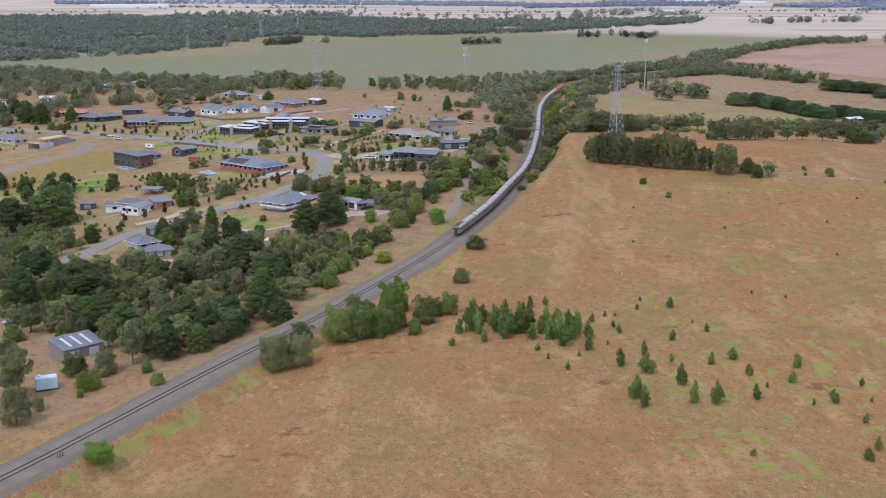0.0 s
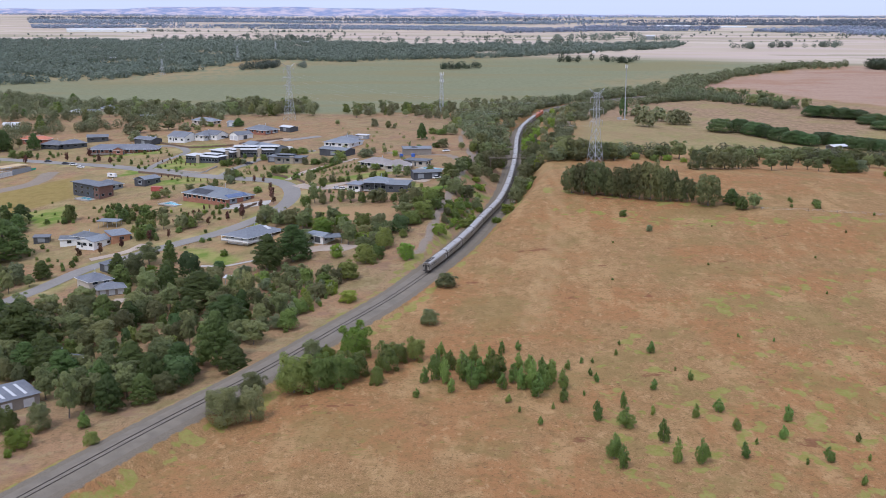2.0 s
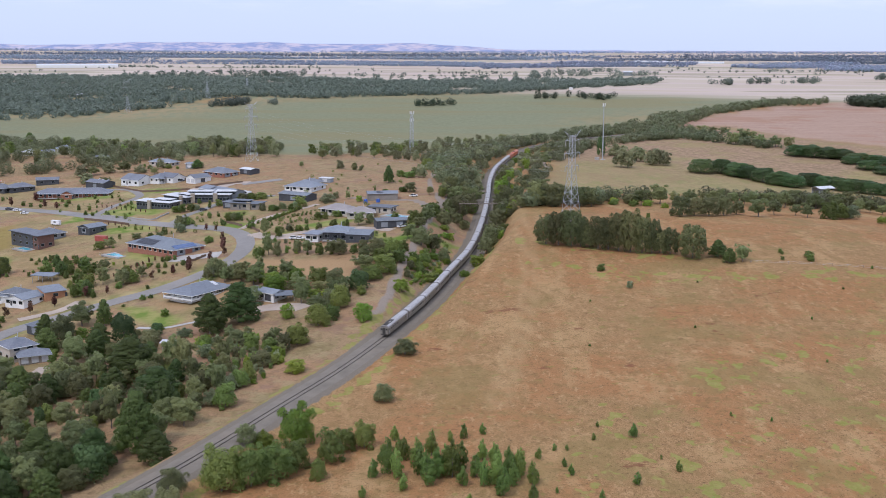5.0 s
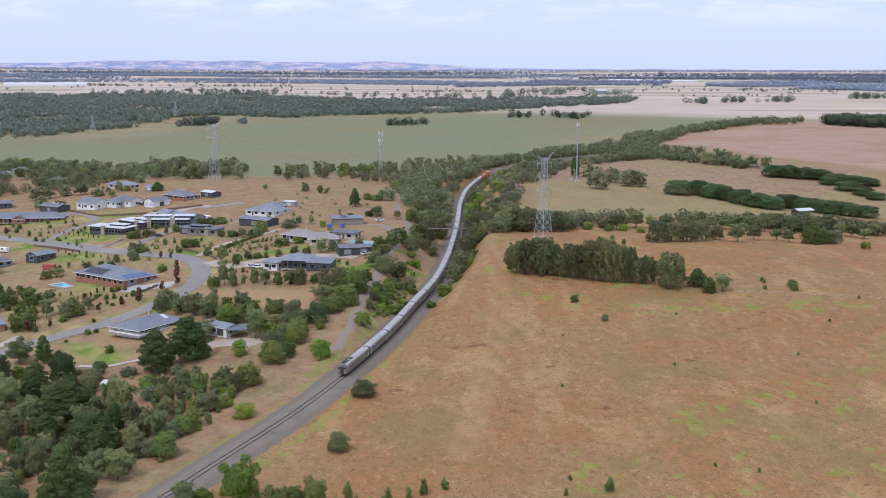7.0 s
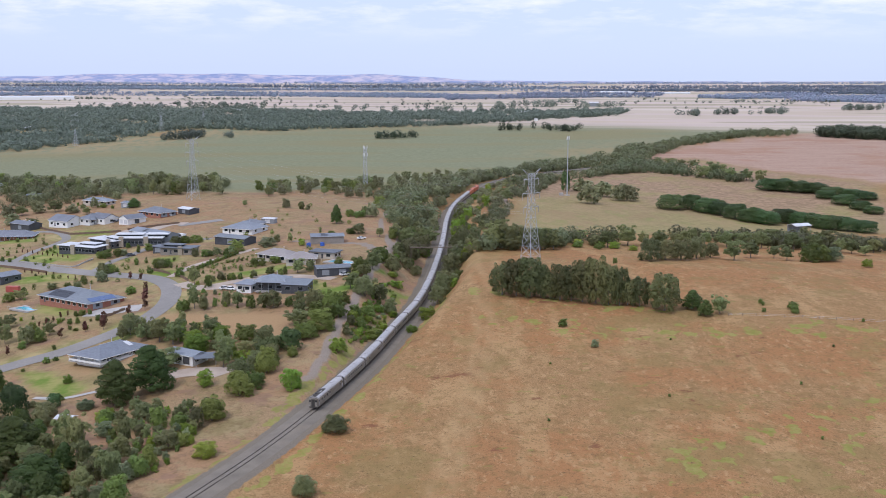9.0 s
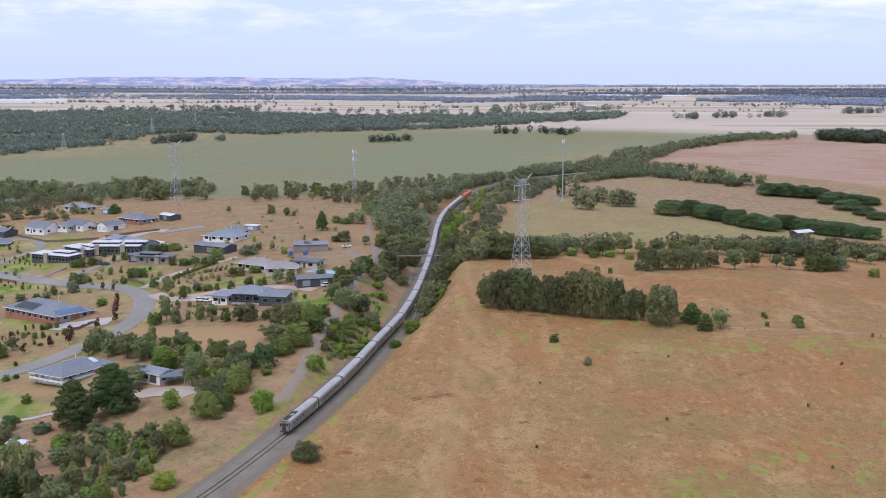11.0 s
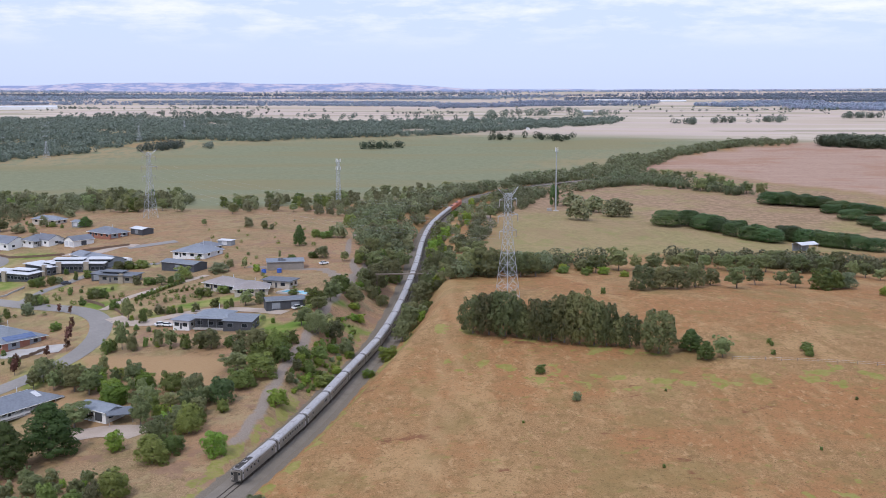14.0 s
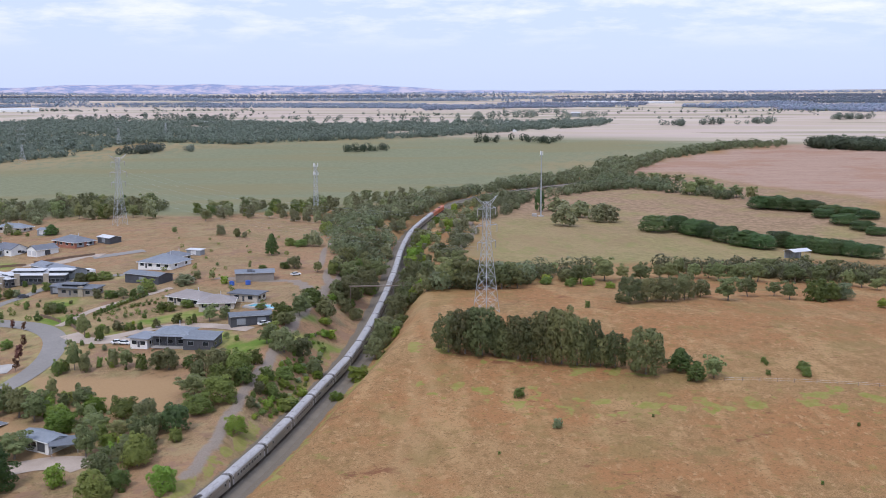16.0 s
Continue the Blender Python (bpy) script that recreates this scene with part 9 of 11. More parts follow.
plant("garden", -160.2, 521.9, 2.1, 2.3)
plant("garden", -163.5, 516.2, 1.9, 1.5)
plant("garden", -184.1, 552.1, 2.2, 2.0)
plant("garden", -155.8, 511.5, 2.1, 2.4)
plant("garden", -66.0, 649.3, 1.4, 1.1)
plant("garden", -132.2, 649.9, 1.7, 1.9)
plant("bright", -36.3, 579.9, 2.6, 2.2)
plant("garden", -42.3, 627.1, 1.5, 1.4)
plant("garden", -19.9, 572.7, 1.9, 2.0)
plant("bright", 3.1, 596.8, 2.3, 1.9)
plant("garden", -32.9, 656.4, 1.9, 2.0)
plant("garden", -54.3, 644.5, 2.0, 1.6)
plant("garden", -36.9, 643.4, 2.2, 2.4)
plant("garden", -84.3, 580.4, 1.4, 1.3)
plant("garden", -62.3, 653.0, 1.9, 1.8)
plant("bright", -53.4, 621.0, 2.3, 2.4)
plant("bright", -102.8, 581.5, 2.4, 2.6)
plant("garden", -116.0, 591.1, 1.9, 1.6)
plant("garden", -96.2, 571.3, 1.9, 1.8)
plant("bright", -50.1, 631.8, 2.2, 2.5)
plant("garden", -94.8, 578.3, 3.0, 2.4)
plant("bright", -39.6, 635.4, 1.5, 1.4)
plant("garden", -69.5, 664.5, 1.3, 1.2)
plant("bright", -131.6, 636.5, 2.0, 1.5)
plant("bright", -89.1, 569.0, 1.9, 1.9)
plant("garden", -92.1, 683.1, 2.7, 2.6)
plant("garden", -55.1, 663.9, 2.0, 2.2)
plant("garden", -30.9, 575.7, 1.5, 1.2)
plant("garden", -112.6, 564.2, 2.7, 2.4)
plant("garden", -4.4, 578.9, 1.1, 1.2)
plant("garden", -79.9, 658.1, 1.6, 1.6)
plant("bright", -121.0, 591.5, 1.8, 1.7)
plant("bright", -40.0, 589.1, 1.1, 0.9)
plant("garden", -16.6, 576.5, 2.9, 2.3)
plant("bright", 2.1, 577.5, 2.7, 2.5)
plant("garden", -65.6, 657.3, 1.4, 1.3)
plant("garden", -138.3, 674.4, 1.3, 1.5)
plant("garden", -48.7, 606.0, 2.3, 2.5)
plant("bright", -41.1, 599.9, 1.1, 1.1)
plant("garden", -53.2, 611.5, 2.3, 2.0)
plant("bright", -23.4, 583.9, 1.6, 1.2)
plant("garden", -89.8, 579.6, 1.3, 1.4)
plant("garden", -127.0, 663.1, 2.6, 2.1)
plant("garden", -160.7, 900.4, 1.8, 1.9)
plant("garden", -186.0, 939.0, 1.6, 1.6)
plant("casuarina", -191.4, 922.2, 2.2, 1.9)
plant("casuarina", -203.1, 956.9, 2.1, 2.3)
plant("garden", -178.0, 917.4, 2.4, 2.3)
plant("garden", -148.5, 888.5, 2.7, 2.3)
plant("casuarina", -209.1, 971.6, 1.9, 1.7)
plant("garden", -175.3, 934.6, 1.6, 1.8)
plant("casuarina", -144.4, 913.2, 1.9, 1.6)
plant("casuarina", -198.1, 916.1, 1.5, 1.3)
plant("bush", -40.4, 625.9, 2.5, 2.2)
plant("bush", -37.9, 625.8, 2.4, 2.3)
plant("bush", -35.4, 625.7, 2.5, 2.6)
plant("bush", -30.4, 625.6, 2.1, 2.1)
plant("purple", -164.8, 743.9, 2.4, 1.2)
plant("purple", -161.0, 740.0, 2.4, 1.3)
plant("purple", -157.2, 736.1, 2.6, 1.1)
plant("purple", -153.5, 732.3, 1.9, 1.2)
plant("purple", -149.9, 728.5, 1.9, 1.2)
plant("purple", -146.3, 724.8, 1.9, 1.0)
plant("purple", -142.7, 721.2, 2.0, 1.2)
plant("purple", -139.2, 717.6, 2.5, 1.1)
plant("purple", -135.7, 714.2, 2.2, 1.3)
plant("purple", -132.3, 710.8, 1.9, 1.2)
plant("purple", -146.2, 684.1, 2.0, 1.3)
plant("purple", -141.6, 679.8, 2.6, 1.3)
plant("purple", -137.0, 675.5, 2.2, 1.2)
plant("purple", -132.4, 671.4, 2.6, 1.2)
plant("purple", -127.9, 667.3, 2.6, 1.4)
plant("purple", -123.5, 663.3, 1.9, 1.1)
plant("purple", -119.1, 659.4, 2.1, 1.1)
plant("purple", -114.8, 655.6, 2.5, 1.2)
plant("purple", -110.6, 651.8, 2.1, 1.4)
plant("purple", -117.5, 566.9, 2.2, 1.6)
plant("purple", -115.6, 569.7, 2.3, 1.4)
plant("purple", -113.7, 572.6, 3.0, 1.4)
plant("purple", -111.8, 575.5, 2.2, 1.5)
plant("purple", -109.9, 578.4, 2.7, 1.6)
plant("purple", -107.9, 581.4, 2.9, 1.8)
plant("purple", -105.9, 584.5, 2.4, 1.8)
plant("purple", -103.9, 587.6, 3.1, 1.8)
plant("purple", -101.9, 590.9, 2.6, 1.6)
plant("casuarina", 40.0, 672.0, 6.5, 6.0)
plant("casuarina", 43.5, 668.0, 5.5, 5.5)
plant("casuarina", 37.0, 677.0, 6.0, 6.0)
plant("casuarina", 45.0, 673.0, 4.5, 4.5)
plant("casuarina", 70.0, 671.0, 6.0, 6.0)
plant("casuarina", 73.5, 667.0, 6.5, 6.0)
plant("casuarina", 68.0, 668.0, 4.5, 4.5)
plant("casuarina", 76.0, 672.0, 6.0, 6.0)


# trees and shrubs about the houses
plant("bush", -44.5, 692.2, 6.0, 8.6)
plant("silver", -30.0, 702.9, 5.0, 10.6)
plant("gum", -19.1, 709.3, 4.9, 4.9)
plant("casuarina", -26.3, 714.0, 3.9, 3.9)
plant("bright", -12.7, 699.2, 3.8, 4.3)
plant("casuarina", -80.0, 724.2, 5.1, 6.1)
plant("bush", -75.7, 728.1, 4.1, 7.1)
plant("bush", -69.8, 728.8, 4.1, 9.1)
plant("gum", -52.6, 682.9, 4.7, 6.6)
plant("casuarina", -64.2, 687.1, 4.5, 4.7)
plant("bush", -58.9, 685.0, 3.8, 4.7)
plant("bush", -56.8, 686.5, 2.8, 4.7)
plant("bush", -48.6, 683.2, 3.8, 3.8)
plant("silver", -46.6, 689.8, 3.8, 4.7)
plant("gum", -10.1, 628.5, 6.8, 7.6)
plant("casuarina", -4.4, 629.9, 5.5, 5.1)
plant("bush", -31.7, 652.5, 4.4, 5.3)
plant("bush", -28.1, 651.0, 4.0, 4.4)
plant("bright", -26.2, 659.7, 4.0, 8.1)
plant("bush", -22.4, 655.7, 3.6, 6.2)
plant("gum", -54.9, 622.1, 9.7, 6.3)
plant("bush", -47.9, 615.4, 5.8, 3.7)
plant("bush", -49.9, 626.3, 3.4, 2.6)
plant("casuarina", -43.8, 627.8, 3.8, 4.7)
plant("bush", -39.5, 626.5, 3.6, 3.0)
plant("bush", -35.3, 625.8, 3.1, 2.5)
plant("gum", -29.1, 625.5, 3.8, 4.2)
plant("bush", -22.4, 630.6, 3.8, 4.7)
plant("bush", -17.5, 626.4, 3.4, 3.0)
plant("bush", -15.6, 627.5, 3.8, 2.5)
plant("gum", -48.9, 581.9, 10.5, 7.0)
plant("casuarina", -44.7, 578.7, 7.0, 5.4)
plant("bush", -51.7, 582.1, 3.9, 2.7)
plant("casuarina", -36.0, 580.6, 6.6, 4.7)
plant("gum", -31.1, 577.9, 7.3, 6.9)
plant("bush", -25.5, 574.1, 5.7, 4.6)
plant("gum", -20.4, 572.7, 6.8, 6.8)
plant("casuarina", -16.2, 571.4, 7.6, 7.6)
plant("gum", -5.8, 570.2, 6.8, 6.0)
plant("bush", -9.9, 571.3, 4.2, 4.5)
plant("gum", 0.9, 570.7, 4.5, 6.0)
plant("bush", -1.7, 571.1, 4.1, 3.8)
plant("pine", 2.7, 770.0, 10.7, 7.0)
plant("casuarina", -30.9, 845.4, 6.0, 6.6)
plant("gum", -20.9, 834.3, 5.9, 5.3)
plant("casuarina", -16.7, 833.2, 3.5, 3.5)
plant("gum", -58.1, 856.6, 4.9, 3.7)
plant("casuarina", 23.4, 799.6, 8.4, 8.9)
plant("gum", 19.0, 802.5, 6.7, 5.6)
plant("bush", 10.0, 801.8, 4.5, 6.7)
plant("bush", 15.7, 798.5, 3.9, 8.9)
plant("casuarina", 15.9, 730.9, 6.0, 8.1)
plant("gum", 26.9, 720.2, 5.4, 5.9)
plant("bush", 11.4, 730.8, 3.5, 6.0)
plant("gum", -4.7, 732.1, 4.0, 2.0)
plant("bush", 1.3, 731.7, 2.0, 5.1)
plant("gum", 25.1, 639.2, 6.4, 8.6)
plant("casuarina", 25.1, 658.1, 4.5, 6.2)
plant("bright", 17.4, 633.3, 3.0, 6.8)
plant("bush", 7.8, 643.0, 2.6, 5.2)
plant("gum", 14.0, 590.2, 7.0, 8.6)
plant("casuarina", 6.9, 569.3, 3.7, 8.2)
plant("gum", 19.3, 610.3, 6.5, 6.5)
plant("bush", 15.4, 602.1, 4.8, 5.6)
plant("bush", -40.7, 582.0, 3.9, 2.3)
plant("casuarina", -47.2, 625.2, 3.0, 2.5)
plant("bush", -21.1, 838.4, 1.8, 3.6)
plant("garden", -45.4, 664.4, 1.5, 1.8)
plant("garden", -43.3, 664.9, 1.5, 1.8)
plant("garden", -41.1, 665.3, 1.5, 1.8)
plant("garden", -39.0, 666.3, 1.6, 1.8)
plant("garden", -36.8, 666.9, 1.6, 1.8)
plant("bush", -114.1, 702.9, 4.0, 5.0)
plant("bush", -110.0, 701.2, 4.9, 5.9)
plant("bush", -105.9, 704.2, 4.5, 5.9)
plant("silver", -102.9, 705.1, 3.5, 5.0)
plant("bush", -96.2, 709.3, 4.5, 3.0)
plant("bush", -91.6, 712.9, 4.0, 5.5)
plant("bush", -104.9, 726.2, 3.1, 3.1)
plant("casuarina", -76.6, 665.9, 4.6, 4.1)
plant("bush", -81.0, 730.5, 3.6, 7.2)
plant("bush", -75.2, 727.7, 4.1, 6.1)
plant("pine", -133.4, 884.2, 6.4, 9.0)
plant("bush", -156.7, 897.6, 3.3, 6.6)
plant("bush", -170.6, 830.5, 2.4, 5.5)
plant("casuarina", -104.7, 665.4, 5.6, 5.6)
plant("bush", -99.9, 663.1, 5.1, 3.7)
plant("silver", -103.9, 658.3, 3.0, 5.5)
plant("gum", -155.4, 715.4, 2.9, 2.1)
plant("casuarina", -163.2, 901.5, 7.3, 6.6)
plant("gum", -161.5, 873.6, 5.1, 7.7)
plant("casuarina", -214.5, 883.2, 9.2, 11.8)
plant("gum", -207.5, 888.0, 7.2, 10.5)
plant("casuarina", -198.8, 896.4, 8.6, 11.9)
plant("gum", -187.5, 895.5, 8.6, 11.9)
plant("casuarina", -202.7, 852.1, 7.6, 11.3)
plant("gum", -188.4, 846.0, 5.0, 8.7)
plant("casuarina", -173.7, 884.5, 5.8, 10.4)
plant("gum", -169.6, 897.0, 3.9, 6.6)
plant("casuarina", -197.1, 956.2, 9.9, 9.9)
plant("gum", -185.3, 956.6, 10.6, 8.5)
plant("casuarina", -178.9, 969.2, 9.3, 8.6)
plant("gum", -168.6, 959.2, 7.8, 7.1)
plant("casuarina", -156.0, 937.9, 5.5, 8.2)
plant("gum", -229.7, 963.8, 11.0, 10.1)
plant("casuarina", -227.4, 993.9, 10.4, 11.9)
plant("gum", -242.5, 975.2, 8.8, 10.3)
plant("casuarina", -208.5, 959.0, 7.1, 8.6)
plant("gum", -132.2, 628.8, 4.8, 7.7)
plant("bush", -136.6, 627.0, 4.3, 5.7)
plant("gum", -121.9, 641.6, 3.1, 6.8)
plant("bush", -114.8, 641.7, 2.9, 3.9)
plant("gum", -109.2, 636.2, 3.8, 5.8)
plant("bush", -108.7, 646.6, 3.9, 3.9)
plant("silver", -100.5, 647.5, 4.9, 5.8)
plant("casuarina", -101.3, 663.7, 5.0, 5.0)
plant("bush", -82.1, 618.3, 3.2, 4.6)
plant("bright", -82.0, 620.0, 3.2, 4.6)
plant("gum", -123.1, 582.8, 6.1, 7.9)
plant("casuarina", -108.6, 557.7, 7.5, 7.5)
plant("bush", -104.3, 558.3, 6.0, 5.8)
plant("bush", -109.2, 552.4, 2.9, 3.7)
plant("gum", -102.6, 566.3, 5.9, 5.9)
plant("casuarina", -69.3, 555.5, 8.9, 8.9)
plant("bush", -65.5, 556.9, 4.9, 4.0)
plant("bush", -109.1, 567.0, 6.0, 5.1)
plant("gum", -118.0, 560.6, 8.4, 6.7)
plant("garden", -129.6, 626.6, 1.1, 1.7)
plant("garden", -108.9, 586.1, 1.8, 2.6)
plant("garden", -102.1, 584.9, 1.3, 1.7)
plant("garden", -93.2, 568.8, 1.3, 2.5)
plant("bush", -92.7, 590.1, 2.6, 2.1)
plant("bush", -95.9, 590.1, 2.6, 3.5)
plant("bush", -98.2, 589.2, 2.6, 2.1)
for k in range(17):
    q = k / 16
    plant("garden", -58.3 + 15.0 * q, 654.9 + 29.4 * q, 1.7 + 0.4 * (k % 3), 1.9)
plant("bush", 4.4, 535.6, 9.0, 10.9)
plant("gum", -4.3, 544.6, 6.8, 12.9)
plant("bush", -1.2, 528.0, 6.8, 10.7)
plant("bright", 11.1, 514.3, 5.5, 7.8)
plant("gum", -19.3, 483.8, 9.0, 9.7)
plant("gum", 23.3, 629.7, 9.0, 8.8)
plant("bush", 17.8, 616.1, 7.9, 10.7)
plant("casuarina", 20.1, 585.9, 9.0, 11.1)
plant("casuarina", 0.3, 561.3, 9.0, 9.6)
plant("bush", 10.1, 550.0, 6.5, 7.5)
plant("gum", -36.7, 541.6, 8.3, 11.1)
plant("casuarina", -15.4, 525.3, 7.1, 8.9)
plant("bush", -22.9, 530.9, 7.2, 9.9)
plant("bright", -32.5, 536.7, 6.4, 8.3)
plant("gum", -27.4, 503.4, 10.0, 9.6)
plant("bush", -12.1, 492.9, 9.2, 9.2)
plant("gum", -55.9, 542.0, 9.9, 10.8)
plant("bright", -39.5, 525.6, 6.8, 10.3)
plant("gum", -47.9, 508.9, 8.2, 13.2)
plant("bush", -14.4, 478.9, 5.9, 7.4)
plant("gum", 65.2, 673.8, 11.0, 11.4)
plant("gum", 67.4, 739.4, 9.8, 9.5)
plant("casuarina", 73.9, 802.0, 10.7, 12.1)
plant("gum", 81.1, 836.6, 11.0, 12.7)
plant("casuarina", 110.2, 927.9, 10.6, 14.3)
plant("gum", 119.1, 933.7, 9.7, 12.3)
plant("gum", 41.3, 722.3, 11.0, 12.3)
plant("gum", 54.6, 761.5, 11.0, 13.1)
plant("gum", 40.7, 747.1, 11.0, 9.6)
plant("bush", 29.1, 656.2, 4.5, 6.9)
plant("bush", 32.9, 641.3, 3.0, 5.4)
plant("bright", 35.1, 628.0, 4.2, 4.0)
plant("casuarina", 69.4, 707.3, 7.5, 9.0)
plant("bush", 62.3, 638.0, 4.0, 5.4)
plant("gum", 91.3, 727.8, 10.9, 12.5)
plant("casuarina", 92.6, 688.3, 10.2, 13.2)
plant("gum", 101.5, 689.2, 8.8, 11.8)
plant("gum", 110.6, 691.3, 10.3, 13.3)
plant("casuarina", 89.7, 740.5, 8.7, 7.9)
plant("gum", 129.0, 710.5, 6.9, 10.7)
plant("casuarina", 137.5, 699.0, 6.0, 9.1)
plant("bush", 126.4, 686.8, 3.7, 5.9)
plant("bush", 135.8, 682.4, 3.7, 5.9)
# thickets between those trees
THICKETS = [([(-189.2, 479.9), (-177.7, 482.7), (-147.5, 446.4), (-126.4, 437.3), (-102.5, 427.5), (-89.8, 454.8), (-79.6, 465.3), (-46.8, 427.7), (-38.9, 413.0), (-50.7, 371.6), (-61.6, 354.2), (-70.8, 326.3), (-83.4, 321.1), (-98.5, 332.4), (-107.6, 355.0), (-123.2, 354.1), (-144.0, 359.7)], 5.6, [('gum', 5, 10.5), ('casuarina', 4.5, 9), ('gum', 6, 11), ('bush', 3, 6.5), ('pine', 8, 13), ('casuarina', 4, 8)]),
            ([(-125.5, 502.0), (-104.1, 482.5), (-89.6, 465.5), (-84.6, 476.6), (-58.8, 424.7), (-56.3, 412.7), (-100.1, 424.1)], 6.6, [('gum', 5, 9), ('casuarina', 4, 8), ('bush', 3, 6), ('bush', 2, 4), ('pine', 6, 10)]),
            ([(-61.6, 465.7), (-46.7, 470.0), (-31.3, 464.7), (-20.0, 458.0), (-25.9, 442.2), (-30.2, 419.0), (-35.2, 406.9), (-52.7, 411.7), (-46.4, 423.7)], 4.4, [('bush', 2, 4.5), ('casuarina', 2.5, 5), ('silver', 2, 3.5), ('gum', 3, 6), ('bright', 2, 3.5)]),
            ([(-73.5, 550.4), (-67.8, 565.6), (-48.9, 556.1), (-24.4, 525.7), (-9.9, 518.5), (-7.9, 502.7), (-11.5, 491.8), (-25.0, 498.4), (-26.4, 516.0), (-43.8, 532.2), (-60.3, 543.2)], 4.2, [('gum', 4, 7), ('casuarina', 3.5, 6), ('bush', 3, 5.5), ('bright', 3, 5), ('gum', 4, 7.5)]),
            ([(11.4, 528.8), (18.0, 568.1), (24.9, 608.4), (26.5, 556.5), (16.4, 523.8)], 2.8, [('bush', 1.5, 3), ('bright', 1.2, 2.6), ('bush', 2, 3.5), ('casuarina', 2.5, 5)]),
            ([(-12.7, 491.4), (-9.0, 519.2), (-3.6, 521.3), (-2.5, 509.8), (-8.7, 493.6)], 4.5, [('bush', 3, 5), ('casuarina', 4, 6)])]
fill = random.Random(23)
taken = list(STANDING)
for outline, gap, mix in THICKETS:
    px, py = zip(*outline)
    for _ in range(int((max(px) - min(px)) * (max(py) - min(py)) / gap**2 * 1.6)):
        x, y = fill.uniform(min(px), max(px)), fill.uniform(min(py), max(py))
        kind, h0, h1 = fill.choice(mix)
        h = fill.uniform(h0, h1)
        w = h * fill.uniform(0.75, 1.15)
        if float(inside(outline, np.array(x), np.array(y))) < 0 or float(rail_near(x, y)[0]) < 13:
            continue
        if any(math.hypot(x - ax, y - ay) < 0.3 * (w + aw) for ax, ay, aw in taken):
            continue
        taken.append((x, y, w))
        plant(kind, x, y, h, w)


# the far she-oaks stand too close to be told apart
src = proto("casuarina", 3, 1)[1]
base = np.empty(len(src.vertices) * 3)
src.vertices.foreach_get("co", base)
base = base.reshape(-1, 3)
cloud, tones = [], []
for k, (x, y, h, w) in enumerate(THICKET):
    a = 2.4 * k
    ca, sa = math.cos(a) * w, math.sin(a) * w
    cloud.append(np.column_stack([x + ca * base[:, 0] - sa * base[:, 1], y + sa * base[:, 0] + ca * base[:, 1], float(height(x, y)) + h * base[:, 2]]))
    tones += [0.5 * math.sin(k * 1.7)] * (len(base) // 3)
cloud = np.vstack(cloud)
thicket = surface("she_oak_thicket", cloud, np.arange(len(cloud)).reshape(-1, 3).tolist(), OLIVE_WOOD, False)
thicket.data.attributes.new("tone", "FLOAT", "FACE").data.foreach_set("value", tones)
tagged(thicket, "dull olive she-oaks crowding the far railway bank", "woods", kind="stuff")

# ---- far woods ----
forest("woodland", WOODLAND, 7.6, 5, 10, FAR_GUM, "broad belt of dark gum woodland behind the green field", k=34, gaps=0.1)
forest("woodland", [(133.4, 1202.0), (233.0, 1328.7), (283.2, 1404.4), (336.0, 1515.9), (416.0, 1627.6), (536.4, 1751.1), (654.1, 1783.7), (610.8, 1710.9), (524.1, 1686.7), (410.9, 1552.8), (338.7, 1400.1), (276.1, 1257.1), (209.8, 1191.6), (157.8, 1109.2), (137.7, 1057.8)], 8, 4.5, 9.5, OLIVE_WOOD, "strip of scrubby woodland along the railway", k=90, gaps=0.12)
forest("woodland", [(-589.4, 1301.3), (-486.2, 1278.1), (-234.4, 1110.8), (-80.5, 1007.6), (-86.4, 963.7), (-143.7, 938.7), (-177.7, 949.1), (-196.0, 914.3), (-236.0, 904.5), (-273.5, 896.8), (-287.8, 810.3), (-365.6, 796.6)], 11, 5, 8.5, OLIVE_WOOD, "dense leafy trees about the upper houses", k=230, gaps=0.08)
forest("tree_clump", [(27.6, 1765.1), (60.7, 1773.5), (101.8, 1772.0), (99.1, 1708.0), (59.6, 1709.6), (27.8, 1710.6)], 15, 6, 13, FAR_PINE, "clump of dark trees in the green field", k=110, gaps=0.35)
forest("tree_clump", [(217.5, 1922.2), (253.8, 1919.6), (244.4, 1843.6), (209.6, 1846.0)], 11, 6, 10, FAR_PINE, "clump of dark pines in the green field", k=110, gaps=0.45)
forest("tree_clump", [(264.9, 1885.1), (346.3, 1889.1), (333.1, 1815.3), (256.5, 1821.9)], 15, 6, 13, FAR_PINE, "row of dark trees in the green field", k=110, gaps=0.35)
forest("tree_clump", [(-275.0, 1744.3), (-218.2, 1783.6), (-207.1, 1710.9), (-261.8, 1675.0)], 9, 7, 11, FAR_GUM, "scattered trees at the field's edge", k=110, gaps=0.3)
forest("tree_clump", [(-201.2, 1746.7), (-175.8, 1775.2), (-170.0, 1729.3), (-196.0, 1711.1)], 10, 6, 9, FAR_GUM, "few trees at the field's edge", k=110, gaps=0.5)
forest("hedge", [(655.2, 1722.9), (700.3, 1734.8), (743.0, 1669.2), (716.3, 1611.5), (667.2, 1655.4), (637.8, 1678.5)], 9, 12, 16, FAR_PINE, "tall dark windbreak on the ploughed field", k=120)
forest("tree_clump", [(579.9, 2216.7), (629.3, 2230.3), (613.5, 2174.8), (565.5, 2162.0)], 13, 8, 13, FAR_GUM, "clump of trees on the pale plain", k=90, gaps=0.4)
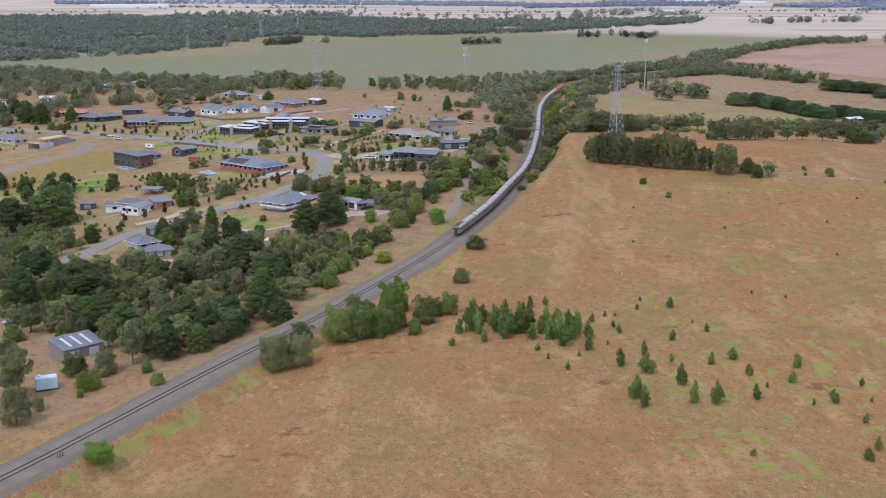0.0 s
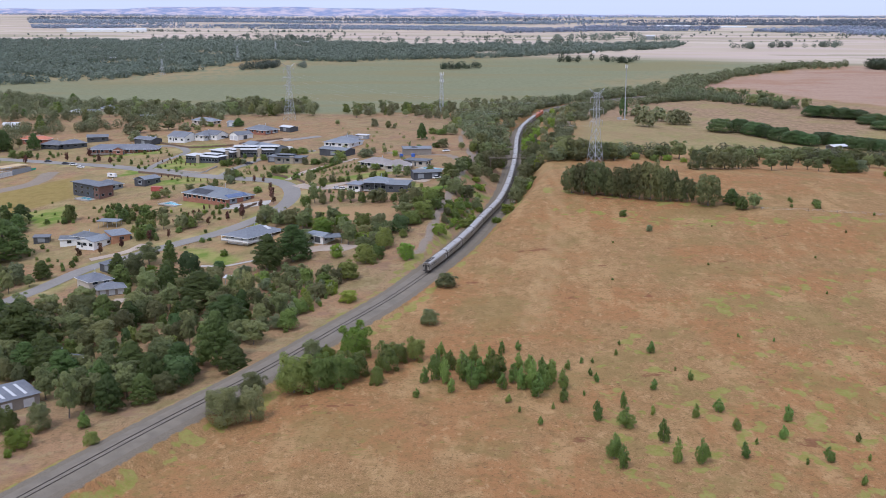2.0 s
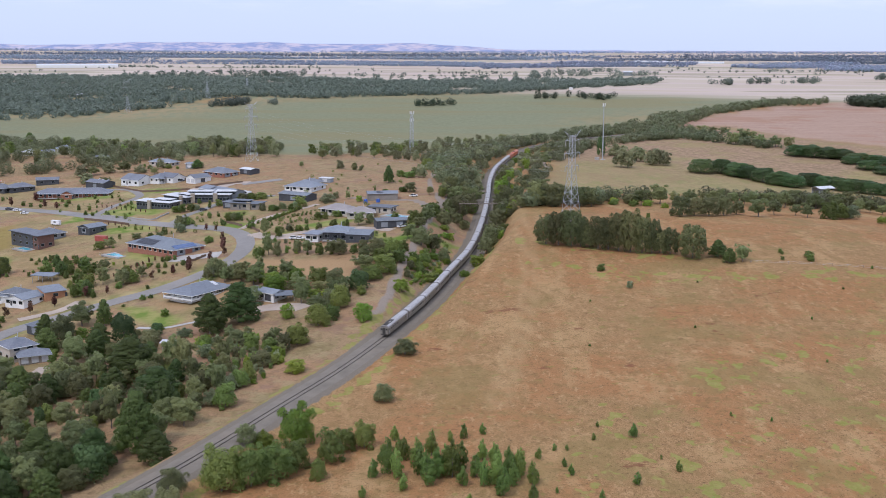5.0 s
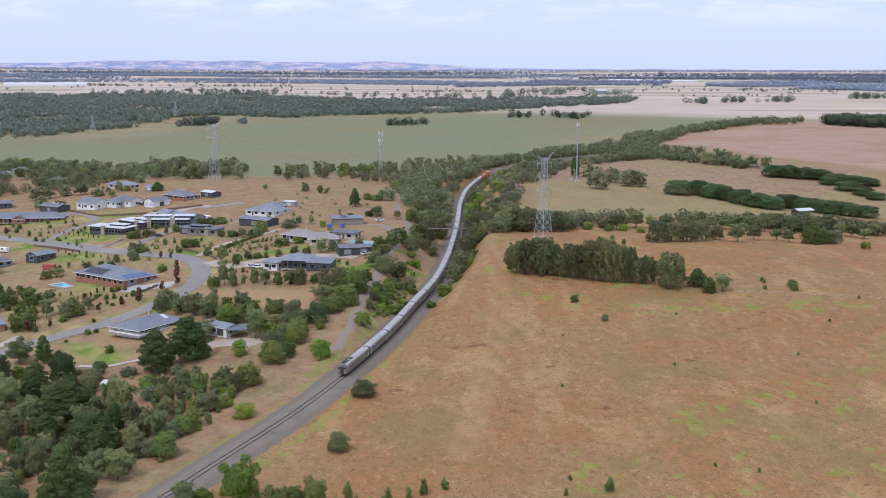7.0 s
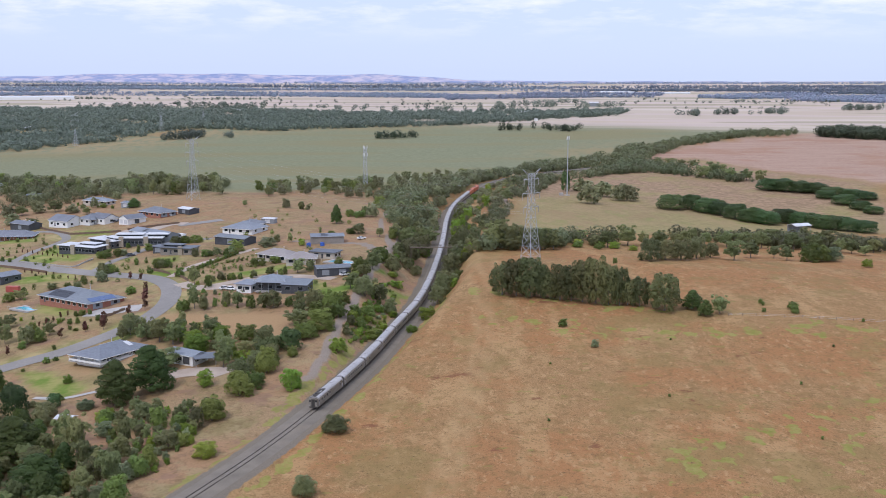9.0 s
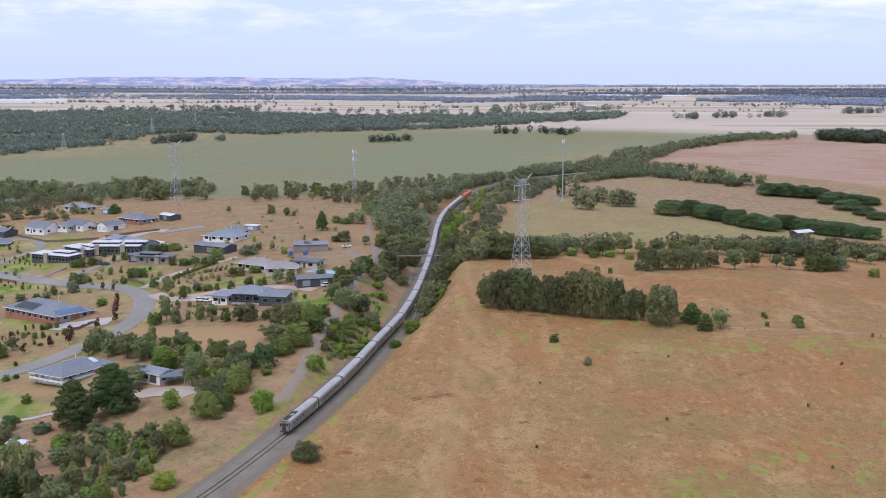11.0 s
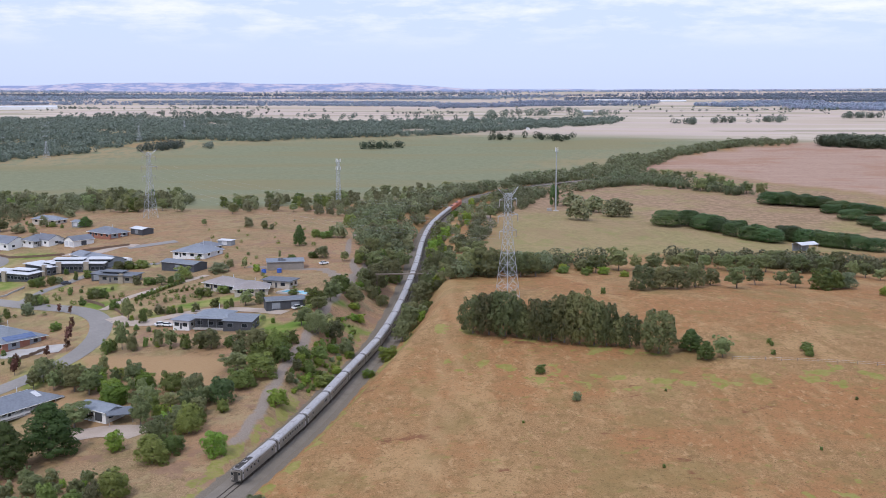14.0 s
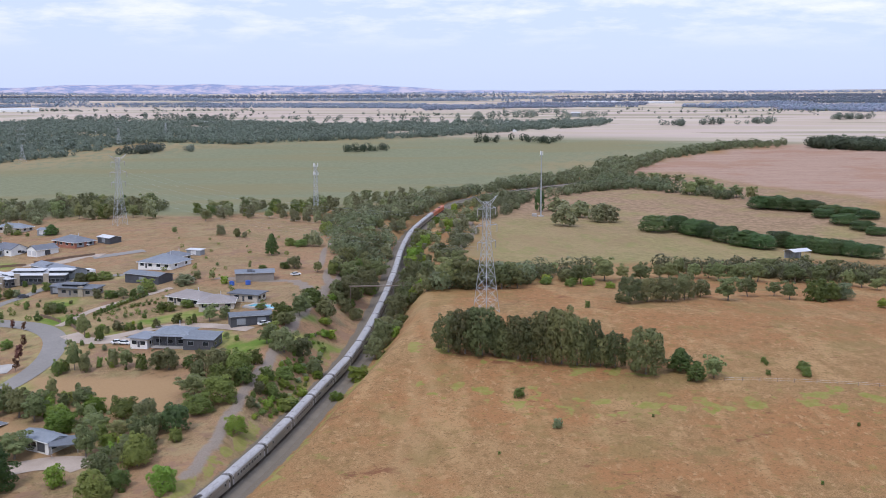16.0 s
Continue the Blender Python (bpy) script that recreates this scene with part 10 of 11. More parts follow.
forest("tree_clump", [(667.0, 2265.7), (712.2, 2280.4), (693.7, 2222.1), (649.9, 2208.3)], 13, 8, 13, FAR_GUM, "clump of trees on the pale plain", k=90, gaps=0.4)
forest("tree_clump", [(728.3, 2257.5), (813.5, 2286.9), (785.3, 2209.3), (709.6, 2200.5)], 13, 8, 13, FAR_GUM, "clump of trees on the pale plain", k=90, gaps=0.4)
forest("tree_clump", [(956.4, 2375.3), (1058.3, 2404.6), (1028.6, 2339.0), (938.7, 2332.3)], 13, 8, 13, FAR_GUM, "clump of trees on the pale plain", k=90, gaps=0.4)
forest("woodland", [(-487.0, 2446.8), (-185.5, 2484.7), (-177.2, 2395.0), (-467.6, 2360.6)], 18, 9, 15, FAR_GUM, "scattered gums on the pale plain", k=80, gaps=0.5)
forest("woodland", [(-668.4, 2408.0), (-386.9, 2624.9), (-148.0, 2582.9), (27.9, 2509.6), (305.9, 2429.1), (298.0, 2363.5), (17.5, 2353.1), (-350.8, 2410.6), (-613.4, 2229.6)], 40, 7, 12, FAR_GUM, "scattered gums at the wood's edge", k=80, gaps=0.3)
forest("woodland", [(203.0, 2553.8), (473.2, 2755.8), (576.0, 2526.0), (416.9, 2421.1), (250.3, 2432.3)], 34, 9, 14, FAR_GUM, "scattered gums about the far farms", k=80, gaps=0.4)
forest("woodland", [(-1041.1, 3164.1), (-783.4, 3249.2), (-385.9, 3336.8), (101.9, 3268.3), (277.0, 3182.3), (262.1, 2996.0), (-43.7, 3072.4), (-471.2, 3125.7), (-752.8, 3132.2), (-989.7, 3019.1)], 9, 5, 8, FAR_HAZE, "far line of trees across the plain", k=16, gaps=0.30, patch=5.0)
forest("woodland", [(211.0, 3069.8), (486.4, 3294.6), (809.8, 3218.2), (733.4, 3029.2), (461.0, 3019.8), (200.5, 2896.9)], 9, 5, 9, FAR_HAZE, "far shelter belt across the plain", k=16, gaps=0.35, patch=5.0)
forest("woodland", [(875.9, 3126.2), (1144.3, 3163.9), (1385.3, 2874.3), (1227.4, 2554.8), (1003.5, 2780.5), (834.3, 2979.0)], 9, 6, 10, FAR_HAZE, "far woods on the plain", k=16, gaps=0.40, patch=5.0)
forest("woodland", [(627.4, 3671.8), (1165.8, 3710.8), (1658.8, 3427.8), (1490.4, 3087.0), (1026.9, 3272.8), (585.3, 3422.0)], 10, 5, 9, FAR_HAZE, "far woods near the horizon", k=14, gaps=0.50, patch=5.0)
forest("woodland", [(-1195.5, 3599.6), (-241.6, 3853.6), (636.6, 3726.4), (601.4, 3517.6), (-221.6, 3582.4), (-1098.0, 3324.5)], 10, 5, 9, FAR_HAZE, "far woods near the horizon", k=14, gaps=0.55, patch=5.0)
forest("woodland", [(-1301.0, 3897.2), (308.7, 4049.8), (1841.7, 3798.0), (1758.5, 3629.6), (295.5, 3862.8), (-1231.9, 3702.2)], 12, 5, 9, FAR_HAZE, "far woods at the horizon", k=14, gaps=0.50, patch=5.0)
forest("woodland", [(47.1, 986.8), (86.8, 1109.9), (147.6, 1189.4), (119.9, 1060.0), (79.1, 972.4), (49.2, 896.0)], 6, 5, 9, OLIVE_WOOD, "scrubby she-oak woods beside the railway", k=150, gaps=0.12)
forest("woodland", [(27.4, 886.6), (51.2, 989.0), (128.5, 1101.4), (86.2, 899.9), (69.6, 775.0), (58.8, 740.0), (45.5, 731.6), (35.6, 744.3), (31.1, 808.9)], 6.5, 3, 9, OLIVE_WOOD, "she-oak and gum woods on the cutting's bank", k=150, gaps=0.45)
forest("woodland", [(-2500, 4150), (2600, 4150), (2600, 4370), (-2500, 4370)], 16, 4, 8, FAR_HAZE, "far woods on the skyline", k=14, gaps=0.45, patch=5.0)
forest("woodland", [(80.3, 694.8), (122.2, 714.4), (116.9, 675.4), (78.5, 662.7)], 5, 6, 9.5, OLIVE_WOOD, "clump of gums about the pylon", k=200, gaps=0.15)
forest("woodland", [(154.5, 1140.7), (185.7, 1168.4), (193.4, 1137.5), (128.3, 941.8), (96.7, 782.6), (86.3, 753.6), (104.5, 897.9)], 6, 3, 6, OLIVE_WOOD, "scrubby she-oak woods on the far bank", k=150, gaps=0.2, clear=15.0)
forest("woodland", [(127.3, 728.4), (167.8, 760.3), (220.5, 781.2), (274.0, 794.6), (323.9, 780.8), (347.2, 779.8), (327.6, 740.3), (279.7, 729.1), (220.9, 732.2), (157.6, 713.9), (122.0, 695.8)], 6.5, 4, 8.5, OLIVE_WOOD, "belt of low gums across the pasture", k=130, gaps=0.35)
forest("woodland", [(232.2, 1199.7), (297.2, 1326.3), (312.9, 1294.0), (360.3, 1171.0), (371.3, 1134.5), (357.0, 1099.4), (319.8, 1137.7), (289.3, 1197.0), (238.2, 1177.5)], 7, 4.5, 8.5, OLIVE_WOOD, "row of gums between two fields", k=110, gaps=0.25)

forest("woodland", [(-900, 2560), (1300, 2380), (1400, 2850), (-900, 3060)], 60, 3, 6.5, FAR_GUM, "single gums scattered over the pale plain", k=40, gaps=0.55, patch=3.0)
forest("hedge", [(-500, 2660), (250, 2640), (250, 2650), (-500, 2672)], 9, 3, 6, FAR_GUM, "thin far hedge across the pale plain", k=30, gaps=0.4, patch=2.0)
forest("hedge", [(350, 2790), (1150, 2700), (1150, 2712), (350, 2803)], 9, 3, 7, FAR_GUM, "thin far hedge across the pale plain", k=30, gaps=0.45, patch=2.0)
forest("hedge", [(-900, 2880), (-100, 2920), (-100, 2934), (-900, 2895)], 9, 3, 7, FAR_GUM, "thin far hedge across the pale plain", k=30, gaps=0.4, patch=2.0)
forest("woodland", [(140, 1085), (160, 1118), (186, 1153), (230, 1195), (300, 1250), (316, 1234), (246, 1172), (200, 1128), (170, 1090)], 6.5, 4.5, 8, OLIVE_WOOD, "scrubby woods hiding the far bend of the line", k=110, gaps=0.08, clear=7.0)
forest("woodland", [(92, 1085), (140, 1185), (190, 1232), (222, 1225), (165, 1175), (126, 1105)], 6.5, 5, 9, OLIVE_WOOD, "gum woods on the outside of the far bend", k=110, gaps=0.1, clear=8.0)

# ---- masts and pylons ----
def lattice(name, x, y, tall, base, waist, top, arms, label, category, bays=9):
    """A four-legged steel lattice tower; arms as (height, half width, tip rise)."""
    t = tagged(new(name), label, category)
    t.matrix_basis = Matrix.Translation(at(x, y)) @ Matrix.Rotation(radians(PYLON_TURN if arms else 20), 4, "Z")
    zw = tall * 0.62 if arms else tall

    def half(z):
        return base + (waist - base) * min(1, z / zw) + (top - waist) * max(0, (z - zw) / max(0.01, tall - zw))

    thick = 0.1 if arms else 0.09
    for sx in (-1, 1):
        for sy in (-1, 1):
            bm = bmesh.new()
            for z0, z1 in ((-1.0, zw), (zw, tall)):
                if z1 > z0:
                    tube(bm, (sx * half(z0), sy * half(z0), z0), (sx * half(z1), sy * half(z1), z1), thick, sides=4)
            part("leg", bm, GALVANISED, t)
    z = 0.0
    bm = bmesh.new()
    for k in range(bays):
        z2 = tall * (1 - (1 - (k + 1) / bays) ** 1.25)
        a, b = half(z), half(z2)
        for p, q in (((-1, -1), (1, -1)), ((1, -1), (1, 1)), ((1, 1), (-1, 1)), ((-1, 1), (-1, -1))):
            tube(bm, (p[0] * a, p[1] * a, z), (q[0] * b, q[1] * b, z2), thick * 0.62, sides=3)
            tube(bm, (q[0] * a, q[1] * a, z), (p[0] * b, p[1] * b, z2), thick * 0.62, sides=3)
            tube(bm, (p[0] * b, p[1] * b, z2), (q[0] * b, q[1] * b, z2), thick * 0.6, sides=3)
        z = z2
    tagged(part("bracing", bm, GALVANISED, t), kind="stuff")
    for hz, wide, rise in arms:
        for s in (-1, 1):
            bm = bmesh.new()
            w = half(hz)
            for sy in (-w, w):
                tube(bm, (s * w, sy, hz), (s * wide, 0, hz + rise), thick * 0.8, sides=4)
            tube(bm, (s * w, 0, hz + (1.6 if rise <= 0.3 else -1.4)), (s * wide, 0, hz + rise), thick * 0.7, sides=4)
            arm = part("cross_arm", bm, GALVANISED, t)
            if rise <= 0.3:
                part("insulator", tube(bmesh.new(), (s * (wide - 0.1), 0, hz + rise - 2.6), (s * (wide - 0.1), 0, hz + rise), 0.16), CONCRETE, arm)
    return t


PYLON_TURN = 38
ARMS = ((26.0, 4.6, 0.0), (32.0, 5.4, 0.0), (38.0, 4.6, 0.2), (39.5, 5.6, 3.2))
lattice("pylon", 92, 612, 40.5, 3.4, 1.2, 0.9, ARMS, "tall galvanised lattice pylon on the pasture ridge", "pylon", 11)
lattice("pylon", -98, 905, 41, 3.4, 1.2, 0.8, ARMS, "tall galvanised lattice pylon by the field", "pylon", 10)
for px, py, ph in [(-284.3, 1830.3, 24.2), (-345.0, 1580.2, 20.5), (-247.3, 1998.8, 20.5)]:
    lattice("pylon", px, py, ph, 3.4, 1.2, 0.8, ARMS, "far galvanised lattice pylon across the fields", "pylon", 7)
mast = lattice("phone_mast", 18, 957, 32, 1.5, 0.8, 0.8, (), "steel lattice telephone mast with white aerials", "mast", 12)
for k in range(3):
    a = k * 2.09
    for z, r in ((32.4, 1.6), (27.0, 1.7)):
        part("aerial", boxed(r * math.cos(a), r * math.sin(a), z, 0.4, 0.4, 2.2, a), WHITEWALL, mast)
        part("aerial_arm", tube(bmesh.new(), (0, 0, z), (r * math.cos(a), r * math.sin(a), z), 0.08), GALVANISED, mast)
part("equipment_hut", boxed(-4, -1, 1.2, 3, 2.4, 2.6), BEIGEWALL, mast)
pole = tagged(new("radio_mast"), "tall slim steel radio pole with aerials at its top", "mast")
pole.matrix_basis = Matrix.Translation(at(175, 1009))
part("shaft", tube(bmesh.new(), (0, 0, -1), (0, 0, 46), 0.55, 0.3, 10), GALVANISED, pole)
for k in range(3):
    part("aerial", boxed(1.0 * math.cos(k * 2.09), 1.0 * math.sin(k * 2.09), 45, 0.4, 0.4, 2.6, k * 2.09), WHITEWALL, pole)
part("head_frame", boxed(0, 0, 43.5, 2.2, 2.2, 0.3), GALVANISED, pole)
part("equipment_hut", boxed(-5, -2, 1.1, 3.4, 2.4, 2.4), CONCRETE, pole)
part("base_slab", boxed(0, 0, 0.1, 4, 4, 0.6), CONCRETE, pole)

# overhead wires between the pylons
def wire(a, b, sag):
    cu = bpy.data.curves.new("power_line", "CURVE")
    cu.dimensions, cu.bevel_depth, cu.bevel_resolution = "3D", 0.014, 0
    sp = cu.splines.new("POLY")
    sp.points.add(20)
    for k in range(21):
        q = k / 20
        p = Vector(a).lerp(Vector(b), q)
        sp.points[k].co = (p.x, p.y, p.z - sag * 4 * q * (1 - q), 1)
    cu.materials.append(GALVANISED)
    return tagged(new("power_line", cu), "thin grey power line sagging between pylons", "power line", "power lines")


ends = [(92, 612), (-98, 905)]
tops = [float(height(*e)) for e in ends]
c, s = math.cos(radians(PYLON_TURN)), math.sin(radians(PYLON_TURN))
for hz, wide, _ in ARMS[:3]:
    for sg in (-1, 1):
        w = sg * wide
        wire((ends[0][0] + w * c, ends[0][1] + w * s, tops[0] + hz - 2.6), (ends[1][0] + w * c, ends[1][1] + w * s, tops[1] + hz - 2.6), 7)

# ---- pipe bridge over the cutting ----
bridge = tagged(new("footbridge"), "narrow rusty brown footbridge across the railway cutting", "bridge")
RUST = paint("weathered brown steel", (0.12, 0.09, 0.066), (0.19, 0.145, 0.108), 0.6, 0.85)
x0, x1, by = 41.5, 71.5, 679.0
deck_z = 18.0
part("deck", boxed((x0 + x1) / 2, by, deck_z, x1 - x0, 1.6, 0.3), RUST, bridge)
for yy in (-1.1, 1.1):
    part("handrail", boxed((x0 + x1) / 2, by + yy, deck_z + 1.2, x1 - x0, 0.05, 0.06), RUST, bridge)
    for k in range(13):
        part("rail_post", boxed(x0 + k * (x1 - x0) / 12, by + yy, deck_z + 0.7, 0.08, 0.08, 1.1), RUST, bridge)
for px in (x0 + 0.6, x1 - 0.6):
    z0 = float(height(px, by)) - 1.0
    for yy in (-0.8, 0.8):
        part("trestle_leg", boxed(px, by + yy, (z0 + deck_z) / 2, 0.28, 0.28, max(0.6, deck_z - z0)), RUST, bridge)

# ---- farm tank, pools, vehicles, hay shed things ----
tank = tagged(new("water_tank"), "pale blue slatted poly water tank on a stand", "water tank")
tank.matrix_basis = Matrix.Translation(at(-109.3, 302)) @ Matrix.Rotation(radians(25), 4, "Z")
BLUEPLASTIC = paint("pale blue plastic", (0.35, 0.55, 0.66), (0.55, 0.72, 0.80), 0.6, 0.5)
part("vessel", boxed(0, 0, 2.0, 5.8, 3.0, 3.6, bevel=0.3), BLUEPLASTIC, tank)
for k in range(6):
    part("rib", boxed(-2.4 + k * 0.95, 0, 2.0, 0.12, 3.1, 3.5), WHITEWALL, tank)
part("stand", boxed(0, 0, 0.1, 5.9, 3.1, 0.6), UNDER, tank)
part("lid", boxed(-1.8, 0.4, 3.95, 0.9, 0.9, 0.5, bevel=0.1), BLUEPLASTIC, tank)


def pool(x, y, deg, L, D):
    p = tagged(new("swimming_pool"), "clear blue swimming pool with a pale paved surround", "swimming pool", kind="structure")
    p.matrix_basis = Matrix.Translation(at(x, y, 0.2)) @ Matrix.Rotation(radians(deg), 4, "Z")
    bm = bmesh.new()
    for cx, cy, sx, sy in ((0, -D / 2 - 0.8, L + 3.2, 1.6), (0, D / 2 + 0.8, L + 3.2, 1.6), (-L / 2 - 0.8, 0, 1.6, D), (L / 2 + 0.8, 0, 1.6, D)):
        box(bm, cx, cy, -0.2, sx, sy, 0.7)
    part("paving", bm, CONCRETE, p)
    part("water", boxed(0, 0, -0.3, L, D, 0.7), WATER, p)
    for k in range(8):
        part("fence_post", boxed(-L / 2 - 2 + k * (L + 4) / 7, -D / 2 - 2, 0.6, 0.06, 0.06, 1.2), GALVANISED, p)
    part("fence_rail", boxed(0, -D / 2 - 2, 1.15, L + 4, 0.05, 0.06), GALVANISED, p)


for px, py, pa, pl, pd in [(-124.2, 610.2, -37.0, 9.5, 5), (-178.0, 644.1, -40.0, 9, 4), (8.7, 646.9, -31.0, 12, 5)]:
    pool(px, py, pa, pl, pd)

CARPAINT = {"white": paint("white car paint", (0.7, 0.7, 0.7), (0.78, 0.78, 0.78), 0.5, 0.25), "dark": paint("dark car paint", (0.03, 0.032, 0.04), (0.05, 0.05, 0.06), 0.5, 0.25)}


def car(x, y, deg, tone, van=False):
    c = tagged(new("caravan" if van else "car"), f"{tone} {'caravan parked beside a shed' if van else 'car parked at the houses'}", "caravan" if van else "car")
    c.matrix_basis = Matrix.Translation(at(x, y, 0.15)) @ Matrix.Rotation(radians(deg), 4, "Z")
    L, hh = (6.0, 2.5) if van else (4.5, 0.95)
    part("body", prism(bmesh.new(), [(-0.92, 0.35), (0.92, 0.35), (0.95, 0.7), (0.88, hh), (-0.88, hh), (-0.95, 0.7)], -L / 2, L / 2), CARPAINT[tone], c)
    if not van:
        cab = bmesh.new()
        v = [cab.verts.new(p) for p in ((-1.7, -0.82, 0.93), (1.2, -0.82, 0.93), (1.2, 0.82, 0.93), (-1.7, 0.82, 0.93), (-1.2, -0.65, 1.5), (0.5, -0.65, 1.5), (0.5, 0.65, 1.5), (-1.2, 0.65, 1.5))]
        for f in ((0, 1, 5, 4), (1, 2, 6, 5), (2, 3, 7, 6), (3, 0, 4, 7), (4, 5, 6, 7)):
            cab.faces.new([v[i] for i in f])
        g = part("cabin_glass", cab, DARKGLASS, c)
        part("roof_panel", boxed(-0.35, 0, 1.51, 1.7, 1.3, 0.05), CARPAINT[tone], g)
    else:
        part("window", boxed(0, -0.92, 1.7, 1.6, 0.06, 0.7), DARKGLASS, c)
    for wx in (-L * 0.3, L * 0.3):
        for wy in (-0.85, 0.85):
            part("wheel", tube(bmesh.new(), (wx, wy - 0.1, 0.33), (wx, wy + 0.1, 0.33), 0.33, sides=12), UNDER, c)


for cx, cy, ca, tone, van in [(-40.0, 608.4, 25, 'white', False), (-37.1, 606.3, -20, 'white', False), (-98.7, 701.5, 10, 'dark', False), (-102.8, 835.2, -10, 'white', False), (-134.4, 828.3, 5, 'dark', False), (11.0, 615.8, 40, 'white', False), (-80.5, 746.3, -40, 'white', True), (-239.7, 773.7, -5, 'dark', False), (-224.9, 761.8, -5, 'dark', False), (-218.2, 755.8, -8, 'white', False), (-209.8, 743.0, -8, 'white', False), (-178.3, 698.1, -30, 'white', True), (17.5, 711.9, 30, 'white', False)]:
    car(cx, cy, ca, tone, van)

# ---- small things about the place ----
BLUEDRUM = paint("blue plastic", (0.03, 0.09, 0.36), (0.05, 0.13, 0.45), 0.6, 0.5)
RED = paint("faded red steel", (0.33, 0.07, 0.055), (0.42, 0.10, 0.08), 0.6, 0.6)
crate = tagged(new("shipping_container"), "faded red steel shipping container on dry ground", "container")
crate.matrix_basis = Matrix.Translation(at(-140.4, 646.0)) @ Matrix.Rotation(radians(-12), 4, "Z")
part("body", boxed(0, 0, 1.3, 6.0, 2.4, 2.5, bevel=0.04), RED, crate)
for k in range(8):
    part("rib", boxed(-2.7 + k * 0.77, -1.22, 1.3, 0.12, 0.06, 2.3), RED, crate)
(gx0, gy0), (gx1, gy1) = [(-850.5, 2836.8), (-674.6, 2892.5)]
glass = tagged(new("greenhouse"), "very long white greenhouse on the far plain", "greenhouse")
glass.matrix_basis = Matrix.Translation(at((gx0 + gx1) / 2, (gy0 + gy1) / 2)) @ Matrix.Rotation(math.atan2(gy1 - gy0, gx1 - gx0), 4, "Z")
gl = math.hypot(gx1 - gx0, gy1 - gy0)
part("hall", boxed(0, 0, 2.5, gl, 30, 6), WHITEWALL, glass)
part("roof", prism(bmesh.new(), [(-15, 5.5), (15, 5.5), (0, 8.5)], -gl / 2, gl / 2), PALEROOF, glass)
fence = tagged(new("wire_fence"), "grey post and wire fence across the pasture", "fence")
line = dense(np.array([(153.7, 526.4), (173.8, 523.7), (191.8, 520.3), (209.4, 516.3)]), 5.0)
for x, y in line:
    part("fence_post", boxed(x, y, float(height(x, y)) + 0.55, 0.12, 0.12, 1.3), BARK, fence)
for up in (0.5, 1.05):
    v, fs = sweep([(-0.02, 0), (0.02, 0), (0.0, 0.03)], line, height(line[:, 0], line[:, 1]) + up)
    surface("fence_wire", v, fs, GALVANISED, False).parent = fence
for x, y in [(-85.2, 238.7), (-84.8, 239.3), (-84.4, 239.9)]:
    post = tagged(new("marker_post"), "weathered red-brown marker post beside the track", "post", "marker posts")
    post.matrix_basis = Matrix.Translation(at(x, y))
    part("shaft", boxed(0, 0, 0.75, 0.2, 0.2, 1.7, bevel=0.02), RUST, post)

# low paling fences and a garden wall along the estate road
PALING = paint("dark stained palings", (0.13, 0.085, 0.058), (0.20, 0.135, 0.095), 0.8, 0.9)
for pts in [[(-165.0, 706.2), (-149.1, 692.2), (-133.9, 678.0)], [(-180.0, 830.8), (-165.6, 812.3), (-152.4, 795.8)], [(-152.4, 795.8), (-136.6, 790.6), (-121.5, 788.1)], [(-118.9, 792.6), (-105.6, 797.9), (-90.7, 803.6)], [(-81.0, 662.0), (-75.5, 656.2), (-69.7, 648.1)], [(-67.7, 647.3), (-63.2, 639.8), (-58.7, 630.4)], [(-87.0, 581.0), (-82.3, 585.4), (-78.5, 591.3)]]:
    fence = tagged(new("paling_fence"), "low dark timber fence along the estate road", "fence", "paling fences")
    line = dense(np.array(pts, float), 2.4)
    for (x, y), (x2, y2) in zip(line[:-1], line[1:]):
        a = math.atan2(y2 - y, x2 - x)
        zz = float(height((x + x2) / 2, (y + y2) / 2))
        p = part("panel", boxed((x + x2) / 2, (y + y2) / 2, zz + 0.65, math.hypot(x2 - x, y2 - y) - 0.1, 0.06, 1.2, a), PALING, fence)
        part("fence_post", boxed(x, y, float(height(x, y)) + 0.5, 0.14, 0.14, 1.5), PALING, fence)
for pts in [[(-157.2, 714.2), (-140.7, 699.8), (-123.9, 686.2), (-120.6, 693.1), (-117.4, 701.7)]]:
    line = dense(np.array(pts, float), 3.0)
    v, fs = sweep([(-0.15, -0.4), (-0.15, 0.75), (0.15, 0.75), (0.15, -0.4)], line, height(line[:, 0], line[:, 1]))
    tagged(surface("garden_wall", v, fs, CONCRETE, False), "low pale concrete garden wall beside the road", "wall", kind="structure")
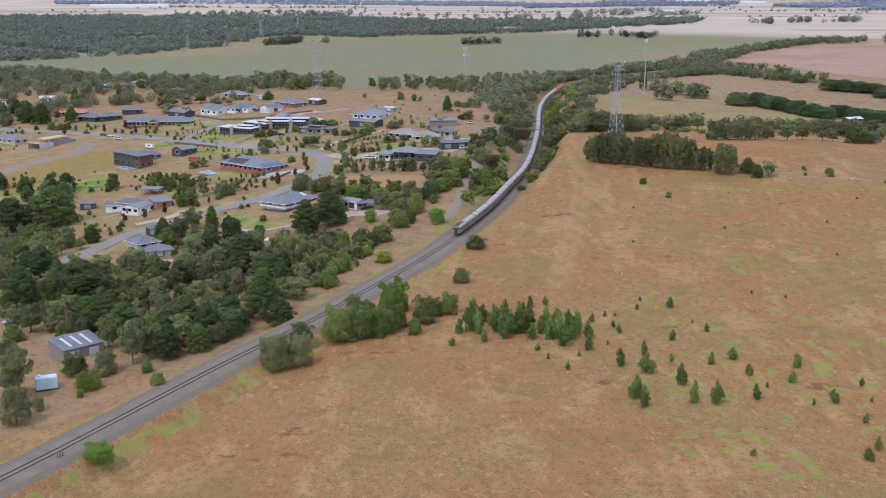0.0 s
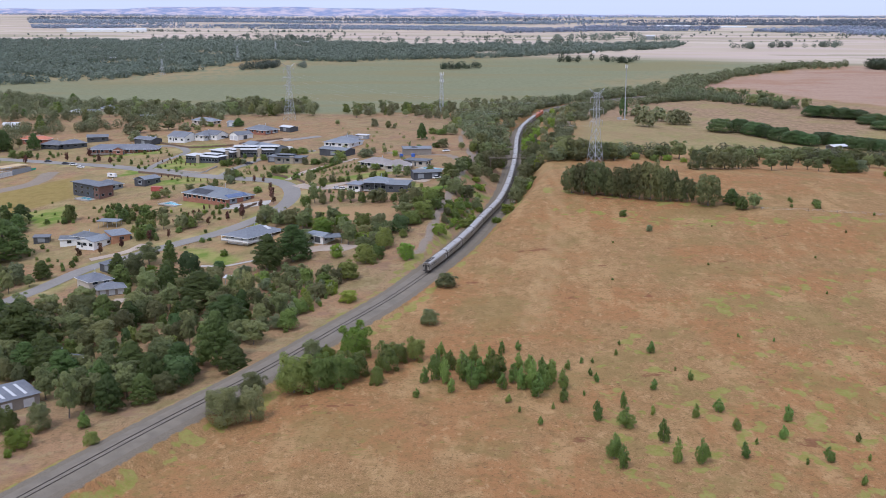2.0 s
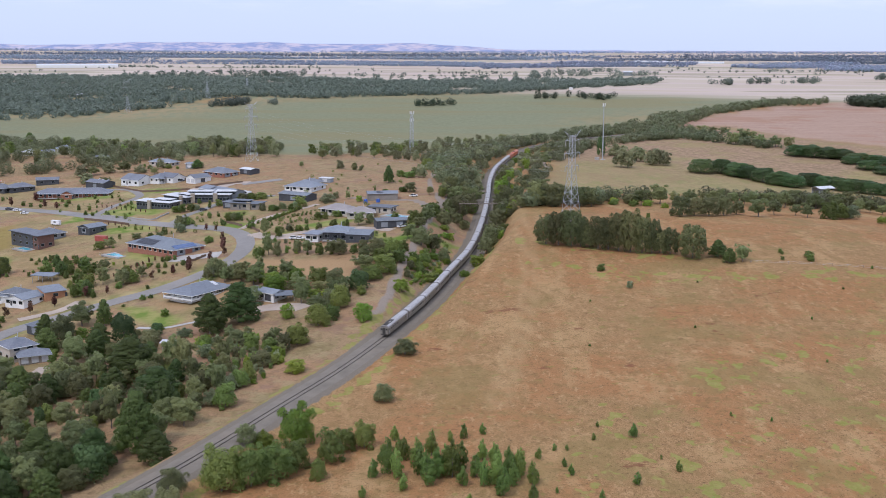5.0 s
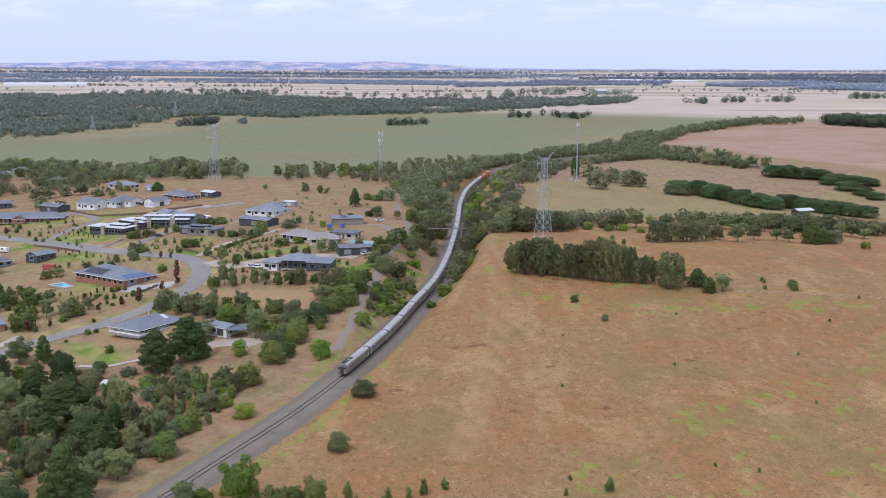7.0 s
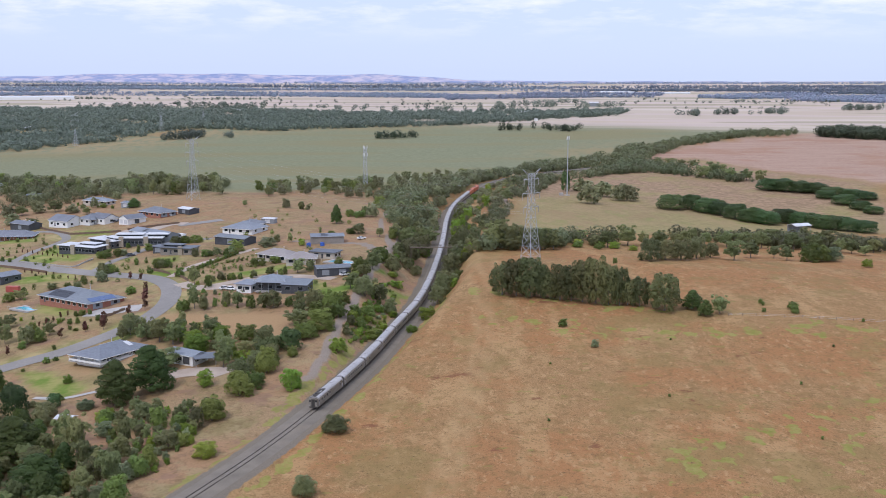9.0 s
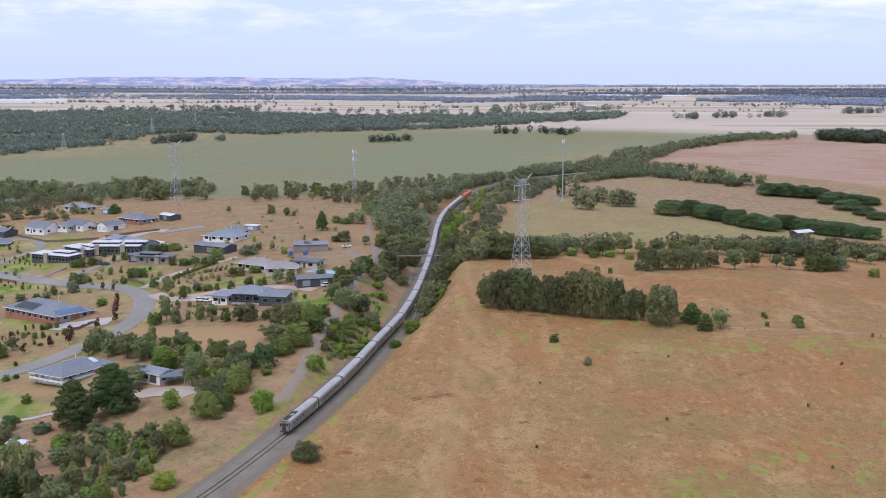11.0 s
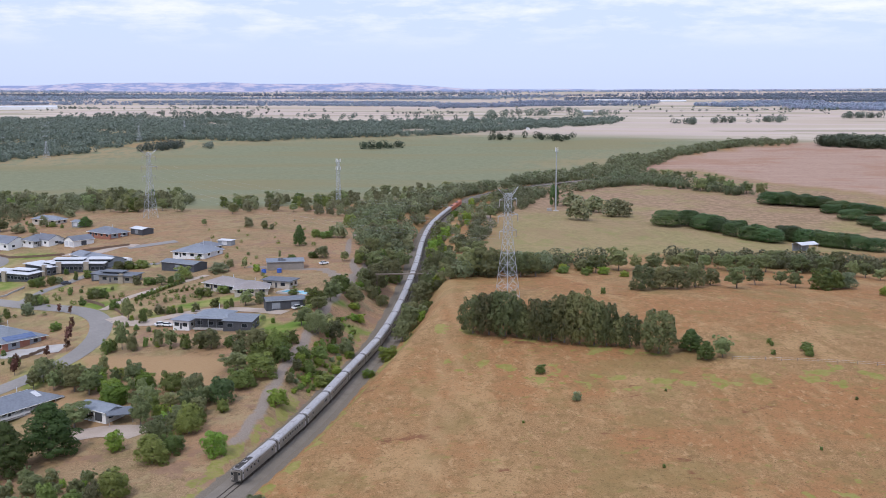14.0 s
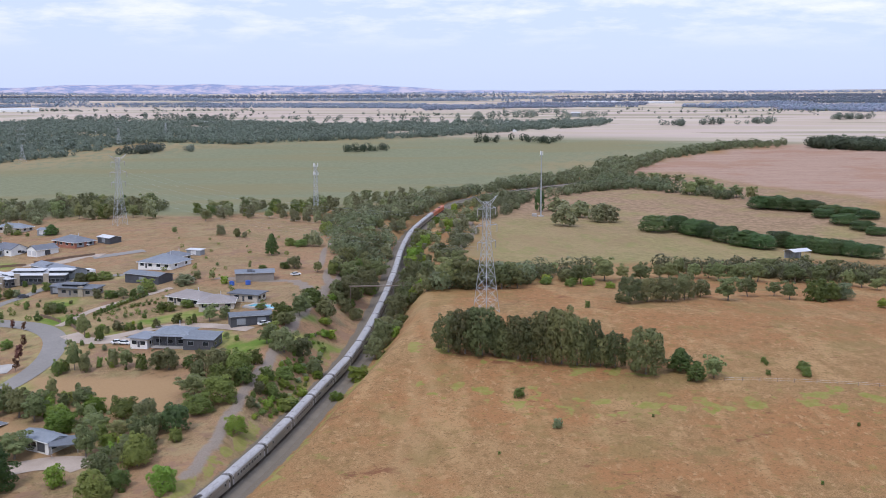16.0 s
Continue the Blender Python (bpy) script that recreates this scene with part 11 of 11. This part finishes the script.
for x, y in [(-2.0, 694.4), (-8.9, 694.6)]:
    bin_ = tagged(new("storage_drum"), "blue plastic storage drum beside a shed", "drum")
    bin_.matrix_basis = Matrix.Translation(at(x, y, 0.1))
    part("shell", tube(bmesh.new(), (0, 0, 0), (0, 0, 1.7), 1.1, sides=14), BLUEDRUM, bin_)
    part("cap", tube(bmesh.new(), (0, 0, 1.7), (0, 0, 1.85), 0.7, sides=14), BLUEDRUM, bin_)

# ---- distance: low hills along the horizon ----
def hills():
    r = np.random.RandomState(4)
    m = bpy.data.materials.new("hills with painted haze")
    m.use_nodes = True
    n, l = m.node_tree.nodes, m.node_tree.links
    p = n["Principled BSDF"]
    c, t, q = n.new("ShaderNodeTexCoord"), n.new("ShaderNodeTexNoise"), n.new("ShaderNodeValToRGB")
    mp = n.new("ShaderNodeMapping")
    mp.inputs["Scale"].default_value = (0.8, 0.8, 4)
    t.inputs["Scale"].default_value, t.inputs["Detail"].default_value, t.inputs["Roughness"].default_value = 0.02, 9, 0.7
    # The ramp's blue and lavender paint distance haze onto the hills.
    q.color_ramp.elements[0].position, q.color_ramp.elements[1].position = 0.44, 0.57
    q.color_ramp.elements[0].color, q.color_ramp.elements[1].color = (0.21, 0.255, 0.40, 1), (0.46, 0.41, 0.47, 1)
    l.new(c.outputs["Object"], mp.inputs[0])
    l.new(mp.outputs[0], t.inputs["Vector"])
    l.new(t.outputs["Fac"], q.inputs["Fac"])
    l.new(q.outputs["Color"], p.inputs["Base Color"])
    p.inputs["Roughness"].default_value = 1.0
    v, f = [], []
    xs = np.linspace(-2600, 2600, 240)
    top = 79 + 14 * np.exp(-((xs + 1700) / 850.0) ** 2) + 23 * np.exp(-((xs + 650) / 480.0) ** 2) + 20 * np.exp(-((xs - 30) / 300.0) ** 2) + 2.5
    top += 2.0 * np.sin(xs / 90.0) * np.exp(-((xs + 900) / 1400) ** 2) + 1.2 * np.sin(xs / 41.0 + 1)
    for i, x in enumerate(xs):
        for k, (yy, q2) in enumerate(((4380, 0.0), (4420, 0.55), (4460, 0.9), (4490, 1.0), (4516, 0.8))):
            z0 = float(land(x, yy))
            v.append((x, yy, z0 - 2 + (max(top[i] - z0, 0.5) + 2) * q2))
    for i in range(len(xs) - 1):
        for k in range(4):
            a = i * 5 + k
            f.append((a, a + 5, a + 6, a + 1))
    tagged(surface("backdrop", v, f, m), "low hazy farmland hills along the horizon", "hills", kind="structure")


hills()
